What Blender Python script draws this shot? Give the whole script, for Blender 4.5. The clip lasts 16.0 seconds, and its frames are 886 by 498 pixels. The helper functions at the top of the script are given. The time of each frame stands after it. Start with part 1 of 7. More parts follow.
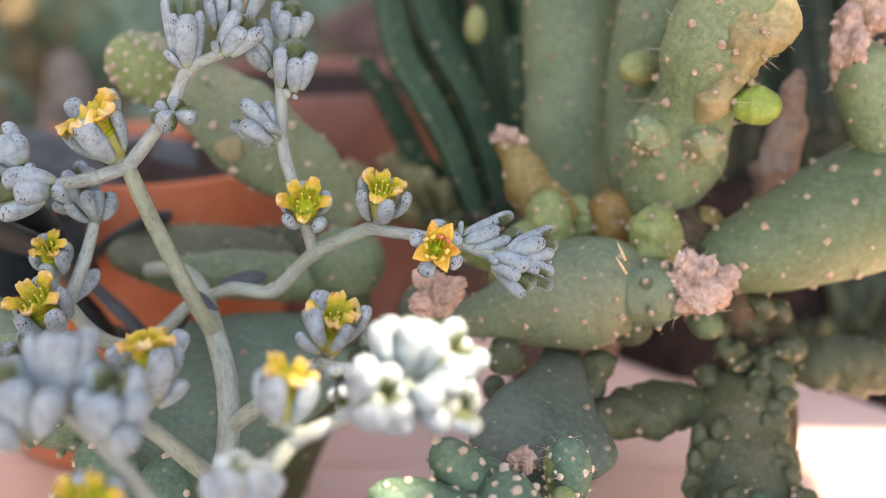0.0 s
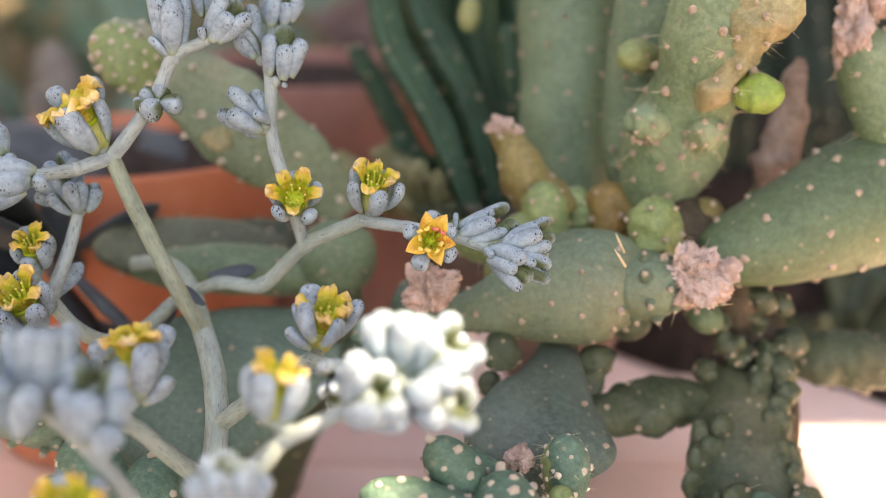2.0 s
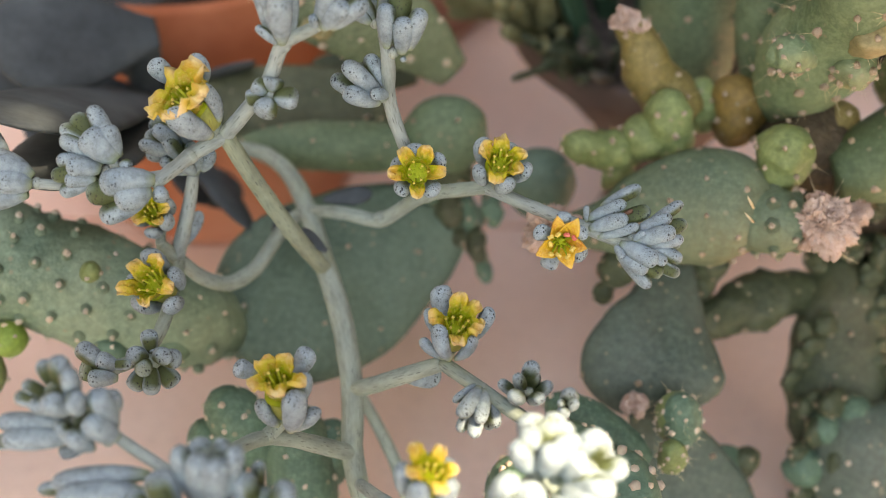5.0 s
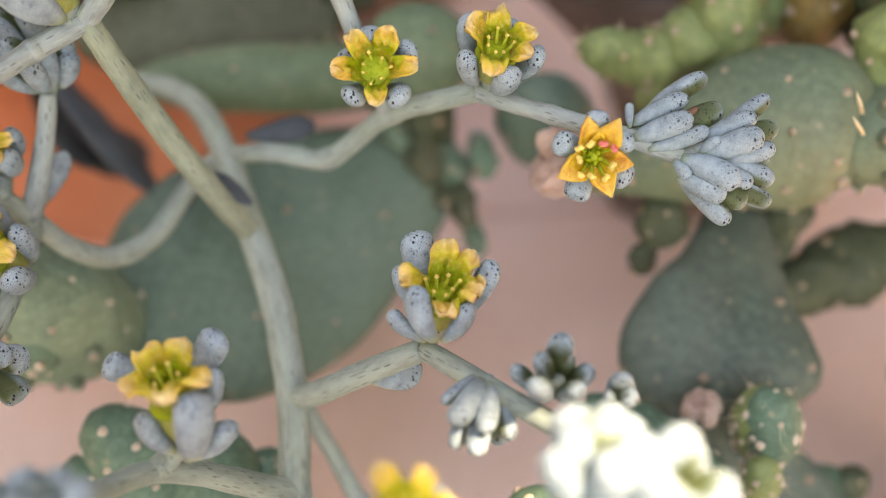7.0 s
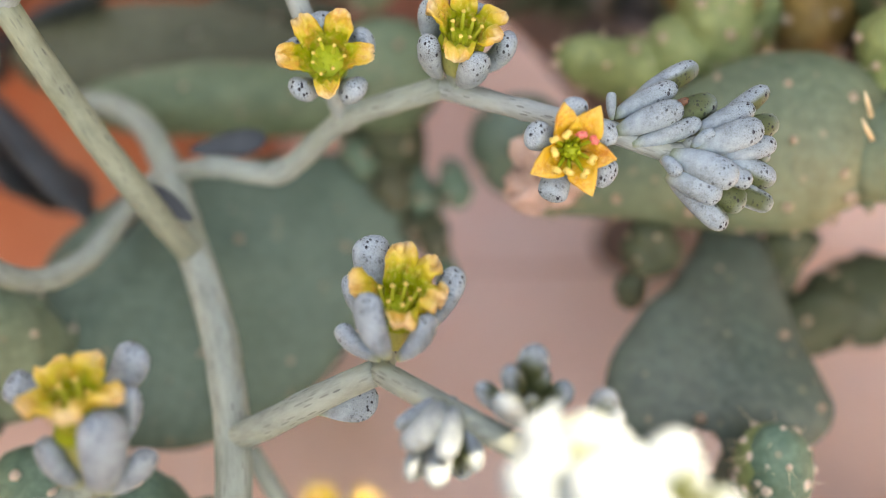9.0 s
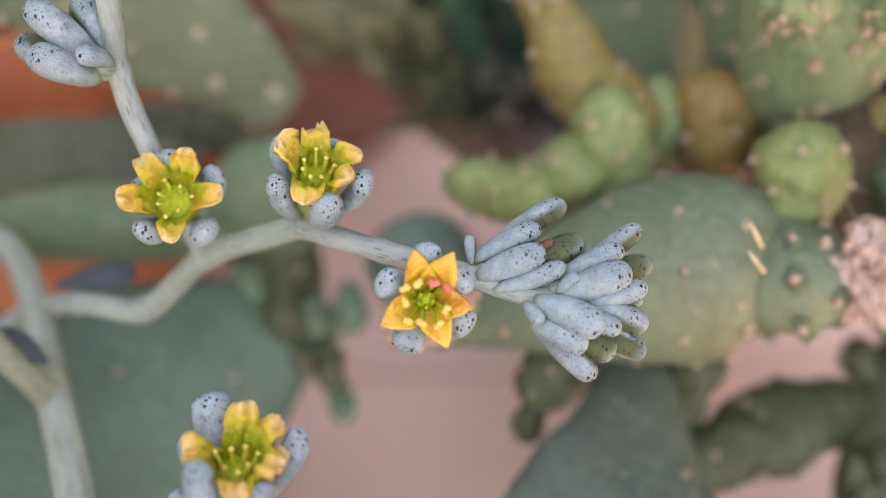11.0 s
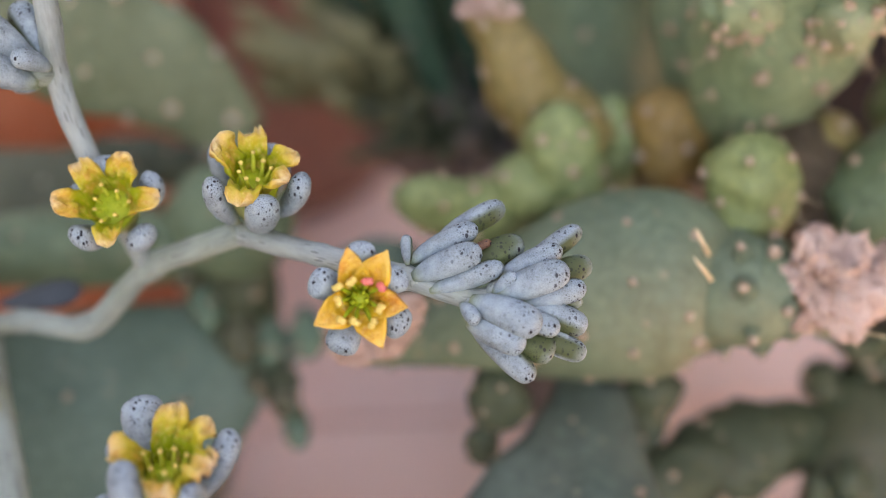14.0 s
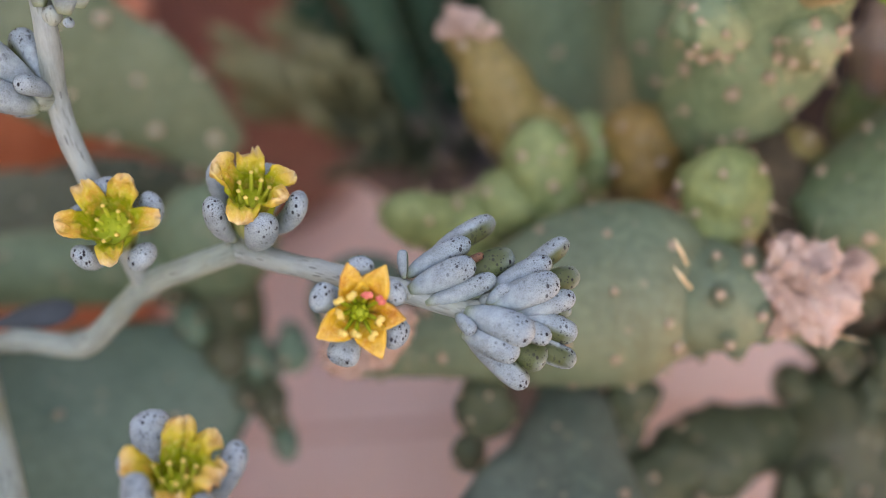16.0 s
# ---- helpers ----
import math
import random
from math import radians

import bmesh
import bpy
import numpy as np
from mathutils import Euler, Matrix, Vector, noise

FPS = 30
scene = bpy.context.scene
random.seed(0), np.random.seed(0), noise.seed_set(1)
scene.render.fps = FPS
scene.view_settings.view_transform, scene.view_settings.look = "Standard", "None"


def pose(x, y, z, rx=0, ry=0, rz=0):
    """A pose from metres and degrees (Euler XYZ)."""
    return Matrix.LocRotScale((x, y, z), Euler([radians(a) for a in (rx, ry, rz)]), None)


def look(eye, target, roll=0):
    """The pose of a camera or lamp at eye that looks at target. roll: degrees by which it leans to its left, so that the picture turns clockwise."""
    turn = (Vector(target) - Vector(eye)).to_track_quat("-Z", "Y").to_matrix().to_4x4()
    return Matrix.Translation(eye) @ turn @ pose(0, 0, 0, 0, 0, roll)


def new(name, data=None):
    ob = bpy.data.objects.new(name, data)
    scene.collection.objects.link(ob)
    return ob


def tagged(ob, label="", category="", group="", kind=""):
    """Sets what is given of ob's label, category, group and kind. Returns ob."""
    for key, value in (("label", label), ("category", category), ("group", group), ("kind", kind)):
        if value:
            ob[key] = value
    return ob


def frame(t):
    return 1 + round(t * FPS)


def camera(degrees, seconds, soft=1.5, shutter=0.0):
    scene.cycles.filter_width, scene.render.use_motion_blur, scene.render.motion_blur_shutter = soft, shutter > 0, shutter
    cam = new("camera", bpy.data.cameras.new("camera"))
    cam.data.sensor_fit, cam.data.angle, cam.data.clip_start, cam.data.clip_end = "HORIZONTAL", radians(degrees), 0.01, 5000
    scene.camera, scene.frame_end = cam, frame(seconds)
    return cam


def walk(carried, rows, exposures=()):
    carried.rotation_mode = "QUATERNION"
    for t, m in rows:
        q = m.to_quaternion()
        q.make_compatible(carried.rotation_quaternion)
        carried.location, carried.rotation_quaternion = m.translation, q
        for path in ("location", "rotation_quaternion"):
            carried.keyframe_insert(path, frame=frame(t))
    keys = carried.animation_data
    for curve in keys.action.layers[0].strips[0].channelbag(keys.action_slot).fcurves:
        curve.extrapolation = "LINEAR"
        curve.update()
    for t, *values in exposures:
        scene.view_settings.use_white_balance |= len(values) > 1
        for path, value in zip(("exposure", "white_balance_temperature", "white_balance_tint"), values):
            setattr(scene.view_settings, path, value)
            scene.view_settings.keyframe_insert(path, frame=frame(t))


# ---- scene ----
cam = camera(41.15, 16.0, soft=1.0)
PATH = [
    (0, (0.00798, 0.00165, 0.17211), (0.00893, 0.24171, 0.10231), 0.96),
    (0.5, (0.00690, 0.00702, 0.17023), (0.00728, 0.24674, 0.09929), 0.87),
    (1, (0.00795, 0.00852, 0.17089), (0.00674, 0.24782, 0.09854), 0.69),
    (1.5, (0.00734, 0.00881, 0.16628), (0.00833, 0.24895, 0.09676), 0.94),
    (2, (0.00761, 0.00821, 0.16963), (0.01026, 0.24798, 0.09887), 1.00),
    (2.5, (0.00643, 0.00262, 0.17260), (0.00870, 0.24223, 0.10134), 0.93),
    (3, (0.00415, -0.00493, 0.17582), (0.00490, 0.23383, 0.10170), 0.90),
    (3.5, (0.00000, 0.00000, 0.21000), (0.00005, 0.22659, 0.10437), -0.01),
    (4, (0.01454, 0.02245, 0.25591), (0.00358, 0.22359, 0.10785), -2.03),
    (4.5, (0.00192, 0.04592, 0.26943), (-0.00929, 0.22750, 0.09796), -1.64),
    (4.7, (-0.00942, 0.05549, 0.26794), (-0.01533, 0.23332, 0.09232), -0.23),
    (6.8, (-0.01367, 0.10123, 0.20600), (-0.01239, 0.28659, 0.03824), -1.16),
    (7, (-0.01237, 0.10910, 0.19750), (-0.01159, 0.29585, 0.03130), -1.35),
    (7.5, (-0.00872, 0.12369, 0.18170), (-0.00534, 0.31502, 0.02083), -0.75),
    (8, (-0.00861, 0.12149, 0.17708), (-0.00546, 0.31647, 0.02065), -0.82),
    (8.5, (-0.00784, 0.12077, 0.17737), (-0.00542, 0.31773, 0.02342), -1.14),
    (9, (-0.00848, 0.11613, 0.17668), (-0.00591, 0.31661, 0.02733), -1.03),
    (9.5, (-0.00670, 0.11837, 0.17995), (-0.00481, 0.31888, 0.03064), -1.24),
    (10, (0.00019, 0.12293, 0.18116), (0.00236, 0.32598, 0.03533), -1.46),
    (10.2, (0.00207, 0.12392, 0.18056), (0.00488, 0.32813, 0.03637), -1.58),
    (12.3, (0.01283, 0.13290, 0.17080), (0.01603, 0.34691, 0.04161), -1.72),
    (12.5, (0.01278, 0.13273, 0.16827), (0.01823, 0.34723, 0.03997), -1.40),
    (13, (0.01379, 0.13123, 0.16933), (0.01947, 0.34669, 0.04267), -1.43),
    (13.5, (0.01407, 0.13029, 0.16974), (0.01883, 0.34674, 0.04473), -1.64),
    (14, (0.01471, 0.12495, 0.17122), (0.01809, 0.34176, 0.04678), -1.94),
    (14.5, (0.01351, 0.12152, 0.17352), (0.01761, 0.33882, 0.04997), -2.00),
    (15, (0.01255, 0.12091, 0.17479), (0.02074, 0.33819, 0.05142), -1.70),
    (15.5, (0.01070, 0.12058, 0.17407), (0.02227, 0.33847, 0.05204), -1.69),
    (16, (0.00991, 0.12083, 0.17390), (0.02365, 0.33846, 0.05164), -1.56),
]
EXPOSURES = [(0.0, 2.32, 8550, 27), (3.0, 2.29, 9000, 25), (4.5, 2.03, 9550, 18), (6.8, 2.36, 9450, 22), (9.5, 2.48, 9200, 24), (12.3, 2.38, 8450, 27), (16.0, 2.18, 8350, 28)]
walk(cam, [(t, look(eye, target, roll)) for t, eye, target, roll in PATH], EXPOSURES)
SKY, SUN = 0.15, 4.3

# --- world, sun, shade ---
world = bpy.data.worlds.new("sky_world")
scene.world = world
world.use_nodes = True
_nt = world.node_tree
_sky = _nt.nodes.new("ShaderNodeTexSky")
_sky.sky_type, _sky.sun_disc = "NISHITA", False
SUN_DIR = Vector((0.42, -0.30, 0.86)).normalized()
_sky.sun_elevation = math.asin(SUN_DIR.z)
_sky.sun_rotation = math.atan2(SUN_DIR.x, SUN_DIR.y)
_nt.nodes["Background"].inputs["Strength"].default_value = SKY
_nt.links.new(_sky.outputs[0], _nt.nodes["Background"].inputs["Color"])
sun = new("sun", bpy.data.lights.new("sun", "SUN"))
sun.data.energy, sun.data.angle, sun.data.color = SUN, radians(0.5), (1.0, 0.95, 0.88)
sun.matrix_world = look(SUN_DIR * 3, (0, 0, 0))


# --- materials ---
def nodes_for(name, rough=0.6, spec=0.3):
    m = bpy.data.materials.new(name)
    m.use_nodes = True
    nt = m.node_tree
    b = nt.nodes["Principled BSDF"]
    b.inputs["Roughness"].default_value = rough
    b.inputs["Specular IOR Level"].default_value = spec
    return m, nt, b


def ramp(nt, src, stops):
    r = nt.nodes.new("ShaderNodeValToRGB")
    els = r.color_ramp.elements
    els[0].position, els[0].color = stops[0][0], (*stops[0][1], 1)
    els[1].position, els[1].color = stops[-1][0], (*stops[-1][1], 1)
    for p, c in stops[1:-1]:
        e = els.new(p)
        e.color = (*c, 1)
    nt.links.new(src, r.inputs[0])
    return r.outputs[0]


def noise_of(nt, scale, detail=4, rough=0.6, stretch=None):
    co = nt.nodes.new("ShaderNodeTexCoord")
    out = co.outputs["Object"]
    if stretch:
        mp = nt.nodes.new("ShaderNodeMapping")
        mp.inputs["Scale"].default_value = stretch
        nt.links.new(out, mp.inputs[0])
        out = mp.outputs[0]
    n = nt.nodes.new("ShaderNodeTexNoise")
    n.inputs["Scale"].default_value, n.inputs["Detail"].default_value, n.inputs["Roughness"].default_value = scale, detail, rough
    nt.links.new(out, n.inputs["Vector"])
    return n.outputs["Fac"]


def mix(nt, fac, a, b, kind="MIX"):
    n = nt.nodes.new("ShaderNodeMix")
    n.data_type, n.blend_type = "RGBA", kind
    for sock, v in ((n.inputs[0], fac), (n.inputs[6], a), (n.inputs[7], b)):
        if isinstance(v, (int, float)):
            sock.default_value = v
        elif isinstance(v, tuple):
            sock.default_value = (*v, 1)
        else:
            nt.links.new(v, sock)
    return n.outputs[2]


def bump(nt, b, height, strength, dist):
    n = nt.nodes.new("ShaderNodeBump")
    n.inputs["Strength"].default_value, n.inputs["Distance"].default_value = strength, dist
    nt.links.new(height, n.inputs["Height"])
    nt.links.new(n.outputs[0], b.inputs["Normal"])


def along_of(nt, name="along"):
    a = nt.nodes.new("ShaderNodeAttribute")
    a.attribute_name = name
    return a.outputs["Fac"]


def spots(nt, scale, size, share, stretch=(1, 1, 1), wobble=0.0):
    """Scattered dark flecks: a mask that is 1 inside a fleck."""
    co = nt.nodes.new("ShaderNodeTexCoord")
    mp = nt.nodes.new("ShaderNodeMapping")
    mp.inputs["Scale"].default_value = stretch
    nt.links.new(co.outputs["Object"], mp.inputs[0])
    v = nt.nodes.new("ShaderNodeTexVoronoi")
    v.inputs["Scale"].default_value = scale
    nt.links.new(mp.outputs[0], v.inputs["Vector"])
    inside = nt.nodes.new("ShaderNodeMapRange")
    inside.inputs[1].default_value, inside.inputs[2].default_value = size, size * 0.72
    nt.links.new(v.outputs["Distance"], inside.inputs[0])
    sep = nt.nodes.new("ShaderNodeSeparateColor")
    nt.links.new(v.outputs["Color"], sep.inputs[0])
    pick = nt.nodes.new("ShaderNodeMath")
    pick.operation = "LESS_THAN"
    nt.links.new(sep.outputs[0], pick.inputs[0])
    pick.inputs[1].default_value = share
    mul = nt.nodes.new("ShaderNodeMath")
    mul.operation = "MULTIPLY"
    nt.links.new(inside.outputs[0], mul.inputs[0])
    nt.links.new(pick.outputs[0], mul.inputs[1])
    return mul.outputs[0], sep.outputs[1]


def times(nt, a, b):
    n = nt.nodes.new("ShaderNodeMath")
    n.operation = "MULTIPLY"
    for s, v in ((n.inputs[0], a), (n.inputs[1], b)):
        if isinstance(v, (int, float)):
            s.default_value = v
        else:
            nt.links.new(v, s)
    return n.outputs[0]


def waxy_bud(name, tint, core, tip=None):
    m, nt, b = nodes_for(name, 0.55, 0.25)
    base = ramp(nt, noise_of(nt, 420, 5, 0.7), [(0.32, tuple(0.5 * c for c in tint)), (0.5, tuple(0.92 * c for c in tint)), (0.7, tuple(min(0.8, 1.35 * c) for c in tint))])
    base = mix(nt, ramp(nt, along_of(nt), [(0.0, (0.85,) * 3), (0.22, (0.0,) * 3)]), base, core)
    tipness = ramp(nt, along_of(nt), [(0.45, (0.0,) * 3), (0.9, (1.0,) * 3)])
    base = mix(nt, times(nt, tipness, 0.35), base, tuple(0.6 * c for c in tint))
    if tip:
        base = mix(nt, ramp(nt, along_of(nt), [(0.56, (0.0,) * 3), (0.78, (1.0,) * 3)]), base, tip)
    craze = nt.nodes.new("ShaderNodeTexVoronoi")
    craze.feature = "DISTANCE_TO_EDGE"
    craze.inputs["Scale"].default_value = 4200
    co = nt.nodes.new("ShaderNodeTexCoord")
    nt.links.new(co.outputs["Object"], craze.inputs["Vector"])
    crack = ramp(nt, craze.outputs["Distance"], [(0.05, (0.9,) * 3), (0.22, (0.0,) * 3)])
    base = mix(nt, times(nt, crack, ramp(nt, along_of(nt), [(0.2, (0.12,) * 3), (0.9, (0.6,) * 3)])), base, tuple(min(0.75, 1.7 * c) for c in tint))
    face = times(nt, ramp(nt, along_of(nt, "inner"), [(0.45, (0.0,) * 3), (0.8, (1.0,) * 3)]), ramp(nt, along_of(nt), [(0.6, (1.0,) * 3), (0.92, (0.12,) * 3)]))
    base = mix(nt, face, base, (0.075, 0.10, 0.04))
    big, _ = spots(nt, 1550, 0.31, 0.65, (1, 1, 0.6))
    small, _ = spots(nt, 3000, 0.30, 0.38)
    zone = ramp(nt, along_of(nt), [(0.38, (0.06,) * 3), (0.56, (0.7,) * 3), (0.70, (1.0,) * 3)])
    base = mix(nt, times(nt, big, zone), base, (0.008, 0.009, 0.014))
    base = mix(nt, times(nt, small, zone), base, (0.015, 0.015, 0.022))
    nt.links.new(base, b.inputs["Base Color"])
    b.inputs["Subsurface Weight"].default_value = 0.05
    b.inputs["Subsurface Radius"].default_value = (0.002, 0.0018, 0.001)
    b.inputs["Subsurface Scale"].default_value = 1.0
    bump(nt, b, noise_of(nt, 1500, 4), 0.45, 0.0003)
    return m


def stem_skin(name, tint, fleck):
    """Pale waxy bark; the streaks and flecks run along the branch, by the attribute "skin"."""
    m, nt, b = nodes_for(name, 0.6, 0.2)
    at = nt.nodes.new("ShaderNodeAttribute")
    at.attribute_name = "skin"

    def stretched(scale):
        mp = nt.nodes.new("ShaderNodeMapping")
        mp.inputs["Scale"].default_value = scale
        nt.links.new(at.outputs["Vector"], mp.inputs[0])
        return mp.outputs[0]

    def grain(scale, detail, along):
        n = nt.nodes.new("ShaderNodeTexNoise")
        n.inputs["Scale"].default_value, n.inputs["Detail"].default_value, n.inputs["Roughness"].default_value = scale, detail, 0.65
        nt.links.new(stretched((1, 1, along)), n.inputs["Vector"])
        return n.outputs["Fac"]

    def dashes(scale, along, size, share):
        v = nt.nodes.new("ShaderNodeTexVoronoi")
        v.inputs["Scale"].default_value = scale
        nt.links.new(stretched((1, 1, along)), v.inputs["Vector"])
        inside = ramp(nt, v.outputs["Distance"], [(size * 0.7, (1.0,) * 3), (size, (0.0,) * 3)])
        sep = nt.nodes.new("ShaderNodeSeparateColor")
        nt.links.new(v.outputs["Color"], sep.inputs[0])
        return times(nt, inside, ramp(nt, sep.outputs[0], [(share, (1.0,) * 3), (share + 0.02, (0.0,) * 3)]))

    base = ramp(nt, grain(420, 5, 0.35), [(0.3, tuple(0.68 * c for c in tint)), (0.5, tint), (0.7, tuple(1.22 * c for c in tint))])
    base = mix(nt, times(nt, ramp(nt, grain(900, 4, 0.12), [(0.5, (0.0,) * 3), (0.72, (1.0,) * 3)]), 0.45), base, tuple(0.55 * c for c in tint))
    base = mix(nt, times(nt, ramp(nt, grain(130, 3, 0.6), [(0.5, (0.0,) * 3), (0.75, (1.0,) * 3)]), 0.4), base, (0.30, 0.34, 0.16))
    base = mix(nt, times(nt, dashes(2500, 0.15, 0.34, 0.42), times(nt, grain(300, 3, 0.5), 1.5 * fleck)), base, (0.10, 0.11, 0.10))
    base = mix(nt, times(nt, dashes(1700, 0.2, 0.24, 0.3), fleck), base, (0.04, 0.045, 0.05))
    nt.links.new(base, b.inputs["Base Color"])
    bump(nt, b, grain(1000, 4, 0.3), 0.3, 0.0004)
    return m


def cactus_skin(name, dark, light, warm, amount=0.5):
    dark, light, warm = (tuple(0.79 * v for v in c) for c in (dark, light, warm))
    m, nt, b = nodes_for(name, 0.5, 0.35)
    n1 = noise_of(nt, 38, 5, 0.6)
    base = ramp(nt, n1, [(0.3, dark), (0.52, tuple((p + q) / 2 for p, q in zip(dark, light))), (0.72, light)])
    base = mix(nt, times(nt, ramp(nt, noise_of(nt, 26, 3, 0.5, (1.3, 0.8, 1.0)), [(0.52, (0.0,) * 3), (0.75, (1.0,) * 3)]), amount), base, warm)
    base = mix(nt, times(nt, ramp(nt, noise_of(nt, 700, 3, 0.7), [(0.42, (0.0,) * 3), (0.7, (1.0,) * 3)]), 0.45), base, tuple(min(0.8, 1.5 * c) for c in light))
    base = mix(nt, times(nt, ramp(nt, noise_of(nt, 420, 4, 0.75, (1, 1.2, 0.9)), [(0.55, (0.0,) * 3), (0.75, (1.0,) * 3)]), 0.5), base, tuple(0.6 * c for c in dark))
    fl, _ = spots(nt, 420, 0.26, 0.2)
    base = mix(nt, times(nt, fl, 0.6), base, (0.30, 0.27, 0.17))
    nt.links.new(base, b.inputs["Base Color"])
    bump(nt, b, noise_of(nt, 240, 6, 0.7), 0.5, 0.0016)
    return m


def plain_grain(name, stops, scale, rough=0.85, relief=0.4, dist=0.002, detail=6, second=None):
    m, nt, b = nodes_for(name, rough, 0.2)
    col = ramp(nt, noise_of(nt, scale, detail, 0.65), stops)
    if second:
        col = mix(nt, ramp(nt, noise_of(nt, second[0], 3), [(0.45, (0.0,) * 3), (0.7, (0.8,) * 3)]), col, second[1])
    nt.links.new(col, b.inputs["Base Color"])
    bump(nt, b, noise_of(nt, scale * 3, 4), relief, dist)
    return m


BUD = waxy_bud("bud_wax", (0.235, 0.308, 0.325), (0.25, 0.31, 0.15))
SEPAL = waxy_bud("sepal_wax", (0.25, 0.322, 0.338), (0.30, 0.35, 0.115))
OLIVE = waxy_bud("bud_olive", (0.085, 0.115, 0.045), (0.10, 0.13, 0.05), (0.25, 0.32, 0.32))
BROWN = waxy_bud("bud_brown", (0.16, 0.085, 0.05), (0.12, 0.10, 0.05))
STEM = stem_skin("stem_skin", (0.288, 0.353, 0.293), 0.6)
STEM_OLIVE = stem_skin("stem_olive", (0.251, 0.298, 0.209), 0.6)
THROAT = stem_skin("flower_tube", (0.40, 0.42, 0.12), 0.3)
STEM_PALE = stem_skin("stem_pale", (0.307, 0.367, 0.335), 0.5)


def petal_skin(name, stops, streak, share):
    m, nt, b = nodes_for(name, 0.5, 0.25)
    base = ramp(nt, along_of(nt), stops)
    base = mix(nt, times(nt, ramp(nt, noise_of(nt, 380, 5, 0.7), [(0.47, (0.0,) * 3), (0.68, (1.0,) * 3)]), share), base, streak)
    base = mix(nt, times(nt, ramp(nt, noise_of(nt, 1600, 3, 0.6), [(0.5, (0.0,) * 3), (0.8, (1.0,) * 3)]), 0.4), base, (0.85, 0.66, 0.28))
    nt.links.new(base, b.inputs["Base Color"])
    b.inputs["Subsurface Weight"].default_value = 0.15
    b.inputs["Subsurface Radius"].default_value = (0.002, 0.0015, 0.0005)
    b.inputs["Subsurface Scale"].default_value = 1.0
    bump(nt, b, noise_of(nt, 900, 4), 0.6, 0.0006)
    return m


PETAL = petal_skin("petal", [(0.1, (0.20, 0.27, 0.004)), (0.60, (0.27, 0.32, 0.006)), (0.75, (0.54, 0.43, 0.03)), (0.86, (0.70, 0.48, 0.10)), (1.0, (0.82, 0.64, 0.34))], (0.60, 0.27, 0.05), 0.75)
PETAL_STAR = petal_skin("petal_star", [(0.05, (0.26, 0.28, 0.006)), (0.28, (0.58, 0.36, 0.015)), (0.5, (0.72, 0.42, 0.03)), (1.0, (0.78, 0.50, 0.12))], (0.52, 0.17, 0.02), 0.95)
HEART = plain_grain("flower_heart", [(0.3, (0.22, 0.30, 0.008)), (0.7, (0.40, 0.45, 0.03))], 600, 0.5, 0.2, 0.0003)
FILAMENT = plain_grain("filament_lime", [(0.3, (0.34, 0.40, 0.02)), (0.7, (0.55, 0.56, 0.07))], 900, 0.5, 0.2, 0.0003)
ANTHER = plain_grain("anther_yellow", [(0.3, (0.65, 0.45, 0.08)), (0.7, (0.85, 0.68, 0.22))], 1500, 0.7, 0.5, 0.0003)
ANTHER_PINK = plain_grain("anther_pink", [(0.3, (0.70, 0.13, 0.10)), (0.7, (0.85, 0.28, 0.22))], 1500, 0.7, 0.5, 0.0003)
CACTUS = cactus_skin("cactus_glaucous", (0.085, 0.15, 0.082), (0.21, 0.305, 0.175), (0.34, 0.28, 0.13), 0.35)
CACTUS_TAN = cactus_skin("cactus_sunburnt", (0.115, 0.19, 0.095), (0.26, 0.355, 0.19), (0.46, 0.32, 0.17), 0.5)
CACTUS_JOINT = cactus_skin("cactus_joint_grey", (0.0855, 0.14, 0.0792), (0.194, 0.266, 0.162), (0.306, 0.225, 0.099), 0.4)
CACTUS_YELLOW = cactus_skin("cactus_yellowing", (0.17, 0.13, 0.04), (0.34, 0.28, 0.10), (0.46, 0.18, 0.05), 1.0)
KNOB_AMBER = cactus_skin("cactus_knob_amber", (0.17, 0.11, 0.03), (0.36, 0.24, 0.07), (0.44, 0.16, 0.04), 1.0)
CACTUS_ARM = cactus_skin("cactus_green_arm", (0.0688, 0.116, 0.0516), (0.15, 0.224, 0.112), (0.189, 0.181, 0.086), 0.2)
WITHERED = cactus_skin("cactus_withered", (0.20, 0.20, 0.085), (0.40, 0.35, 0.18), (0.56, 0.36, 0.20), 0.9)
CACTUS_LIME = cactus_skin("cactus_lime", (0.135, 0.20, 0.072), (0.31, 0.39, 0.15), (0.44, 0.30, 0.12), 0.7)
CACTUS_THICK = cactus_skin("cactus_thick_green", (0.116, 0.2, 0.126), (0.284, 0.399, 0.263), (0.378, 0.389, 0.231), 0.4)
CACTUS_DEEP = cactus_skin("cactus_deep", (0.055, 0.125, 0.08), (0.16, 0.28, 0.185), (0.22, 0.26, 0.13), 0.35)
PAD_PALE = cactus_skin("cactus_pad_pale", (0.12, 0.17, 0.085), (0.25, 0.315, 0.19), (0.44, 0.34, 0.21), 0.8)
PAD = cactus_skin("cactus_pad_grey", (0.086, 0.155, 0.107), (0.163, 0.249, 0.176), (0.189, 0.198, 0.129), 0.3)
# Darker copy of the grey pad skin, with shade put into the colour.
PAD_SHADED = cactus_skin("cactus_pad_shaded_grey", (0.063, 0.104, 0.0765), (0.135, 0.189, 0.144), (0.171, 0.153, 0.108), 0.4)
# Darkest pad copy: the deep shade under the arms is in its colour.
PAD_DEEP_SHADE = cactus_skin("cactus_pad_deep_shade", (0.036, 0.056, 0.03), (0.10, 0.128, 0.066), (0.14, 0.105, 0.06), 0.6)
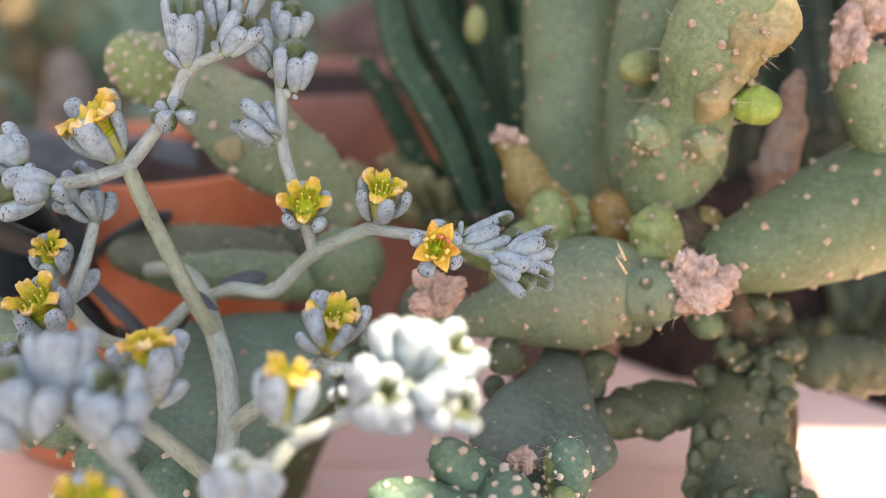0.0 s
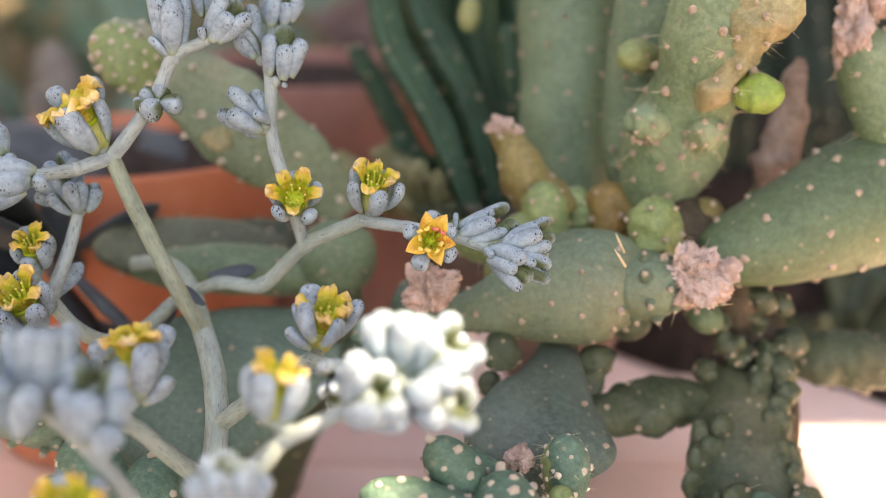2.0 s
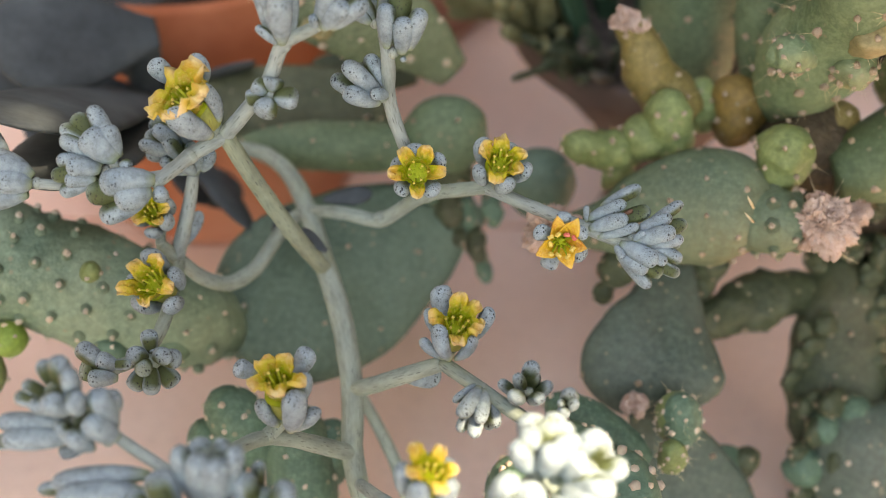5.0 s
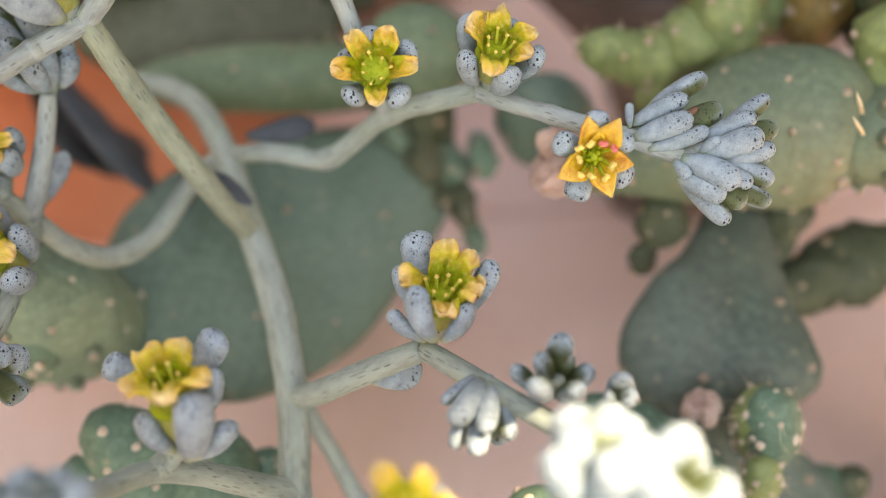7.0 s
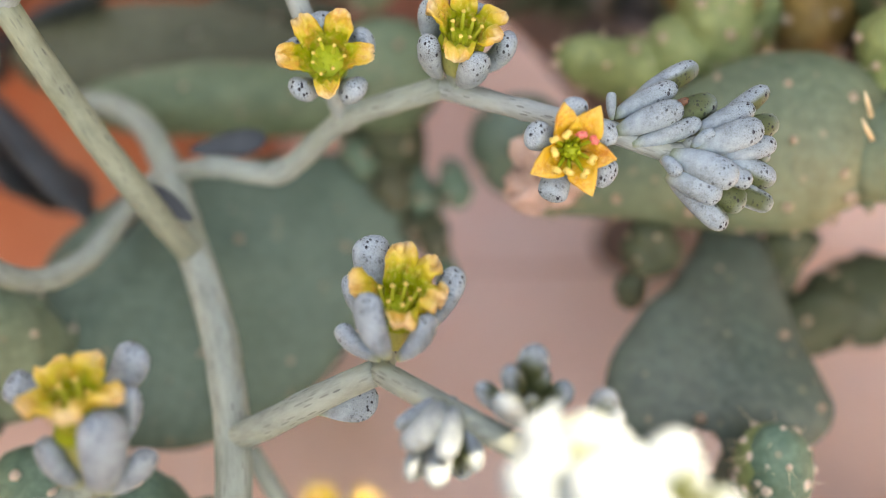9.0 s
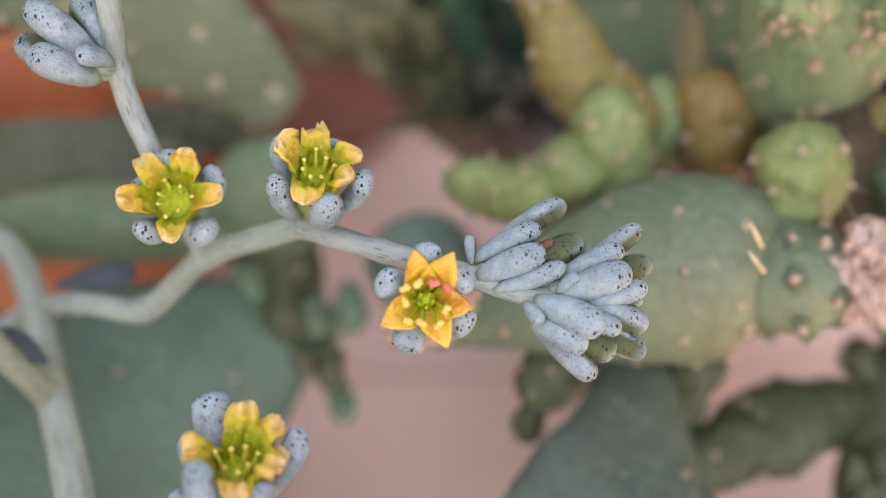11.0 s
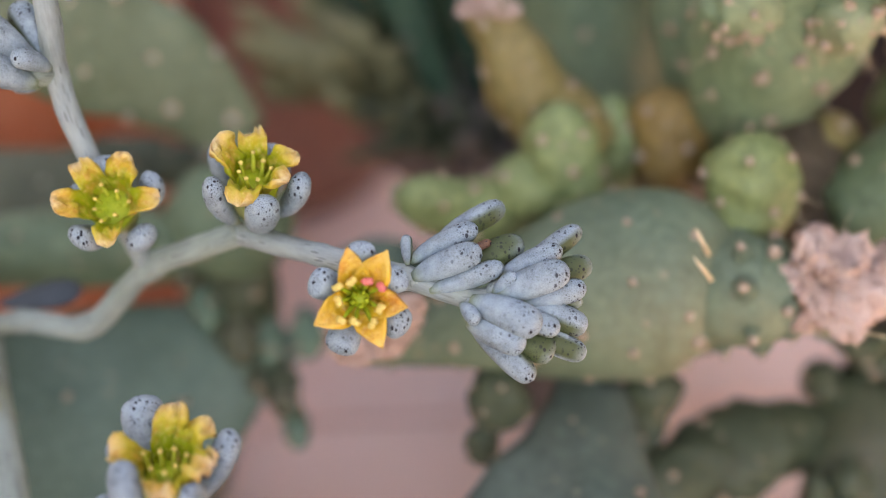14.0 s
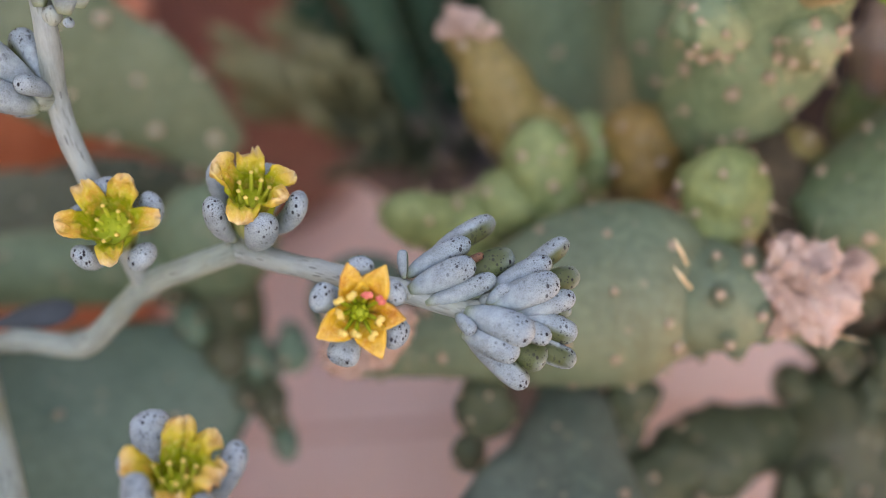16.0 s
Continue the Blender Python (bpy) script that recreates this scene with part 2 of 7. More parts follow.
PAD_BROWN = cactus_skin("cactus_pad_olive", (0.07, 0.085, 0.045), (0.16, 0.18, 0.10), (0.20, 0.16, 0.09), 0.6)
RIBBED = cactus_skin("ribbed_green", (0.013, 0.05, 0.026), (0.048, 0.125, 0.06), (0.05, 0.075, 0.025), 0.3)
# Blackened copy of the ribbed skin; deep shade is mixed into the green.
RIBBED_SHADE = cactus_skin("ribbed_green_shaded", (0.005, 0.015, 0.009), (0.02, 0.045, 0.027), (0.02, 0.028, 0.014), 0.3)
FRUIT = cactus_skin("fruit_green", (0.16, 0.29, 0.04), (0.28, 0.42, 0.09), (0.40, 0.42, 0.12), 0.4)
AREOLE = plain_grain("areole_felt", [(0.3, (0.30, 0.21, 0.13)), (0.7, (0.60, 0.50, 0.38))], 1400, 0.95, 0.6, 0.0006)
AREOLE_PALE = plain_grain("areole_pale", [(0.3, (0.52, 0.42, 0.30)), (0.7, (0.80, 0.72, 0.58))], 1400, 0.95, 0.6, 0.0006)
SPINE = plain_grain("spine_straw", [(0.3, (0.62, 0.50, 0.28)), (0.7, (0.85, 0.76, 0.52))], 900, 0.4, 0.1, 0.0002)
DRY = plain_grain("dried_flower", [(0.3, (0.42, 0.27, 0.19)), (0.46, (0.58, 0.42, 0.33)), (0.68, (0.70, 0.57, 0.47))], 420, 0.95, 0.6, 0.0012)
DRY_DIM = plain_grain("dried_stub", [(0.3, (0.34, 0.23, 0.16)), (0.5, (0.56, 0.41, 0.31)), (0.72, (0.68, 0.53, 0.43))], 300, 0.95, 0.9, 0.003)
GREY_LEAF = plain_grain("grey_leaf", [(0.3, (0.034, 0.044, 0.046)), (0.7, (0.10, 0.122, 0.124))], 60, 0.6, 0.2, 0.001)
TERRACOTTA = plain_grain("terracotta", [(0.3, (0.40, 0.12, 0.055)), (0.55, (0.52, 0.18, 0.09)), (0.75, (0.60, 0.27, 0.16))], 28, 0.85, 0.25, 0.001, second=(9, (0.56, 0.26, 0.17)))
CLAY_DULL = plain_grain("dull_clay", [(0.3, (0.22, 0.105, 0.08)), (0.55, (0.30, 0.155, 0.12)), (0.75, (0.38, 0.22, 0.18))], 28, 0.85, 0.25, 0.001)
CLAY_GREY = plain_grain("grey_brown_clay", [(0.3, (0.11, 0.085, 0.07)), (0.55, (0.17, 0.13, 0.11)), (0.75, (0.23, 0.185, 0.16))], 40, 0.9, 0.4, 0.002)
OLD_STEM = plain_grain("old_corky_stem", [(0.3, (0.045, 0.035, 0.022)), (0.55, (0.10, 0.08, 0.05)), (0.78, (0.17, 0.13, 0.09))], 160, 0.9, 0.8, 0.003)
SHOOT = plain_grain("olive_shoot", [(0.3, (0.11, 0.11, 0.05)), (0.55, (0.22, 0.22, 0.11)), (0.78, (0.34, 0.31, 0.20))], 70, 0.7, 0.4, 0.002)
GRIT = plain_grain("grey_grit", [(0.3, (0.06, 0.05, 0.043)), (0.55, (0.13, 0.11, 0.095)), (0.8, (0.22, 0.19, 0.165))], 130, 0.95, 0.9, 0.006)
DULL_SHOOT = plain_grain("grey_brown_shoot", [(0.3, (0.08, 0.075, 0.06)), (0.55, (0.16, 0.145, 0.115)), (0.78, (0.26, 0.235, 0.19))], 90, 0.8, 0.4, 0.002)
SOIL = plain_grain("dark_soil", [(0.3, (0.0163, 0.0117, 0.0091)), (0.55, (0.0455, 0.0325, 0.026)), (0.8, (0.104, 0.078, 0.065))], 90, 0.95, 0.9, 0.01)
STONE = plain_grain("brown_stone", [(0.3, (0.08, 0.05, 0.045)), (0.6, (0.22, 0.15, 0.12)), (0.8, (0.36, 0.27, 0.22))], 30, 0.9, 0.8, 0.006)
STRAW = plain_grain("straw_spines", [(0.3, (0.16, 0.13, 0.06)), (0.6, (0.36, 0.30, 0.16)), (0.8, (0.52, 0.45, 0.28))], 120, 0.9, 0.8, 0.006)
PLASTER = plain_grain("lime_plaster", [(0.3, (0.17, 0.17, 0.16)), (0.7, (0.26, 0.26, 0.25))], 12, 0.9, 0.3, 0.003)
SLAB_BROWN = plain_grain("shade_slab_brown", [(0.3, (0.22, 0.15, 0.09)), (0.7, (0.38, 0.27, 0.18))], 14, 0.8, 0.3, 0.003)


def floor_skin():
    m, nt, b = nodes_for("rose_floor", 0.75, 0.25)
    base = ramp(nt, noise_of(nt, 14, 6, 0.6), [(0.3, (0.88, 0.61, 0.47)), (0.52, (0.91, 0.67, 0.535)), (0.75, (0.93, 0.73, 0.61))])
    base = mix(nt, times(nt, ramp(nt, noise_of(nt, 320, 4, 0.7), [(0.5, (0.0,) * 3), (0.75, (1.0,) * 3)]), 0.28), base, (0.50, 0.34, 0.26))
    nt.links.new(base, b.inputs["Base Color"])
    bump(nt, b, noise_of(nt, 260, 5), 0.25, 0.0015)
    return m


FLOOR = floor_skin()


# --- mesh helpers ---
WORLD_AT = {}


class Geo:
    def __init__(self):
        self.v, self.f, self.a, self.b, self.c = [], [], [], [], []

    def add(self, verts, faces, along, inner=()):
        k = len(self.v)
        self.b += list(inner) + [0.0] * (len(verts) - len(inner))
        self.v += verts
        self.a += along
        self.f += [tuple(i + k for i in f) for f in faces]
        return self


def thing(name, at, label, category, group="", kind=""):
    ob = new(name)
    ob.location = at
    ob.empty_display_size = 0.01
    WORLD_AT[ob.name] = Vector(at)
    return tagged(ob, label, category, group, kind)


def solid(name, geo, material, at, label="", category="", group="", kind="", flat=False):
    at = Vector(at)
    me = bpy.data.meshes.new(name)
    me.from_pydata([tuple(Vector(v) - at) for v in geo.v], [], geo.f)
    if geo.a:
        me.attributes.new("along", "FLOAT", "POINT").data.foreach_set("value", geo.a)
    if material in (STEM, STEM_PALE, STEM_OLIVE, THROAT):
        skin = geo.c if len(geo.c) == len(geo.v) else [tuple(Vector(v) - at) for v in geo.v]
        me.attributes.new("skin", "FLOAT_VECTOR", "POINT").data.foreach_set("vector", [q for v in skin for q in v])
    if any(geo.b):
        me.attributes.new("inner", "FLOAT", "POINT").data.foreach_set("value", geo.b)
    me.materials.append(material)
    if not flat:
        me.shade_smooth()
    ob = new(name, me)
    ob.location = at
    WORLD_AT[ob.name] = at
    return tagged(ob, label, category, group, kind)


def part(name, geo, material, parent, label="", at=None, flat=False, kind=""):
    at = Vector(at) if at is not None else WORLD_AT[parent.name]
    ob = solid(name, geo, material, at, label, kind=kind, flat=flat)
    ob.parent = parent
    ob.location = at - WORLD_AT[parent.name]
    return ob


def spline(pts, n):
    """Catmull-Rom through points of any size, n samples a span."""
    p = [np.array(q, float) for q in pts]
    p = [2 * p[0] - p[1]] + p + [2 * p[-1] - p[-2]]
    out = []
    for i in range(1, len(p) - 2):
        for k in range(n):
            t = k / n
            a, b, c, d = p[i - 1], p[i], p[i + 1], p[i + 2]
            out.append(0.5 * (2 * b + (c - a) * t + (2 * a - 5 * b + 4 * c - d) * t * t + (3 * b - a - 3 * c + d) * t ** 3))
    out.append(p[-2])
    return out


def rings(path, sides, thin=None, squash=1.0, rough=0.0, seed=0.0, freq=60.0, close=True):
    """A skin round a path of (x, y, z, radius). thin: the direction of the small axis, squash: its share."""
    path = [np.array(q, float) for q in path]
    n = len(path)
    verts, along, normals = [], [], []
    side = None
    for i, q in enumerate(path):
        tan = Vector(path[min(i + 1, n - 1)][:3] - path[max(i - 1, 0)][:3]).normalized()
        if thin is not None:
            u = Vector(thin)
        elif side is None:
            u = Vector((0.3, -0.9, 0.2)) if abs(tan.y) < 0.9 else Vector((1, 0, 0.2))
        else:
            u = side
        u = (u - tan * u.dot(tan)).normalized()
        side = u
        w = tan.cross(u)
        for s in range(sides):
            ang = 2 * math.pi * s / sides
            d = u * (math.cos(ang) * squash) + w * math.sin(ang)
            c = Vector(q[:3])
            r = max(q[3], 1e-5)
            if rough:
                e = c + d * r
                r *= 1 + rough * noise.noise(e * freq + Vector((seed, seed * 1.7, 0))) + 0.4 * rough * noise.noise(e * freq * 3.3 + Vector((seed * 1.3, 0, seed)))
            verts.append(tuple(c + d * r))
            along.append(i / (n - 1))
    faces = []
    for i in range(n - 1):
        for s in range(sides):
            a, b = i * sides + s, i * sides + (s + 1) % sides
            faces.append((a, b, b + sides, a + sides))
    if close:
        verts += [tuple(path[0][:3]), tuple(path[-1][:3])]
        along += [0.0, 1.0]
        k = n * sides
        for s in range(sides):
            faces.append((k, (s + 1) % sides, s))
            faces.append((k + 1, (n - 1) * sides + s, (n - 1) * sides + (s + 1) % sides))
    return verts, faces, along


def tube(path, sides=10, n=5, **kw):
    return rings(spline(path, n), sides, **kw)


BUD_PROFILE = ((0.0, 0.38), (0.08, 0.54), (0.2, 0.75), (0.36, 0.91), (0.54, 1.0), (0.72, 1.01), (0.85, 0.93), (0.93, 0.75), (0.98, 0.43), (1.0, 0.05))


def bud_geo(base, tip, width, bend=(0, 0, 0), sides=12, thin=None, squash=1.0):
    base, tip, bend = Vector(base), Vector(tip), Vector(bend)
    path = []
    for t, w in BUD_PROFILE:
        c = base.lerp(tip, t) + bend * math.sin(math.pi * t)
        path.append((*c, w * width * 0.5))
    return rings(path, sides, thin=thin, squash=squash)


def leaflet_geo(base, tip, width, inward, bend=(0, 0, 0), sides=16):
    """A fat spoon-shaped bud leaf; its inner face, towards the heart of the head, is marked."""
    v, f, a = bud_geo(base, tip, width, bend, sides, thin=inward, squash=0.9)
    return v, f, a, [max(0.0, math.cos(2 * math.pi * (k % sides) / sides)) for k in range(len(v))]


def sphere_geo(center, r, rough=0.0, freq=100.0, seed=0.0, squash=(1, 1, 1), seg=14):
    verts, faces, along = [], [], []
    c = Vector(center)
    for i in range(seg // 2 + 1):
        th = math.pi * i / (seg // 2)
        for s in range(seg):
            ph = 2 * math.pi * s / seg
            d = Vector((math.sin(th) * math.cos(ph) * squash[0], math.sin(th) * math.sin(ph) * squash[1], math.cos(th) * squash[2]))
            rr = r
            if rough:
                rr *= 1 + rough * noise.noise(d * freq + Vector((seed, 0, seed))) + rough * 0.6 * noise.noise(d * freq * 2.7 + Vector((0, seed, 3)))
            verts.append(tuple(c + d * rr))
            along.append(i / (seg // 2))
    for i in range(seg // 2):
        for s in range(seg):
            a, b = i * seg + s, i * seg + (s + 1) % seg
            faces.append((a, a + seg, b + seg, b))
    return verts, faces, along


def box_geo(lo, hi):
    x0, y0, z0 = lo
    x1, y1, z1 = hi
    v = [(x, y, z) for x in (x0, x1) for y in (y0, y1) for z in (z0, z1)]
    f = [(0, 1, 3, 2), (4, 6, 7, 5), (0, 4, 5, 1), (2, 3, 7, 6), (0, 2, 6, 4), (1, 5, 7, 3)]
    return v, f, [0.0] * 8


def lathe(center, profile, sides=48, wobble=0.0):
    """A turned shape from (radius, height) rows."""
    cx, cy, cz = center
    v, f, a = [], [], []
    for i, (r, h) in enumerate(profile):
        for s in range(sides):
            g = 2 * math.pi * s / sides
            rr = r * (1 + wobble * noise.noise(Vector((math.cos(g) * 2, math.sin(g) * 2, h * 8))))
            v.append((cx + rr * math.cos(g), cy + rr * math.sin(g), cz + h))
            a.append(i / (len(profile) - 1))
    for i in range(len(profile) - 1):
        for s in range(sides):
            p, q = i * sides + s, i * sides + (s + 1) % sides
            f.append((p, q, q + sides, p + sides))
    return v, f, a


def frame_of(axis):
    axis = Vector(axis).normalized()
    u = axis.cross(Vector((0, 0, 1)) if abs(axis.z) < 0.95 else Vector((1, 0, 0))).normalized()
    return axis, u, u.cross(axis).normalized()


# --- flowering stalk ---
STEM_POINTS = []


def near_stem(place):
    """The nearest place on a branch built so far."""
    return min(STEM_POINTS, key=lambda q: (q - place).length)


def unrolled(path, sides):
    """Places on the skin of a branch as if it were straight."""
    out, run = [], 0.0
    for i, q in enumerate(path):
        run += float(np.linalg.norm(q[:3] - path[i - 1][:3])) if i else 0.0
        out += [(q[3] * math.cos(2 * math.pi * k / sides), q[3] * math.sin(2 * math.pi * k / sides), run) for k in range(sides)]
    return out + [(0.0, 0.0, 0.0), (0.0, 0.0, run)]


def kinked(nodes):
    """Straight lengths between the nodes, each node a short bend with a slight swelling."""
    p = [np.array(q, float) for q in nodes]
    out = [p[0]]
    for i in range(len(p) - 1):
        a, b = p[i], p[i + 1]
        out += [a + (b - a) * t for t in (0.14, 0.5, 0.86)]
        if i < len(p) - 2:
            c = b + 0.07 * (a - b) + 0.07 * (p[i + 2] - b)
            c[3] = b[3] * 1.1
            out.append(c)
    return out + [p[-1]]


def stem(plant, nodes, name="branch", material=None, sides=14, bends=False):
    if STEM_POINTS and name == "branch":
        root = near_stem(Vector(nodes[0][:3]))
        if (root - Vector(nodes[0][:3])).length < 0.006:
            nodes = [(*root, nodes[0][3])] + list(nodes[1:])
    if bends:
        nodes = kinked(nodes)
    else:
        p = [np.array(q, float) for q in nodes]
        nodes = [p[0]] + [0.25 * p[i - 1] + 0.5 * p[i] + 0.25 * p[i + 1] for i in range(1, len(p) - 1)] + [p[-1]]
    path = spline(nodes, 6)
    STEM_POINTS.extend(Vector(q[:3]) for q in path)
    g = Geo().add(*rings(path, sides, rough=0.07, freq=300.0))
    g.c = unrolled(path, sides)
    return part(name, g, material or STEM, plant, at=nodes[0][:3])


def bud_cluster(plant, base, axis, count, length, width, spread, seed, material=None, core=True):
    """A tight head of spoon-shaped waxy buds that fan out from one point, with small bracts at its foot."""
    rng = random.Random(seed)
    base = Vector(base)
    axis, u, w = frame_of(axis)
    foot = near_stem(base)
    if (foot - base).length > 0.03:
        foot = base - axis * length * 0.4
    path = spline([(*foot, width * 0.36), (*(foot.lerp(base, 0.5) - axis * length * 0.03), width * 0.36), (*base, width * 0.42), (*(base + axis * length * 0.14), width * 0.36), (*(base + axis * length * 0.22), width * 0.08)], 4)
    g = Geo().add(*rings(path, 12, rough=0.08, freq=300.0))
    g.c = unrolled(path, 12)
    head = part("bud_head", g, STEM, plant, at=base)
    for i in range(count):
        share = (i + 0.5) / count
        ang = i * 2.399 + rng.uniform(-0.25, 0.25)
        lean = spread * 1.05 * math.sqrt(share) * rng.uniform(0.85, 1.12)
        side = u * math.cos(ang) + w * math.sin(ang)
        d = (axis * math.cos(lean) + side * math.sin(lean)).normalized()
        ln = length * rng.uniform(0.78, 1.12) * (1.06 - 0.24 * share)
        start = base + d * (length * 0.02) + side * (width * (0.16 + 0.40 * share)) - axis * (length * 0.10 * share)
        bend = side * (0.06 * length * rng.uniform(0.4, 1.3))
        wd = width * rng.uniform(1.0, 1.22)
        mat = OLIVE if core and i == 0 else (material or BUD)
        inward = axis - d * axis.dot(d)
        if inward.length < 0.08:
            inward = u
        if i == 0:
            ln *= 0.72
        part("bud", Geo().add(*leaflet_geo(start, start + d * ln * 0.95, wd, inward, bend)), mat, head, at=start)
    for i in range(2):
        ang = rng.uniform(0, 6.28)
        side = u * math.cos(ang) + w * math.sin(ang)
        start = base + side * width * 0.45 - axis * length * 0.06
        part("bract", Geo().add(*leaflet_geo(start, start + (axis * 0.75 + side * 0.66) * length * 0.34, width * 0.55, -side, (0, 0, 0), 12)), BUD, head, at=start)
    return head


def bud_fan(plant, base, buds, material=None):
    """A head whose buds run between given places: (foot, tip, width, kind)."""
    base, rng = Vector(base), random.Random(len(buds))
    big = [Vector(t) for f, t, wd, k in buds if (Vector(t) - base).length > 0.005]
    mean = sum(big, Vector()) / len(big)
    head = part("bud_head", Geo().add(*sphere_geo(base, 0.0012, 0.2, 1.5, 1.0, seg=10)), STEM_PALE, plant, at=base)
    for f, t, wd, kind in buds:
        start, tip = Vector(f), Vector(t)
        d = tip - start
        rise = Vector((rng.uniform(-1, 1), rng.uniform(-1, 1), rng.uniform(-0.3, 1))) * 0.03 * d.length
        inward = mean - tip
        inward = inward - d * (inward.dot(d) / d.dot(d))
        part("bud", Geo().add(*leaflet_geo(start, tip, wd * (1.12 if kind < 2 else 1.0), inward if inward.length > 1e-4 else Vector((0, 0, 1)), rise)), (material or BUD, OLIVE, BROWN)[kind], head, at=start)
    return head


def bud_spray(plant, base, tips, material=None):
    """A head whose buds end at given places: (x, y, z, width, kind)."""
    base = Vector(base)
    big = [Vector(t[:3]) for t in tips if (Vector(t[:3]) - base).length > 0.005]
    mean = sum(big, Vector()) / len(big)
    buds = []
    for x, y, z, wd, kind in tips:
        tip = Vector((x, y, z))
        start = base + (tip - mean) * (0.30 if (tip - base).length > 0.006 else 0.05) + (tip - base) * 0.03
        buds.append((start, tip, wd * 0.82, kind))
    return bud_fan(plant, base, buds, material)


def petal_geo(base, axis, out, length, width, lean0, lean1, pointed, twist=0.0):
    """A fleshy petal that leaves the axis by lean0 and bends to lean1 at its tip; pointed 0 (blunt, rolled) to 1 (star)."""
    axis, out = Vector(axis).normalized(), Vector(out).normalized()
    sidev = axis.cross(out).normalized()
    rows, cols, thick = 13, 7, 0.0006
    bend_at = 0.3 if pointed > 0.9 else 0.55
    top, bot, along = [], [], []
    pos = Vector(base)
    for i in range(rows):
        t = i / (rows - 1)
        lean = lean0 + (lean1 - lean0) * max(0.0, (t - bend_at) / (1 - bend_at)) ** 1.3
        d = axis * math.cos(lean) + out * math.sin(lean)
        nrm = out * math.cos(lean) - axis * math.sin(lean)
        if i:
            pos = pos + d * (length / (rows - 1))
        blunt = 0.62 + 0.38 * min(1.0, t / 0.65) ** 1.5 if t < 0.84 else math.sqrt(max(0.0, 1 - ((t - 0.84) / 0.16) ** 2)) * 0.8 + 0.2
        star = (0.42 + 0.58 * math.sin(min(1.0, t / 0.45) * math.pi / 2)) if t < 0.45 else max(0.04, 1 - ((t - 0.45) / 0.55) ** 1.5)
        half = 0.5 * width * (blunt * (1 - pointed) + star * pointed)
        half *= 1 + 0.10 * noise.noise(Vector((t * 5 + twist * 9, twist, 0)))
        for j in range(cols):
            s = 2 * j / (cols - 1) - 1
            fold = -nrm * ((0.42 + 0.25 * pointed) * half * s * s * (1.1 - 0.7 * t)) + nrm * (0.10 * half * max(0.0, 1 - 3 * abs(s)))
            wave = nrm * (0.75 * half * t * noise.noise(Vector((s * 2.4, t * 6.0, twist * 7))))
            q = pos + sidev * (s * half + twist * t * t * width * 0.3) + fold + wave
            top.append(tuple(q - nrm * thick * 0.5))
            bot.append(tuple(q + nrm * thick * 0.5))
            along.append(t)
    k = rows * cols
    faces = []
    for i in range(rows - 1):
        for j in range(cols - 1):
            a = i * cols + j
            faces.append((a, a + 1, a + 1 + cols, a + cols))
            faces.append((k + a, k + a + cols, k + a + 1 + cols, k + a + 1))
    rim = [j for j in range(cols)] + [i * cols + cols - 1 for i in range(1, rows)] + [(rows - 1) * cols + j for j in range(cols - 2, -1, -1)] + [i * cols for i in range(rows - 2, 0, -1)]
    for a, b in zip(rim, rim[1:] + rim[:1]):
        faces.append((b, a, k + a, k + b))
    return top + bot, faces, along + along


def cup_petal(base, axis, out, length, width, lean0, lean1, twist):
    """A narrow upright petal, channelled below, whose crumpled tip rolls outwards."""
    axis, out = Vector(axis).normalized(), Vector(out).normalized()
    sidev = axis.cross(out).normalized()
    rows, cols, thick = 19, 9, 0.00045
    top, bot, along = [], [], []
    pos = Vector(base)
    for i in range(rows):
        t = i / (rows - 1)
        lean = lean0 + (lean1 - lean0) * max(0.0, (t - 0.55) / 0.45) ** 1.4
        d = axis * math.cos(lean) + out * math.sin(lean)
        nrm = out * math.cos(lean) - axis * math.sin(lean)
        if i:
            pos = pos + d * (length / (rows - 1))
        half = 0.5 * width * (0.86 + 0.24 * math.sin(min(1.0, t / 0.7) * math.pi / 2) if t < 0.8 else 0.16 + 0.88 * math.sqrt(max(0.0, 1 - ((t - 0.8) / 0.2) ** 2)))
        half *= 1 + 0.16 * noise.noise(Vector((t * 6 + twist * 9, twist, 0)))
        for j in range(cols):
            s = 2 * j / (cols - 1) - 1
            channel = -nrm * (half * s * s * (0.62 - 0.35 * t)) - nrm * (0.28 * half * t * max(0.0, 1 - 2.5 * abs(s)))
            crumple = nrm * (1.5 * half * t * t * noise.noise(Vector((s * 2.6, t * 7.0, twist * 7)))) + d * (0.6 * half * t * t * noise.noise(Vector((s * 2.2, 5.0, twist * 11))))
            q = pos + sidev * (s * half + twist * t * t * width * 0.22) + channel + crumple
            top.append(tuple(q - nrm * thick * 0.5))
            bot.append(tuple(q + nrm * thick * 0.5))
            along.append(t)
    k = rows * cols
    faces = []
    for i in range(rows - 1):
        for j in range(cols - 1):
            a = i * cols + j
            faces.append((a, a + 1, a + 1 + cols, a + cols))
            faces.append((k + a, k + a + cols, k + a + 1 + cols, k + a + 1))
    rim = [j for j in range(cols)] + [i * cols + cols - 1 for i in range(1, rows)] + [(rows - 1) * cols + j for j in range(cols - 2, -1, -1)] + [i * cols for i in range(rows - 2, 0, -1)]
    for a, b in zip(rim, rim[1:] + rim[:1]):
        faces.append((b, a, k + a, k + b))
    return top + bot, faces, along + along


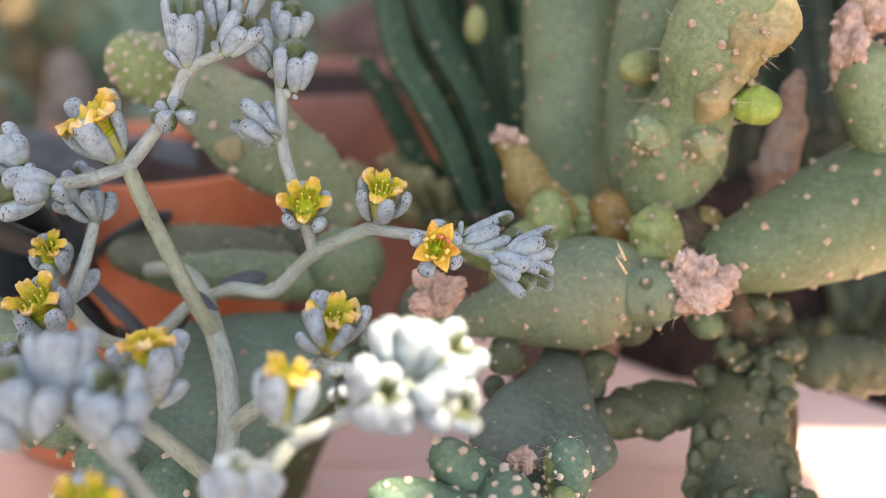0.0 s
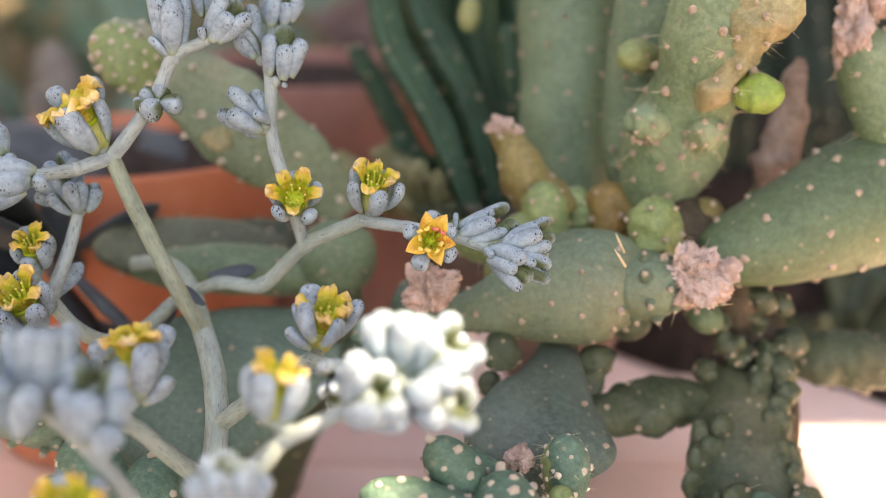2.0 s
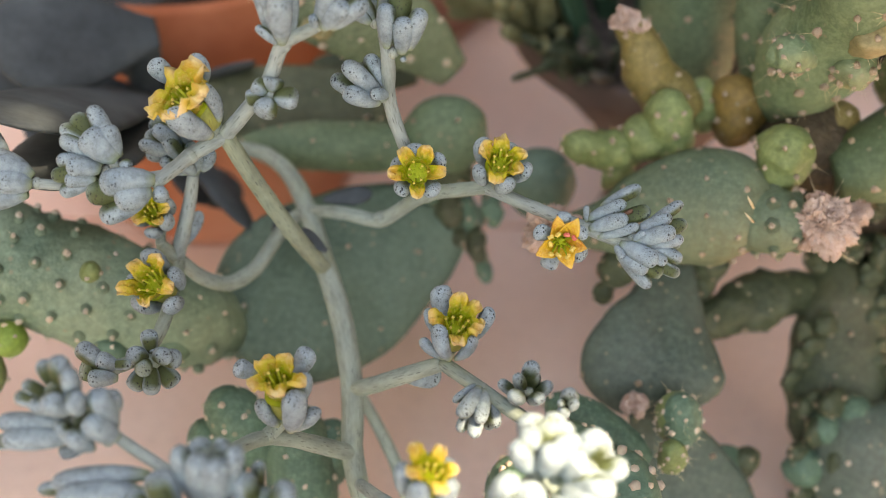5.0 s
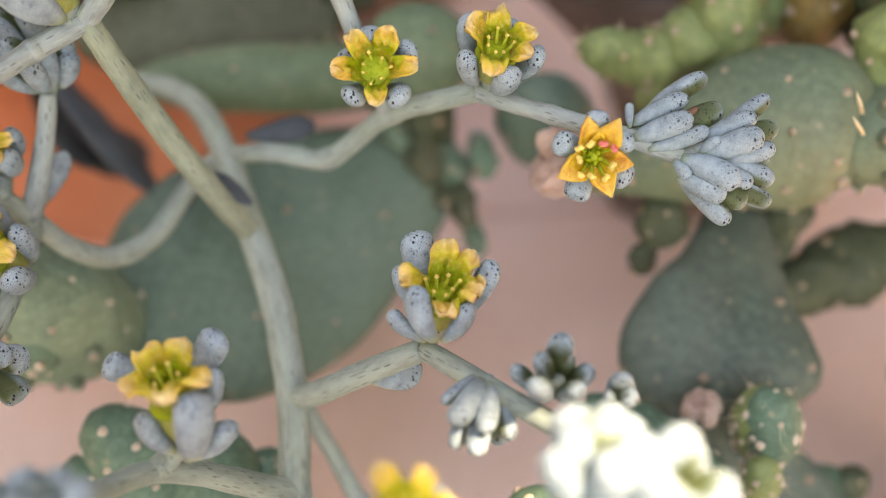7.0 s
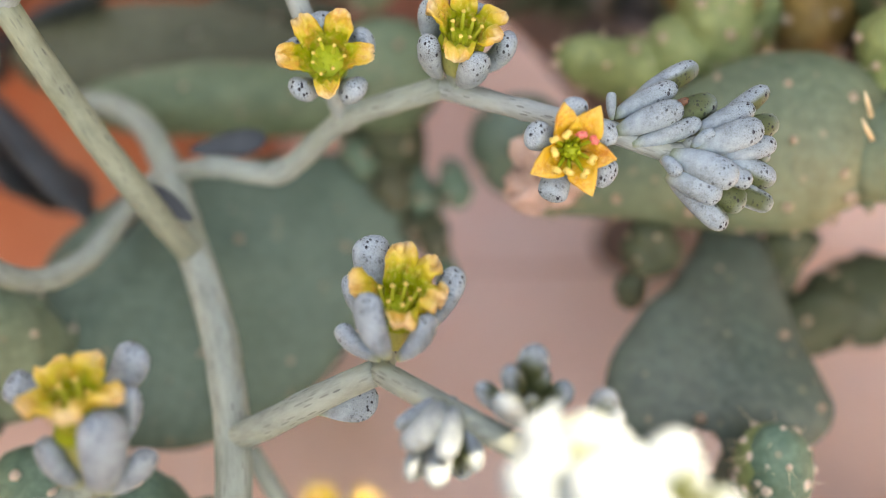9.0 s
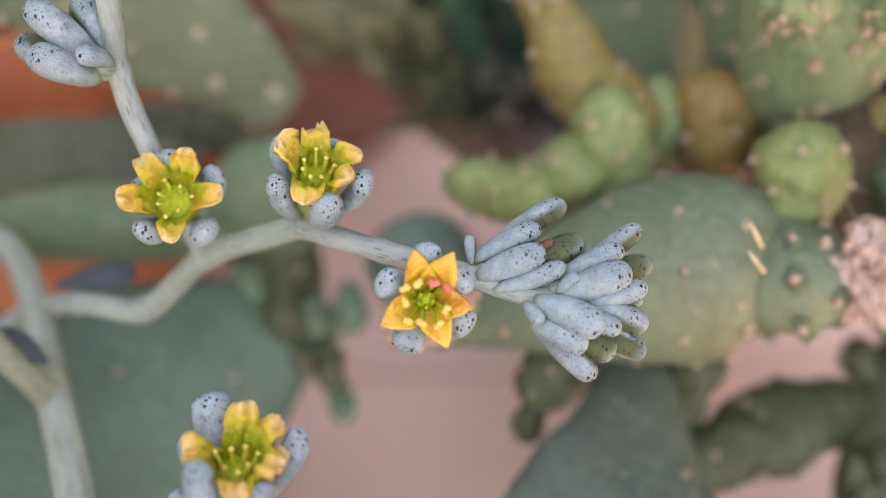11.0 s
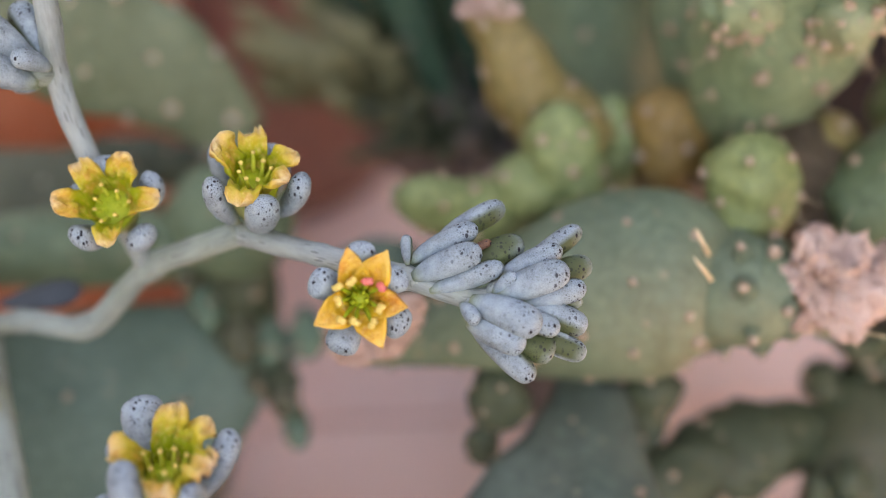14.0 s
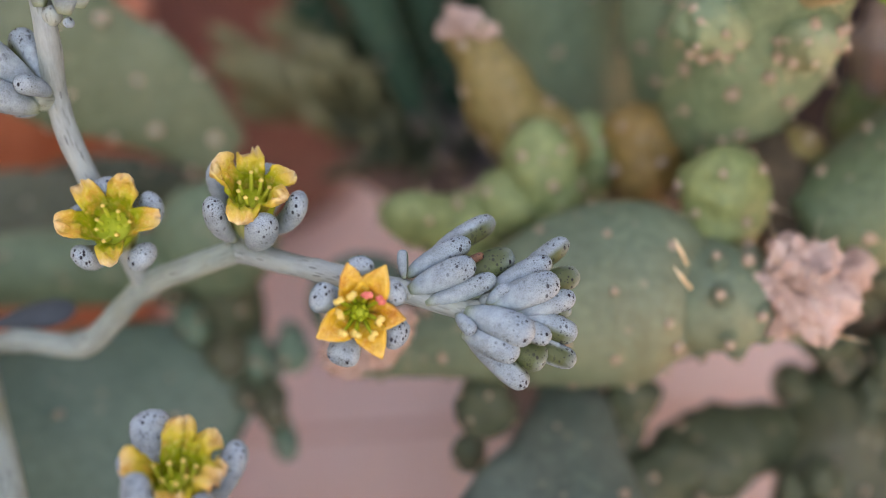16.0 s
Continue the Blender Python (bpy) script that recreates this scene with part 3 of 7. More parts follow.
def flower(plant, center, axis, size, openness, seed, spin=0.0, sepal_long=0.7, pink=0, angles=None, sepals=None, wide=1.0):
    """A five-petalled flower in a cup of fat waxy sepals. openness 0 (cup) to 1 (flat star); size: across the opening; sepals: their feet, tips and widths."""
    rng = random.Random(seed)
    axis, u, w = frame_of(axis)
    center = Vector(center) + (axis * (size * 0.14) if openness < 0.8 else Vector())
    deep = 0.50 - 0.32 * openness
    base = center - axis * (size * deep)
    star = openness > 0.8
    g = Geo().add(*bud_geo(base - axis * size * (0.34 if star else 0.42), base + axis * size * (-0.02 if star else 0.10), size * 0.46, thin=u))
    foot = near_stem(base)
    low = base - axis * size * 0.28
    head = part("flower", g, STEM if star else THROAT, plant, "yellow flower with grey speckled sepals", at=center)
    if (foot - low).length < 0.02:
        stalk_geo = tube([(*foot, size * 0.12), (*(foot.lerp(low, 0.5) - axis * size * 0.04), size * 0.12), (*low, size * 0.15), (*(base - axis * size * 0.1), size * 0.08)], 10, 4)
        part("pedicel", Geo().add(*stalk_geo), STEM, head, at=foot)
    lean0 = 0.90 if star else 0.20 + 0.58 * openness
    turns = [radians(a) for a in angles] if angles else [spin + i * 2 * math.pi / 5 + rng.uniform(-0.14, 0.14) for i in range(5)]
    for i, ang in enumerate(turns):
        out = u * math.cos(ang) + w * math.sin(ang)
        lean1 = rng.uniform(1.2, 1.9) if star else rng.uniform(0.7, 1.9) + 1.2 * openness
        length = size * (rng.uniform(0.48, 0.60) if star else rng.uniform(0.54, 0.66))
        if star:
            g = petal_geo(base + out * size * 0.10, axis, out, length * 0.88, size * rng.uniform(0.33, 0.39), lean0, lean1, 1.0, rng.uniform(-1, 1))
        else:
            g = cup_petal(base + out * size * 0.15, axis, out, length * 1.0, size * wide * rng.uniform(0.235, 0.295), lean0 + rng.uniform(-0.08, 0.08), lean0 + rng.uniform(0.8, 2.3), rng.uniform(-1, 1))
        part("petal", Geo().add(*g), PETAL_STAR if star else PETAL, head, at=base)
        if sepals:
            continue
        a2 = (ang + (turns[i + 1] if i < 4 else turns[0] + 2 * math.pi)) / 2 + rng.uniform(-0.12, 0.12)
        o2 = u * math.cos(a2) + w * math.sin(a2)
        sl = 0.95 + rng.uniform(-0.12, 0.16) if star else 0.17 + 0.36 * openness + rng.uniform(-0.08, 0.16)
        d = axis * math.cos(sl) + o2 * math.sin(sl)
        s0 = base + o2 * size * 0.12 - axis * size * 0.22 * (1 - 0.6 * openness) if star else base + o2 * size * 0.22 - axis * size * rng.uniform(0.30, 0.38)
        ln = size * sepal_long * (rng.uniform(0.9, 1.1) if star else rng.uniform(0.80, 1.10))
        part("sepal", Geo().add(*bud_geo(s0, s0 + d * ln, size * (rng.uniform(0.30, 0.37) if star else rng.uniform(0.31, 0.39)), o2 * size * 0.07, sides=16, thin=o2, squash=0.72)), SEPAL, head, at=s0)
    for s0, s1, wd in sepals or ():
        s0, s1 = Vector(s0), Vector(s1)
        o2 = s1 - base - axis * (s1 - base).dot(axis)
        part("sepal", Geo().add(*bud_geo(s0, s1, wd, o2.normalized() * size * 0.06, sides=16, thin=o2, squash=0.72)), SEPAL, head, at=s0)
    heart = Geo()
    for i in range(5):
        ang = spin + 0.4 + i * 2 * math.pi / 5
        o = u * math.cos(ang) + w * math.sin(ang)
        s0 = base + o * size * 0.05
        heart.add(*bud_geo(s0, s0 + axis * size * ((0.36 - 0.18 * openness) if star else 0.16) + o * size * 0.03, size * (0.06 if star else 0.08), sides=8))
    heart.add(*sphere_geo(base, size * 0.13, 0.1, 2, seed, (1, 1, 0.8), 12))
    if not star:
        tilt = axis.to_track_quat("Z", "Y")
        v, f, a = sphere_geo((0, 0, 0), size * 0.25, 0.08, 2, seed, (1, 1, 0.3), 16)
        heart.add([tuple(base + axis * size * 0.08 + tilt @ Vector(q)) for q in v], f, a)
    part("pistil", heart, HEART, head, "olive-green pistil", at=base)
    count = 9 if star else 7
    for i in range(count):
        ang = spin + 0.3 + i * 2 * math.pi / count + rng.uniform(-0.15, 0.15)
        o = u * math.cos(ang) + w * math.sin(ang)
        s0 = base + o * size * 0.08
        tip = base + axis * size * (0.26 if star else rng.uniform(0.34, 0.48) - 0.22 * openness) + o * size * (0.11 + 0.10 * openness + 0.05 * (i % 2))
        part("stamen", Geo().add(*rings([(*s0, size * 0.034), (*s0.lerp(tip, 0.5), size * 0.024), (*tip, size * 0.014)], 7)), HEART if star else FILAMENT, head, at=s0)
        lobes = Geo()
        for k in ((-1, 1) if star else (0,)):
            lobes.add(*sphere_geo(tip + (axis.cross(o) * 0.8 + o * rng.uniform(-0.6, 0.6)) * (k * size * 0.026), size * (0.046 if star else 0.026), 0.5, 2.6, i + seed + k, (1, 1, 0.8), 8))
        part("anther", lobes, ANTHER_PINK if i in (1, 0)[:pink] else ANTHER, head, at=tip)
    return head


# --- cactus ---
def surface_frame(path, i, thin):
    n = len(path)
    tan = Vector(path[min(i + 1, n - 1)][:3] - path[max(i - 1, 0)][:3]).normalized()
    u = Vector(thin) if thin is not None else (Vector((0.3, -0.9, 0.2)) if abs(tan.y) < 0.9 else Vector((1, 0, 0.2)))
    u = (u - tan * u.dot(tan)).normalized()
    return tan, u, tan.cross(u)


PIECES, PIECE_MESH = {}, {}


def piece(name, at, r, material, parent, turn):
    """A small lump on a cactus, one object on a shared mesh."""
    key = (name, material.name, turn % 3)
    if key not in PIECE_MESH:
        v, f, _ = sphere_geo((0, 0, 0), 1.0, 0.4 if name == "areole" else 0.1, 2.2, turn % 3 + 0.5, (1, 1, 1), 8 if name == "areole" else 12)
        me = bpy.data.meshes.new(name)
        me.from_pydata(v, [], f)
        me.materials.append(material)
        me.shade_smooth()
        PIECE_MESH[key] = me
    ob = new(name, PIECE_MESH[key])
    ob.parent = parent
    ob.location = Vector(at) - WORLD_AT[parent.name]
    ob.scale = (r, r, r)
    ob.rotation_euler = (turn * 1.3, turn * 0.7, turn * 2.1)
    return ob


def areoles(parent, nodes, spacing, size, seed, thin=None, squash=1.0, pale=False, spines=0, knob=0.0, skin=None, at=None):
    """Felted areoles in a spiral over a stem; knob: each sits on a small tubercle."""
    rng = random.Random(seed)
    path = spline(nodes, 8)
    felt, thorn, knobs = Geo(), Geo(), Geo()
    owner_name = (parent.parent or parent).name
    carry, turn = spacing * 0.4, rng.uniform(0, 6)
    for i in range(1, len(path)):
        seg = np.linalg.norm(path[i][:3] - path[i - 1][:3])
        r = path[i][3]
        rowgap = spacing * 0.86
        carry += seg
        if carry < rowgap:
            continue
        carry -= rowgap
        tan, u, w = surface_frame(path, i, thin)
        count = max(3, int(2 * math.pi * r * (0.5 + 0.5 * squash) / spacing + 0.5))
        turn += 0.5
        for k in range(count):
            ang = 2 * math.pi * (k + turn + rng.uniform(-0.14, 0.14)) / count
            d = (u * math.cos(ang) * squash + w * math.sin(ang))
            nrm = (u * math.cos(ang) + w * math.sin(ang) * squash).normalized()
            c = Vector(path[i][:3]) + d * r + tan * rng.uniform(-0.15, 0.15) * spacing
            s = size * rng.uniform(0.6, 1.05)
            c = c - nrm * s * 0.15
            if knob:
                piece("tubercle", c - nrm * knob * 0.25, knob * rng.uniform(0.8, 1.2), skin or CACTUS, parent, k)
                c = c + nrm * knob * 0.7
            if PIECES.get(owner_name, 0) < 300:
                PIECES[owner_name] = PIECES.get(owner_name, 0) + 1
                piece("areole", c, s, AREOLE_PALE if pale else AREOLE, parent, k)
            else:
                felt.add(*sphere_geo(c, s, 0.4, 2.2, k + seed, (1, 1, 1), 8))
            for _ in range(spines if rng.random() < 0.7 else 0):
                tip = c + (nrm + Vector((rng.uniform(-1, 1), rng.uniform(-1, 1), rng.uniform(-1, 1))) * 0.6) * size * rng.uniform(1.8, 3.4)
                thorn.add(*rings([(*c, size * 0.07), (*tip, size * 0.015)], 4))
    if felt.v:
        part("felt", felt, AREOLE_PALE if pale else AREOLE, parent, "felted tan areoles", kind="stuff")
    if thorn.v:
        part("thorn_fuzz", thorn, SPINE, parent, "fine straw spines", kind="stuff")


def cactus_stem(owner, name, nodes, material=None, spacing=0.011, size=0.0011, seed=1, thin=None, squash=1.0, lump=0.08, pale=False, spines=0, knob=0.0, sides=28, label=""):
    mat = material or CACTUS
    body = part(name, Geo().add(*tube(nodes, sides, 8, thin=thin, squash=squash, rough=lump, seed=seed, freq=0.75 / max(q[3] for q in nodes))), mat, owner, label, at=nodes[0][:3])
    if spacing:
        areoles(body, nodes, spacing, size, seed, thin, squash, pale, spines, knob, mat)
    return body


def ball_nodes(base, tip, r):
    """Nodes of an egg-shaped segment from base to tip."""
    base, tip = Vector(base), Vector(tip)
    out = []
    for t, k in ((0.0, 0.45), (0.12, 0.72), (0.3, 0.93), (0.5, 1.0), (0.7, 0.92), (0.86, 0.70), (0.95, 0.43), (1.0, 0.08)):
        out.append((*base.lerp(tip, t), r * k))
    return out


def pad_nodes(base, tip, half):
    """Nodes of a paddle with a narrow foot and a broad round end."""
    base, tip = Vector(base), Vector(tip)
    out = []
    for t, k in ((0.0, 0.30), (0.1, 0.42), (0.25, 0.66), (0.42, 0.87), (0.6, 1.0), (0.76, 0.96), (0.88, 0.76), (0.96, 0.45), (1.0, 0.06)):
        out.append((*base.lerp(tip, t), half * k))
    return out


def dry_flower(owner, center, r, seed, squash=(1, 1, 1)):
    """A shrivelled old flower: a lump creased into many small folds."""
    verts, faces, along = sphere_geo((0, 0, 0), 1.0, seg=144)
    out = []
    for v in verts:
        d = Vector(v)
        o = Vector((seed, seed * 0.37, -seed))
        warp = d + Vector((noise.noise(d * 2 + o), noise.noise(d * 2 + o * 2), noise.noise(d * 2 - o))) * 0.5
        fold = 0.9 * abs(noise.noise(warp * 3.6 + o)) + 0.9 * abs(noise.noise(warp * 7.5 - o)) + 0.55 * abs(noise.noise(warp * 19 + o))
        k = r * (0.84 + 0.55 * noise.noise(d * 1.5 + o) + 0.42 * (0.45 - fold))
        out.append(tuple(Vector(center) + Vector((d.x * squash[0], d.y * squash[1], d.z * squash[2])) * k))
    return part("dried_flower", Geo().add(out, faces, along), DRY, owner, "shrivelled pinkish-brown dried flower", at=center)


def spine_tuft(owner, at, aims, width):
    g = Geo()
    for a in aims:
        g.add(*rings([(*at, width), (*Vector(at).lerp(Vector(a), 0.6), width * 0.9), (*a, width * 0.15)], 6))
    return part("spine", g, SPINE, owner, "pale straw-coloured spine", at=at)


# --- setting ---
# Ground beyond the floor is added dark so less sunlight bounces up.
solid("ground", Geo().add(*box_geo((-40, -40, -0.2), (40, 40, -0.012))), SOIL, (0, 0, 0), "dark ground added round the floor to cut bounced light", "ground", kind="structure", flat=True)
solid("floor", Geo().add(*box_geo((-0.62, -0.45, -0.05), (0.62, 0.3435, 0.0))).add(*box_geo((-0.62, 0.3465, -0.05), (0.62, 0.53, -0.0006))).add(*box_geo((-0.62, 0.3435, -0.05), (0.62, 0.3465, -0.003))), FLOOR, (0, 0, 0), "rose-pink cement floor, matt and faintly worn", "floor", kind="structure", flat=True)
# Added walls: a backdrop, and unseen west and east ones that cut side light.
solid("wall_north", Geo().add(*box_geo((-3, 2.4, 0.0), (3, 2.55, 2.4))), PLASTER, (0, 2.4, 0), "plain grey wall added to close the place", "wall", kind="structure", flat=True)
solid("wall_west", Geo().add(*box_geo((-1.35, -1.5, 0.0), (-1.2, 2.4, 1.7))), PLASTER, (-1.2, 0, 0), "plain grey wall added to close the place", "wall", kind="structure", flat=True)
solid("wall_east", Geo().add(*box_geo((1.6, -1.5, 0.0), (1.75, 2.4, 1.7))), PLASTER, (1.6, 0, 0), "plain grey wall added to close the place", "wall", kind="structure", flat=True)


def shade_slab(name, height, openings):
    """A thin unseen slab added to block the sun, with openings: squares (x, y, half width) through which the sun
    reaches the floor plan.
    """
    xs = sorted({0.2, 1.2, *(x - h for x, y, h in openings), *(x + h for x, y, h in openings)})
    ys = sorted({-0.65, 0.8, *(y - h for x, y, h in openings), *(y + h for x, y, h in openings)})
    g = Geo()
    for x0, x1 in zip(xs, xs[1:]):
        for y0, y1 in zip(ys, ys[1:]):
            cx, cy = (x0 + x1) / 2, (y0 + y1) / 2
            if not any(abs(cx - x) < h and abs(cy - y) < h for x, y, h in openings):
                g.add(*box_geo((x0, y0, height), (x1, y1, height + 0.012)))
    return solid(name, g, SLAB_BROWN, (0, 0, height), "added unseen slab that blocks the sun, with gaps", "roof", kind="structure", flat=True)


def sun_gap(place, height, half):
    """The opening that lets the sun fall on a place."""
    s = (height - place[2]) / SUN_DIR.z
    return (place[0] + SUN_DIR.x * s, place[1] + SUN_DIR.y * s, half)


# Slab added overhead, out of view; its gaps aim sun at chosen buds and floor.
SLAB_HEIGHT = 1.2
shade_slab("unseen_shade_slab", SLAB_HEIGHT, [sun_gap((0.0110, 0.1792, 0.1038), SLAB_HEIGHT, 0.0148), sun_gap((0.270, 0.236, 0.0), SLAB_HEIGHT, 0.139), sun_gap((-0.0214, 0.1671, 0.0847), SLAB_HEIGHT, 0.005), sun_gap((-0.0126, 0.1808, 0.095), SLAB_HEIGHT, 0.004), sun_gap((-0.0049, 0.1748, 0.0914), SLAB_HEIGHT, 0.0075), sun_gap((-0.0835, 0.2347, 0.1378), SLAB_HEIGHT, 0.006), sun_gap((0.0752, 0.2610, 0.1350), SLAB_HEIGHT, 0.0055)])


def flower_pot(at, r, h, clay, label):
    pot = thing("flower_pot", at, label, "pot", "terracotta pots")
    part("body", Geo().add(*lathe(at, [(0.0, 0.002), (r * 0.80, 0.002), (r * 0.82, 0.005), (r * 0.9, h * 0.5), (r * 0.97, h * 0.80), (r * 0.99, h * 0.82), (r * 1.0, h * 0.9), (r * 1.0, h * 0.985), (r * 0.985, h), (r * 0.94, h), (r * 0.92, h * 0.97), (r * 0.9, h * 0.85)], 64, 0.01)), clay, pot)
    part("soil", Geo().add(*lathe(at, [(0.0, h * 0.99), (r * 0.3, h * 0.99), (r * 0.6, h * 0.97), (r * 0.91, h * 0.94)], 48, 0.05)), SOIL, pot, "dark gritty soil")
    return pot


flower_pot((-0.092, 0.376, 0.0), 0.054, 0.095, TERRACOTTA, "round terracotta pot with dark soil and a thick rim")
flower_pot((-0.045, 0.485, 0.0), 0.060, 0.105, CLAY_DULL, "weathered terracotta pot standing in shade")


def clay_bowl(at, r, foot, h):
    bowl = thing("planting_bowl", at, "flared grey-brown clay bowl filled with earth", "bowl")
    part("body", Geo().add(*lathe(at, [(0.0, 0.002), (foot, 0.002), (foot * 0.85, 0.008), (foot * 0.95, h * 0.3), (foot * 1.4, h * 0.52), (r * 0.7, h * 0.72), (r * 0.95, h * 0.88), (r * 1.0, h * 0.9), (r * 1.0, h * 0.985), (r * 0.985, h), (r * 0.95, h), (r * 0.93, h * 0.96)], 64, 0.012)), CLAY_GREY, bowl)
    part("soil", Geo().add(*lathe(at, [(0.0, h * 1.0), (r * 0.4, h * 0.99), (r * 0.7, h * 0.97), (r * 0.94, h * 0.95)], 48, 0.05)), GRIT, bowl, "dark gritty soil")
    return bowl


clay_bowl((0.046, 0.350, 0.0), 0.045, 0.014, 0.082)
solid("soil_patch", Geo().add(*lathe((0.2, 0.455, 0.0), [(0.0, 0.010), (0.03, 0.009), (0.05, 0.006), (0.062, 0.0)], 40, 0.25)), SOIL, (0.2, 0.455, 0.0), "small heap of grey-brown earth on the floor", "soil", kind="structure")
# --- flowering stalk ---
stalk = thing("flowering_succulent", (-0.026, 0.2043, 0.0005), "branching silver-grey flower stalk with speckled waxy buds and yellow flowers", "succulent")
stem(stalk, [(*(-0.026, 0.2043, 0.0005), 0.0026), (-0.0261, 0.197, 0.0425, 0.0022), (-0.0302, 0.201, 0.0538, 0.0022), (-0.0356, 0.209, 0.0634, 0.0022), (-0.0315, 0.2203, 0.0704, 0.0025), (-0.0367, 0.2344, 0.0749, 0.0024), (-0.0413, 0.2472, 0.082, 0.0023), (-0.0458, 0.2606, 0.0843, 0.0022), (-0.0505, 0.2713, 0.0867, 0.002), (-0.0568, 0.2776, 0.0863, 0.0019), (-0.0642, 0.2821, 0.0839, 0.0018)], "stem")
stem(stalk, [(-0.0405, 0.2457, 0.0818, 0.0017), (-0.0439, 0.2445, 0.0864, 0.0019), (-0.0488, 0.2424, 0.0987, 0.0018), (-0.0545, 0.2447, 0.1098, 0.0018), (-0.0576, 0.2446, 0.1183, 0.0017)], "branch", STEM_OLIVE)
stem(stalk, [(-0.0576, 0.2446, 0.1183, 0.0016), (-0.0482, 0.2445, 0.1300, 0.0015), (-0.0447, 0.2462, 0.1388, 0.0014), (-0.0379, 0.2472, 0.1420, 0.0012), (-0.0374, 0.2547, 0.1460, 0.0009)], "branch", STEM_PALE, bends=True)
stem(stalk, [(-0.0581, 0.2443, 0.1181, 0.0015), (-0.064, 0.2402, 0.1167, 0.0015), (-0.0687, 0.2315, 0.1173, 0.0013)], "branch", STEM_PALE, bends=True)
stem(stalk, [(-0.0687, 0.2315, 0.1173, 0.0010), (-0.0764, 0.2338, 0.1196, 0.0009), (-0.0781, 0.2334, 0.1184, 0.0008)], "branch", STEM_PALE)
stem(stalk, [(-0.07, 0.2357, 0.1169, 0.001), (-0.079, 0.2336, 0.1151, 0.001), (-0.0872, 0.2337, 0.114, 0.001), (-0.0916, 0.2321, 0.1163, 0.0010)], "branch", STEM_PALE)
stem(stalk, [(-0.0437, 0.2613, 0.0863, 0.0014), (-0.0385, 0.2552, 0.0885, 0.0015), (-0.0289, 0.2527, 0.0881, 0.0016), (-0.019, 0.2497, 0.0991, 0.0015), (-0.0063, 0.244, 0.1062, 0.0015)], "branch", STEM, bends=True)
stem(stalk, [(-0.0068, 0.2442, 0.106, 0.00135), (0.0030, 0.2378, 0.1063, 0.0013), (0.0124, 0.2325, 0.1062, 0.0013), (0.019, 0.2308, 0.1043, 0.0012), (0.0222, 0.2311, 0.1043, 0.0009)], "branch", STEM_PALE, bends=True)
stem(stalk, [(-0.0195, 0.2494, 0.0985, 0.0013), (-0.0223, 0.2471, 0.1118, 0.0013), (-0.0249, 0.2486, 0.1195, 0.0014), (-0.0265, 0.252, 0.1229, 0.0014), (-0.0259, 0.2507, 0.1300, 0.0014), (-0.0248, 0.2513, 0.1333, 0.0014), (-0.0283, 0.2556, 0.1371, 0.0010), (-0.0261, 0.2595, 0.1431, 0.0010)], "branch", STEM_PALE)
stem(stalk, [(-0.0315, 0.2203, 0.0704, 0.0017), (-0.0284, 0.2178, 0.075, 0.0018), (-0.0223, 0.2157, 0.0816, 0.0018), (-0.0147, 0.2141, 0.0869, 0.0015)], "branch", STEM)
stem(stalk, [(-0.0147, 0.2143, 0.087, 0.0014), (-0.0088, 0.2088, 0.087, 0.0015), (-0.0038, 0.204, 0.0881, 0.0014), (0.0011, 0.1989, 0.0885, 0.0014), (0.0065, 0.196, 0.0881, 0.0013)], "branch", STEM)
stem(stalk, [(-0.0458, 0.261, 0.0847, 0.0015), (-0.0501, 0.2603, 0.0827, 0.0015), (-0.0533, 0.2564, 0.0789, 0.0016), (-0.056, 0.2477, 0.0772, 0.0017), (-0.0612, 0.2402, 0.0788, 0.0017), (-0.067, 0.2397, 0.0827, 0.0016), (-0.0705, 0.24, 0.0888, 0.0016), (-0.0733, 0.2391, 0.0937, 0.0013)], "branch", STEM)
stem(stalk, [(-0.0705, 0.2402, 0.0891, 0.0016), (-0.0684, 0.2442, 0.0959, 0.0016), (-0.0669, 0.2463, 0.1022, 0.0013), (-0.0664, 0.2479, 0.1052, 0.0012)], "branch", STEM_PALE)
stem(stalk, [(-0.0699, 0.2395, 0.0883, 0.0014), (-0.0697, 0.2293, 0.0891, 0.0013), (-0.0713, 0.2232, 0.0859, 0.0014), (-0.0725, 0.2167, 0.0851, 0.0014), (-0.0771, 0.213, 0.0857, 0.0014), (-0.0814, 0.2106, 0.0877, 0.0013)], "branch", STEM)
stem(stalk, [(-0.0356, 0.209, 0.0634, 0.0018), (-0.04, 0.2067, 0.0698, 0.0018), (-0.0445, 0.202, 0.0794, 0.0016), (-0.0489, 0.1993, 0.0824, 0.0015), (-0.052, 0.1957, 0.0846, 0.0015), (-0.0548, 0.1868, 0.09, 0.0013)], "branch", STEM)
stem(stalk, [(-0.0295, 0.1854, 0.0545, 0.0015), (-0.0342, 0.1827, 0.0637, 0.0014), (-0.0384, 0.1796, 0.0734, 0.0015), (-0.042, 0.1768, 0.0818, 0.0014), (-0.0467, 0.1761, 0.0897, 0.0014), (-0.0548, 0.1784, 0.0947, 0.0012), (-0.0635, 0.1836, 0.0962, 0.0011), (-0.0707, 0.1877, 0.0979, 0.001)], "branch", STEM_PALE)
stem(stalk, [(-0.032, 0.2085, 0.0566, 0.0013), (-0.0247, 0.1905, 0.0732, 0.0014), (-0.0192, 0.1819, 0.0832, 0.0014), (-0.0146, 0.1778, 0.0885, 0.0014), (-0.0085, 0.1778, 0.0912, 0.0014), (-0.0022, 0.1789, 0.0940, 0.0012), (0.0036, 0.182, 0.0987, 0.0011)], "branch", STEM_PALE)
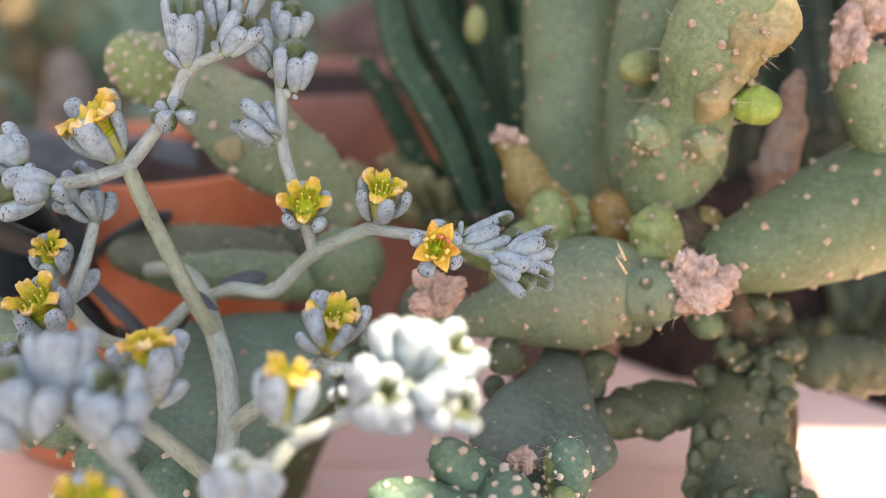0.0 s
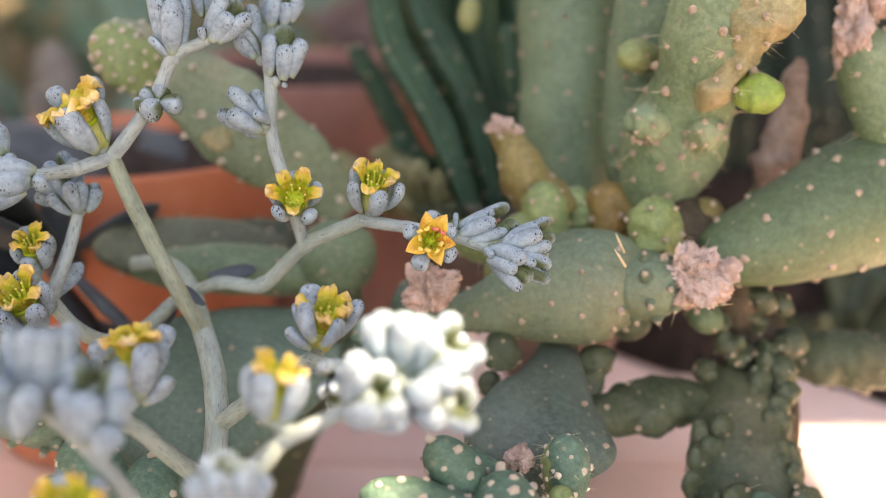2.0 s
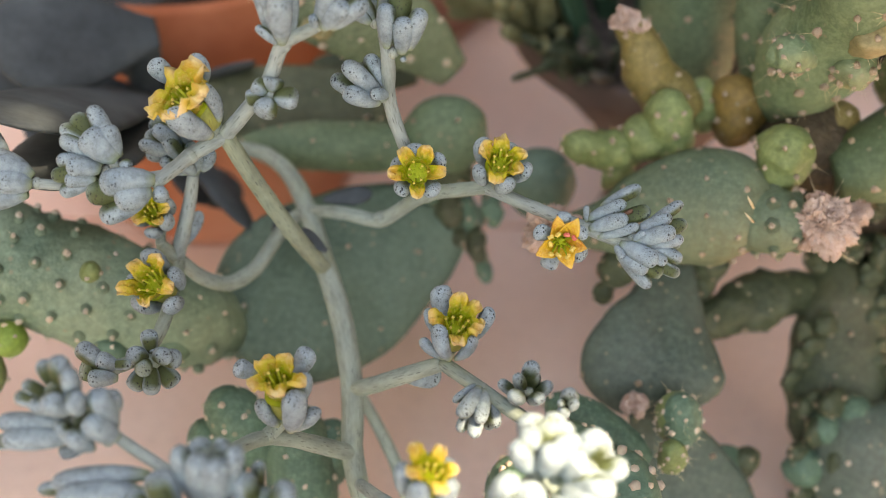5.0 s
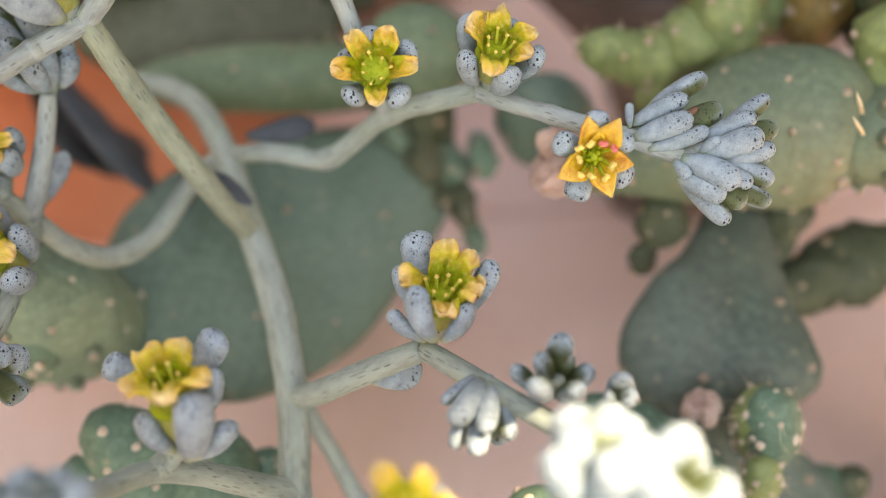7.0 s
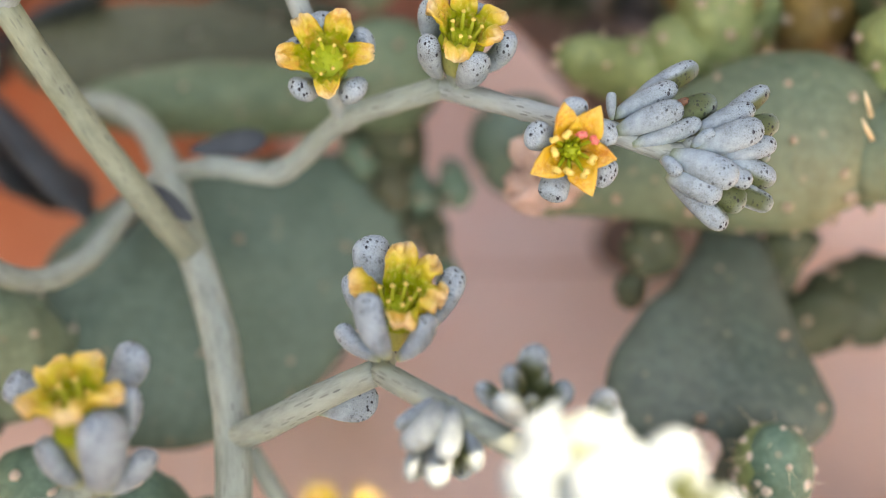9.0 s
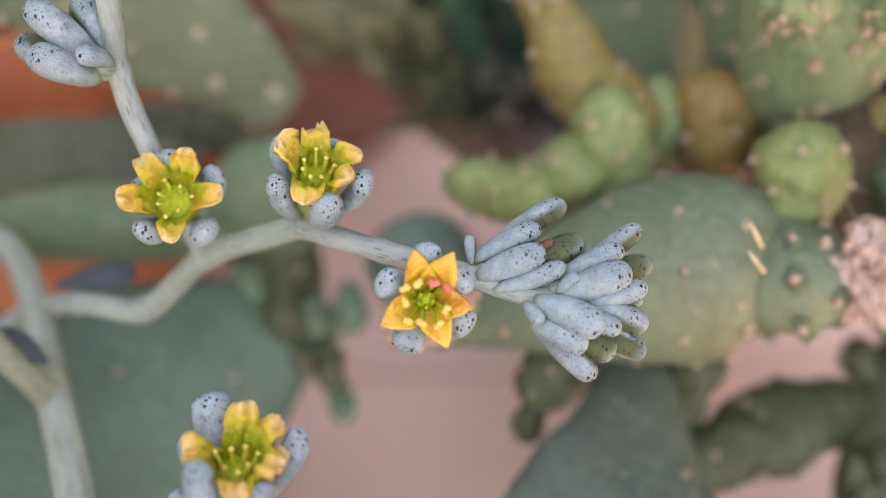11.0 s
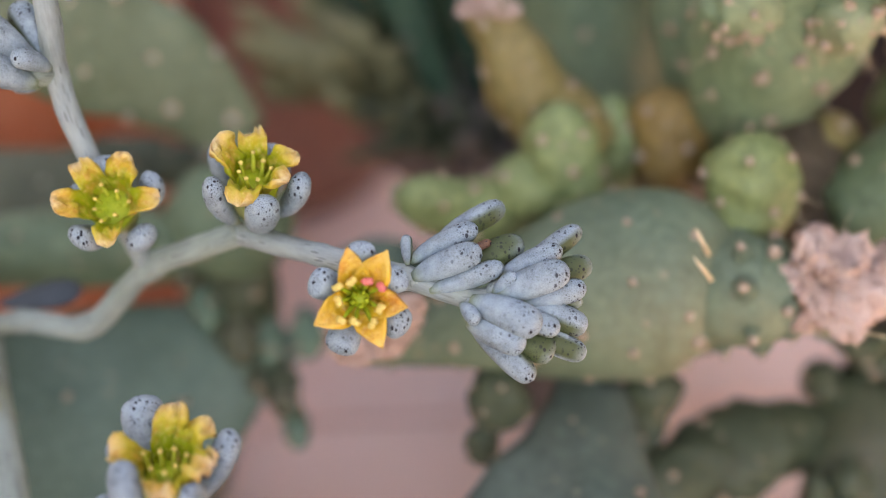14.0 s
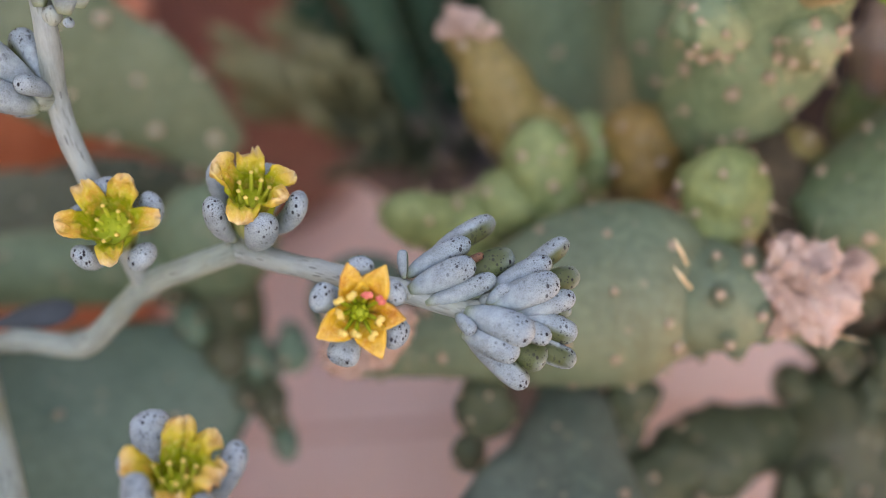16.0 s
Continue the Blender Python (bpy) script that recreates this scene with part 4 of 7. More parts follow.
stem(stalk, [(-0.0341, 0.2305, 0.0581, 0.0013), (-0.0262, 0.2228, 0.0472, 0.0014), (-0.0205, 0.2107, 0.0377, 0.0016), (-0.0177, 0.2017, 0.0284, 0.0016)], "branch", STEM)

def leaf(owner, base, tip, half, thin, name="leaf", squash=0.28, material=None, label=""):
    return part(name, Geo().add(*tube(pad_nodes(base, tip, half), 16, 3, thin=thin, squash=squash)), material or GREY_LEAF, owner, label, at=base)


leaf(stalk, (-0.0419, 0.2586, 0.089), (-0.0312, 0.2599, 0.0899), 0.0022, (0.0171, -0.4795, 0.8774), squash=0.3, material=GREY_LEAF)
leaf(stalk, (-0.0401, 0.2448, 0.0867), (-0.0465, 0.2479, 0.09), 0.0018, (0.0104, -0.2487, 0.9685), squash=0.3, material=GREY_LEAF)
leaf(stalk, (-0.0224, 0.2162, 0.0792), (-0.0151, 0.2173, 0.0801), 0.0026, (0.0194, -0.5598, 0.8284), squash=0.3, material=SEPAL)
leaf(stalk, (-0.0704, 0.2427, 0.0887), (-0.0665, 0.2485, 0.0945), 0.0017, (0.3932, -0.6492, 0.6512), squash=0.3, material=SEPAL)
leaf(stalk, (-0.0543, 0.2579, 0.0747), (-0.0511, 0.2641, 0.081), 0.0022, (0.2192, -0.6916, 0.6883), squash=0.3, material=GREY_LEAF)
flower(stalk, (0.0076, 0.2276, 0.1067), (0.0299, -0.9064, 0.4213), 0.0102, 1.0, 11, 1.76, 0.47, 2, [-26, 76, 125, 191, 243])
flower(stalk, (-0.004, 0.2417, 0.1150), (0.10, -0.40, 0.91), 0.0112, 0.22, 12, 0.5, 0.74, 0, [32, 95, 168, 228, 298])
flower(stalk, (-0.0203, 0.2424, 0.1112), (0.0122, -0.7562, 0.6543), 0.0106, 0.45, 13, 0.2, 0.70, 0, [-4, 52, 120, 184, 268])
flower(stalk, (-0.0122, 0.2168, 0.0952), (0.12, -0.22, 0.97), 0.0122, 0.2, 14, 0.1, 0.92, 0, [0, 50, 112, 180, 272], [((-0.0134, 0.2111, 0.0916), (-0.0153, 0.2139, 0.0984), 0.00433), ((-0.0143, 0.2132, 0.0894), (-0.0188, 0.2157, 0.0925), 0.00303), ((-0.015, 0.2167, 0.0906), (-0.0177, 0.2199, 0.0962), 0.00275), ((-0.014, 0.2198, 0.0913), (-0.0153, 0.2232, 0.0989), 0.00462), ((-0.0106, 0.2161, 0.09), (-0.0055, 0.2192, 0.0972), 0.00376), ((-0.0123, 0.2125, 0.0901), (-0.0088, 0.2139, 0.0952), 0.00332)])
flower(stalk, (-0.0640, 0.2440, 0.1272), (-0.46, -0.22, 0.86), 0.0142, 0.32, 15, 0.8, 1.0, 0, [20, 80, 150, 200, 290], [((-0.0599, 0.2422, 0.12), (-0.0655, 0.2386, 0.1291), 0.00569), ((-0.0582, 0.2448, 0.1218), (-0.06, 0.2434, 0.1308), 0.00364), ((-0.0608, 0.2487, 0.1278), (-0.0621, 0.2485, 0.1339), 0.00387), ((-0.0673, 0.2503, 0.1263), (-0.0705, 0.2498, 0.1315), 0.0041), ((-0.0636, 0.2453, 0.12), (-0.0706, 0.245, 0.126), 0.00387)], 1.55)
flower(stalk, (-0.0731, 0.228, 0.0936), (-0.30, -0.45, 0.84), 0.012, 0.35, 16, 0.4, 0.74, 0)
flower(stalk, (-0.0743, 0.2409, 0.1012), (-0.05, -0.5, 0.86), 0.0092, 0.1, 17, 0.3, 0.74, 0)
flower(stalk, (-0.0449, 0.2036, 0.0937), (-0.14, 0.06, 0.99), 0.0132, 0.06, 18, 0.6, 0.92, 0, None, [((-0.0425, 0.1983, 0.0859), (-0.0416, 0.2004, 0.0952), 0.00528), ((-0.0451, 0.2001, 0.085), (-0.0482, 0.2018, 0.0903), 0.00403), ((-0.0499, 0.2086, 0.0893), (-0.0536, 0.2089, 0.0913), 0.00375), ((-0.0423, 0.2035, 0.0862), (-0.0399, 0.2061, 0.0928), 0.00333), ((-0.0431, 0.2084, 0.0892), (-0.0398, 0.2101, 0.0947), 0.0043), ((-0.0426, 0.2002, 0.0836), (-0.0379, 0.2014, 0.0885), 0.00389)])
flower(stalk, (-0.0161, 0.1818, 0.0971), (0.16, 0.08, 0.98), 0.0112, 0.15, 19, 0.3, 0.78, 0)
stem(stalk, [(-0.0466, 0.1703, 0.0768, 0.001), (-0.0442, 0.1703, 0.07, 0.0011), (-0.0401, 0.1744, 0.0598, 0.0013), (-0.0318, 0.1807, 0.0464, 0.0014)], "branch", STEM_PALE)
flower(stalk, (-0.0465, 0.1692, 0.0799), (0.0372, -0.4009, 0.9154), 0.0118, 0.35, 20, 0.3, 0.78, 0)
upper_buds = bud_fan(stalk, (0.0132, 0.2321, 0.106), [((0.0157, 0.2365, 0.108), (0.0234, 0.2395, 0.1107), 0.00259, 0), ((0.0129, 0.2334, 0.1076), (0.0202, 0.235, 0.1106), 0.00253, 0), ((0.0131, 0.2316, 0.1067), (0.0204, 0.2317, 0.1097), 0.0027, 0), ((0.0148, 0.2309, 0.1054), (0.0227, 0.2319, 0.1076), 0.00224, 0), ((0.0168, 0.2332, 0.1059), (0.0252, 0.236, 0.108), 0.00302, 1), ((0.0126, 0.2327, 0.1076), (0.0126, 0.2343, 0.1104), 0.00127, 0), ((0.019, 0.2337, 0.1082), (0.0216, 0.2344, 0.1091), 0.00098, 2)])
bud_fan(stalk, (0.0218, 0.2311, 0.1049), [((0.0237, 0.2335, 0.1048), (0.0316, 0.2376, 0.1085), 0.00247, 0), ((0.0222, 0.2321, 0.1058), (0.0291, 0.2337, 0.1083), 0.00259, 0), ((0.0219, 0.2301, 0.105), (0.0295, 0.2305, 0.1076), 0.00305, 0), ((0.0243, 0.2302, 0.1039), (0.0314, 0.231, 0.1051), 0.00253, 0), ((0.0248, 0.2325, 0.1044), (0.0325, 0.2347, 0.1057), 0.00265, 1), ((0.0215, 0.2301, 0.1053), (0.0239, 0.2302, 0.1074), 0.00132, 0), ((0.0252, 0.2312, 0.1036), (0.0311, 0.2312, 0.1029), 0.00167, 1)])
bud_fan(stalk, (0.019, 0.2303, 0.104), [((0.0191, 0.2297, 0.1047), (0.0261, 0.2259, 0.1034), 0.00334, 0), ((0.0187, 0.2286, 0.1027), (0.0244, 0.2255, 0.1013), 0.00282, 0), ((0.019, 0.2296, 0.102), (0.0253, 0.225, 0.0975), 0.00282, 0), ((0.0229, 0.2297, 0.1032), (0.0282, 0.2273, 0.102), 0.00247, 0), ((0.024, 0.2309, 0.1035), (0.0313, 0.229, 0.101), 0.00293, 0), ((0.0226, 0.2285, 0.1013), (0.0277, 0.2271, 0.0993), 0.00322, 1), ((0.0245, 0.229, 0.1009), (0.0311, 0.2276, 0.0985), 0.00236, 0), ((0.0181, 0.2293, 0.1046), (0.0196, 0.2265, 0.104), 0.00155, 0), ((0.0256, 0.2287, 0.1007), (0.0294, 0.2281, 0.1001), 0.0015, 0), ((0.0228, 0.2281, 0.1016), (0.0244, 0.2272, 0.1008), 0.00104, 2)])
bud_cluster(stalk, (-0.0661, 0.2488, 0.1061), (-0.107, 0.0666, 0.992), 8, 0.0085, 0.003, 0.6, 26)
bud_cluster(stalk, (-0.0692, 0.2526, 0.1087), (-0.6443, -0.0246, 0.7643), 8, 0.0095, 0.0032, 0.6, 27)
bud_cluster(stalk, (-0.0275, 0.2502, 0.124), (-0.7494, 0.184, 0.636), 6, 0.0098, 0.0034, 0.45, 29)
bud_cluster(stalk, (-0.0269, 0.2492, 0.1244), (-0.7308, -0.5924, 0.3391), 2, 0.006, 0.0022, 0.3, 30)
bud_fan(stalk, (-0.0447, 0.2462, 0.1388), [((-0.0457, 0.2465, 0.1395), (-0.048, 0.2497, 0.1499), 0.00289, 0), ((-0.0444, 0.2455, 0.1391), (-0.0441, 0.2476, 0.15), 0.00429, 0), ((-0.0427, 0.2468, 0.1397), (-0.0424, 0.2509, 0.1504), 0.00264, 0), ((-0.0469, 0.2472, 0.1397), (-0.0497, 0.2528, 0.1532), 0.00322, 0), ((-0.0441, 0.2476, 0.1399), (-0.0451, 0.254, 0.1536), 0.00297, 1), ((-0.0451, 0.2456, 0.1387), (-0.049, 0.2459, 0.1426), 0.00181, 0)])
bud_fan(stalk, (-0.0379, 0.2472, 0.142), [((-0.038, 0.2471, 0.1427), (-0.0338, 0.2488, 0.1506), 0.00392, 0), ((-0.037, 0.2463, 0.1419), (-0.0324, 0.2465, 0.1473), 0.00355, 0), ((-0.0355, 0.2469, 0.1416), (-0.0288, 0.2477, 0.1469), 0.00355, 0), ((-0.0369, 0.2484, 0.1432), (-0.0316, 0.2516, 0.1494), 0.0033, 1), ((-0.0383, 0.2464, 0.142), (-0.0385, 0.246, 0.1448), 0.0019, 0)])
bud_fan(stalk, (-0.0248, 0.2513, 0.1333), [((-0.0259, 0.2513, 0.1344), (-0.0259, 0.2532, 0.1428), 0.00364, 0), ((-0.0232, 0.2505, 0.1337), (-0.0225, 0.2515, 0.141), 0.00364, 0), ((-0.0217, 0.2513, 0.1341), (-0.0191, 0.2529, 0.1419), 0.00364, 0), ((-0.0245, 0.2527, 0.1351), (-0.023, 0.2568, 0.1443), 0.00406, 1), ((-0.0232, 0.25, 0.1326), (-0.0224, 0.2497, 0.1331), 0.00127, 0)])
bud_fan(stalk, (-0.0283, 0.2556, 0.1371), [((-0.0291, 0.2547, 0.1376), (-0.0334, 0.256, 0.1416), 0.00322, 0), ((-0.0285, 0.2558, 0.1376), (-0.032, 0.2575, 0.1432), 0.00347, 0), ((-0.0287, 0.257, 0.1382), (-0.031, 0.2601, 0.1482), 0.00389, 0)])
bud_fan(stalk, (-0.0261, 0.2595, 0.1431), [((-0.0265, 0.2586, 0.1435), (-0.0259, 0.2606, 0.1498), 0.00364, 0), ((-0.0239, 0.2587, 0.1438), (-0.0229, 0.2602, 0.1486), 0.00305, 0), ((-0.0225, 0.2599, 0.1444), (-0.0207, 0.2615, 0.1494), 0.00322, 0), ((-0.0276, 0.2609, 0.1442), (-0.0276, 0.2632, 0.1516), 0.00347, 0), ((-0.0255, 0.2614, 0.1441), (-0.0245, 0.2643, 0.1516), 0.00338, 1)])
bud_fan(stalk, (-0.0374, 0.2547, 0.146), [((-0.0399, 0.2537, 0.1459), (-0.0415, 0.2558, 0.1527), 0.00264, 0), ((-0.0386, 0.2544, 0.1466), (-0.0387, 0.2566, 0.1537), 0.00322, 0), ((-0.0357, 0.2554, 0.148), (-0.0352, 0.2571, 0.1537), 0.00305, 0), ((-0.0337, 0.2559, 0.148), (-0.0306, 0.2578, 0.1541), 0.00346, 0), ((-0.0367, 0.2561, 0.1471), (-0.0369, 0.2588, 0.1539), 0.0033, 1)])
bud_fan(stalk, (-0.0764, 0.2338, 0.1196), [((-0.0755, 0.235, 0.1208), (-0.081, 0.2412, 0.1278), 0.00361, 0), ((-0.0759, 0.234, 0.1206), (-0.0817, 0.2362, 0.1254), 0.00521, 0), ((-0.077, 0.2349, 0.1203), (-0.087, 0.2377, 0.1229), 0.00387, 0), ((-0.0776, 0.2361, 0.121), (-0.0872, 0.2399, 0.1239), 0.00334, 0), ((-0.0776, 0.2368, 0.1213), (-0.0851, 0.2413, 0.1252), 0.00374, 1), ((-0.0759, 0.2345, 0.1206), (-0.078, 0.2381, 0.1257), 0.00401, 0), ((-0.0752, 0.2334, 0.1202), (-0.0731, 0.2329, 0.1202), 0.0024, 0)])
bud_fan(stalk, (-0.0781, 0.2334, 0.1184), [((-0.0788, 0.2335, 0.1195), (-0.0875, 0.2343, 0.1202), 0.00321, 0), ((-0.0789, 0.2327, 0.1193), (-0.0851, 0.2321, 0.1205), 0.00361, 0), ((-0.0796, 0.2327, 0.1179), (-0.0886, 0.2327, 0.1178), 0.00294, 1), ((-0.0798, 0.2316, 0.1179), (-0.0855, 0.2306, 0.1183), 0.0028, 0), ((-0.0798, 0.2326, 0.1174), (-0.0869, 0.2305, 0.1153), 0.00307, 0)])
bud_fan(stalk, (-0.0687, 0.2315, 0.1173), [((-0.0687, 0.2315, 0.1181), (-0.0786, 0.2293, 0.1186), 0.00521, 0), ((-0.0694, 0.2302, 0.1165), (-0.0757, 0.2272, 0.1162), 0.00467, 0), ((-0.0716, 0.231, 0.1158), (-0.0818, 0.23, 0.1154), 0.00441, 1), ((-0.0707, 0.2303, 0.1146), (-0.0793, 0.2271, 0.1121), 0.00427, 0), ((-0.0679, 0.2306, 0.1171), (-0.0671, 0.2278, 0.1161), 0.00307, 0)])
bud_fan(stalk, (-0.0916, 0.2321, 0.1163), [((-0.0923, 0.2326, 0.1172), (-0.1009, 0.2342, 0.1205), 0.00525, 0), ((-0.0922, 0.2313, 0.1166), (-0.0991, 0.2306, 0.1181), 0.00471, 0), ((-0.0934, 0.2311, 0.1146), (-0.1018, 0.2295, 0.1135), 0.00444, 0), ((-0.0947, 0.2337, 0.1167), (-0.1044, 0.2379, 0.121), 0.00471, 0), ((-0.0974, 0.2359, 0.1192), (-0.104, 0.2413, 0.1239), 0.0043, 0)])
bud_fan(stalk, (-0.0471, 0.242, 0.1301), [((-0.0477, 0.2419, 0.1305), (-0.0503, 0.2428, 0.1323), 0.0033, 0), ((-0.047, 0.2422, 0.1308), (-0.0463, 0.2435, 0.133), 0.00383, 0), ((-0.0481, 0.2419, 0.1297), (-0.0518, 0.2417, 0.1295), 0.00291, 0), ((-0.0472, 0.2409, 0.1301), (-0.0482, 0.2377, 0.1285), 0.00449, 0), ((-0.0464, 0.2415, 0.13), (-0.0419, 0.241, 0.1301), 0.00397, 0)])
bud_spray(stalk, (-0.0068, 0.2072, 0.0877), [(-0.0125, 0.2032, 0.0889, 0.0021, 0), (-0.0112, 0.1978, 0.0917, 0.0037, 0), (-0.0078, 0.1964, 0.0916, 0.0029, 0), (-0.0045, 0.1996, 0.0859, 0.0031, 0), (-0.0114, 0.1979, 0.0868, 0.0031, 0), (-0.0087, 0.1954, 0.0886, 0.0032, 0), (-0.0057, 0.2012, 0.0829, 0.003, 0), (-0.01, 0.2021, 0.0825, 0.003, 1), (-0.0038, 0.204, 0.085, 0.0026, 0)])
bud_spray(stalk, (0.0011, 0.206, 0.0874), [(0.002, 0.2057, 0.0971, 0.0037, 0), (0.0024, 0.206, 0.0942, 0.0033, 1), (-0.0011, 0.203, 0.0968, 0.0029, 0), (-0.0039, 0.2043, 0.0934, 0.0026, 0), (-0.0016, 0.1982, 0.097, 0.0036, 0), (0.0053, 0.2041, 0.0933, 0.003, 0), (0.0013, 0.2027, 0.093, 0.0025, 1), (0.0034, 0.1993, 0.0952, 0.003, 0)])
bud_spray(stalk, (0.0084, 0.2053, 0.0849), [(0.0087, 0.2012, 0.0946, 0.0033, 0), (0.0068, 0.1994, 0.0937, 0.0019, 0), (0.0096, 0.1993, 0.0937, 0.003, 0), (0.0099, 0.2036, 0.0911, 0.0028, 1), (0.0075, 0.1977, 0.0931, 0.0027, 0)])
bud_fan(stalk, (-0.0772, 0.2098, 0.0888), [((-0.0793, 0.2104, 0.0881), (-0.0838, 0.2114, 0.0938), 0.00382, 0), ((-0.0768, 0.21, 0.0889), (-0.0804, 0.21, 0.092), 0.00319, 0), ((-0.0765, 0.2081, 0.0883), (-0.0816, 0.2065, 0.0899), 0.0034, 0), ((-0.0802, 0.2104, 0.0867), (-0.0837, 0.2101, 0.0895), 0.00467, 1), ((-0.0784, 0.2104, 0.0894), (-0.0738, 0.2094, 0.091), 0.00191, 0)])
bud_cluster(stalk, (-0.0716, 0.2146, 0.0857), (0.2366, -0.8476, 0.475), 8, 0.0062, 0.0034, 1.1, 41)
bud_fan(stalk, (-0.0774, 0.19, 0.1028), [((-0.0801, 0.1934, 0.1022), (-0.0826, 0.1945, 0.1094), 0.00288, 0), ((-0.0786, 0.192, 0.1035), (-0.079, 0.1932, 0.1121), 0.00383, 0), ((-0.0774, 0.1906, 0.1034), (-0.076, 0.1897, 0.1126), 0.00345, 0), ((-0.0802, 0.1916, 0.1018), (-0.0856, 0.1919, 0.1068), 0.00249, 0), ((-0.0801, 0.1904, 0.102), (-0.087, 0.1903, 0.1052), 0.00268, 0), ((-0.0791, 0.1889, 0.1032), (-0.0829, 0.1871, 0.1073), 0.00268, 0), ((-0.0775, 0.1881, 0.1037), (-0.0793, 0.1856, 0.1099), 0.00383, 0), ((-0.0756, 0.1882, 0.1037), (-0.0748, 0.1861, 0.1102), 0.00345, 0), ((-0.0779, 0.1907, 0.1036), (-0.0804, 0.1915, 0.1075), 0.00383, 1)])
bud_fan(stalk, (-0.0714, 0.1863, 0.0984), [((-0.0698, 0.1859, 0.0994), (-0.0733, 0.1848, 0.1058), 0.00441, 0), ((-0.0703, 0.188, 0.1002), (-0.072, 0.1889, 0.1086), 0.0046, 0), ((-0.0762, 0.1853, 0.0978), (-0.0791, 0.1862, 0.1033), 0.00268, 0), ((-0.0737, 0.1846, 0.0983), (-0.0764, 0.1831, 0.1042), 0.00345, 0), ((-0.0711, 0.1909, 0.1004), (-0.0704, 0.1905, 0.1057), 0.00345, 0), ((-0.0739, 0.1872, 0.0981), (-0.0765, 0.1887, 0.1028), 0.00345, 1)])
bud_fan(stalk, (-0.077, 0.189, 0.0988), [((-0.0766, 0.1889, 0.1001), (-0.0909, 0.189, 0.0997), 0.00366, 0), ((-0.0765, 0.1866, 0.0991), (-0.0894, 0.1859, 0.0992), 0.00385, 0), ((-0.0785, 0.1897, 0.0967), (-0.0926, 0.1874, 0.0952), 0.00308, 0), ((-0.0755, 0.1881, 0.0949), (-0.0807, 0.1861, 0.0945), 0.00289, 0)])
bud_fan(stalk, (-0.0534, 0.1772, 0.0928), [((-0.0557, 0.1783, 0.0926), (-0.0573, 0.1804, 0.1051), 0.00376, 0), ((-0.0536, 0.1767, 0.0937), (-0.0532, 0.1776, 0.1063), 0.00451, 0), ((-0.0518, 0.1759, 0.0942), (-0.0499, 0.1766, 0.1065), 0.00451, 0), ((-0.0507, 0.1771, 0.0939), (-0.0474, 0.1795, 0.1065), 0.00394, 0), ((-0.0544, 0.1791, 0.0919), (-0.0543, 0.1825, 0.1043), 0.00432, 0), ((-0.0525, 0.1792, 0.0919), (-0.0501, 0.182, 0.1049), 0.00376, 0), ((-0.0531, 0.1783, 0.0939), (-0.0522, 0.1809, 0.1039), 0.0047, 1)])
bud_fan(stalk, (-0.0575, 0.173, 0.0915), [((-0.0586, 0.1751, 0.0937), (-0.0608, 0.1773, 0.1021), 0.00505, 0), ((-0.0564, 0.1711, 0.0923), (-0.0569, 0.1695, 0.1009), 0.0058, 0), ((-0.0538, 0.1705, 0.0915), (-0.0506, 0.1691, 0.1), 0.00505, 0), ((-0.0622, 0.1753, 0.0942), (-0.0658, 0.1749, 0.0984), 0.00393, 0), ((-0.0608, 0.1721, 0.0908), (-0.062, 0.1712, 0.0971), 0.00374, 0), ((-0.0569, 0.169, 0.0901), (-0.0603, 0.1664, 0.095), 0.00467, 0), ((-0.0588, 0.1739, 0.091), (-0.058, 0.1733, 0.0977), 0.00467, 1)])
bud_fan(stalk, (-0.0443, 0.1737, 0.0892), [((-0.0456, 0.1753, 0.0895), (-0.0466, 0.1772, 0.1017), 0.00433, 0), ((-0.0428, 0.1748, 0.0903), (-0.0393, 0.1759, 0.1014), 0.00452, 0), ((-0.0418, 0.1732, 0.09), (-0.038, 0.1729, 0.0982), 0.00433, 0), ((-0.0456, 0.173, 0.09), (-0.0477, 0.1729, 0.0987), 0.00377, 0), ((-0.0437, 0.1718, 0.0901), (-0.0434, 0.1701, 0.0984), 0.00565, 0), ((-0.0457, 0.1797, 0.0898), (-0.0446, 0.1813, 0.1002), 0.00245, 0), ((-0.0445, 0.1757, 0.0899), (-0.0438, 0.1772, 0.0973), 0.00471, 1), ((-0.042, 0.1705, 0.0885), (-0.0387, 0.1685, 0.0935), 0.00414, 0)])
bud_fan(stalk, (-0.0635, 0.1785, 0.0941), [((-0.0636, 0.1808, 0.0965), (-0.0803, 0.1796, 0.0949), 0.00416, 0), ((-0.0634, 0.1774, 0.0959), (-0.0787, 0.1762, 0.0956), 0.00435, 0), ((-0.0665, 0.181, 0.0925), (-0.0834, 0.18, 0.0926), 0.00284, 0), ((-0.0647, 0.1763, 0.0933), (-0.0809, 0.1746, 0.0911), 0.00359, 0), ((-0.0667, 0.1773, 0.0901), (-0.0808, 0.1751, 0.0887), 0.00284, 0)])
bud_cluster(stalk, (0.0030, 0.1820, 0.0995), (0.1, 0.1293, 0.9865), 9, 0.0108, 0.0042, 0.46, 48)
bud_cluster(stalk, (0.0071, 0.1815, 0.0986), (0.6396, -0.1164, 0.7598), 8, 0.0100, 0.0041, 0.46, 49)
bud_cluster(stalk, (0.0061, 0.1790, 0.0955), (0.8888, -0.45, 0.087), 9, 0.0098, 0.0041, 0.52, 50)
bud_cluster(stalk, (-0.0040, 0.1754, 0.0948), (0.701, -0.3569, 0.6174), 8, 0.0098, 0.0041, 0.48, 51)
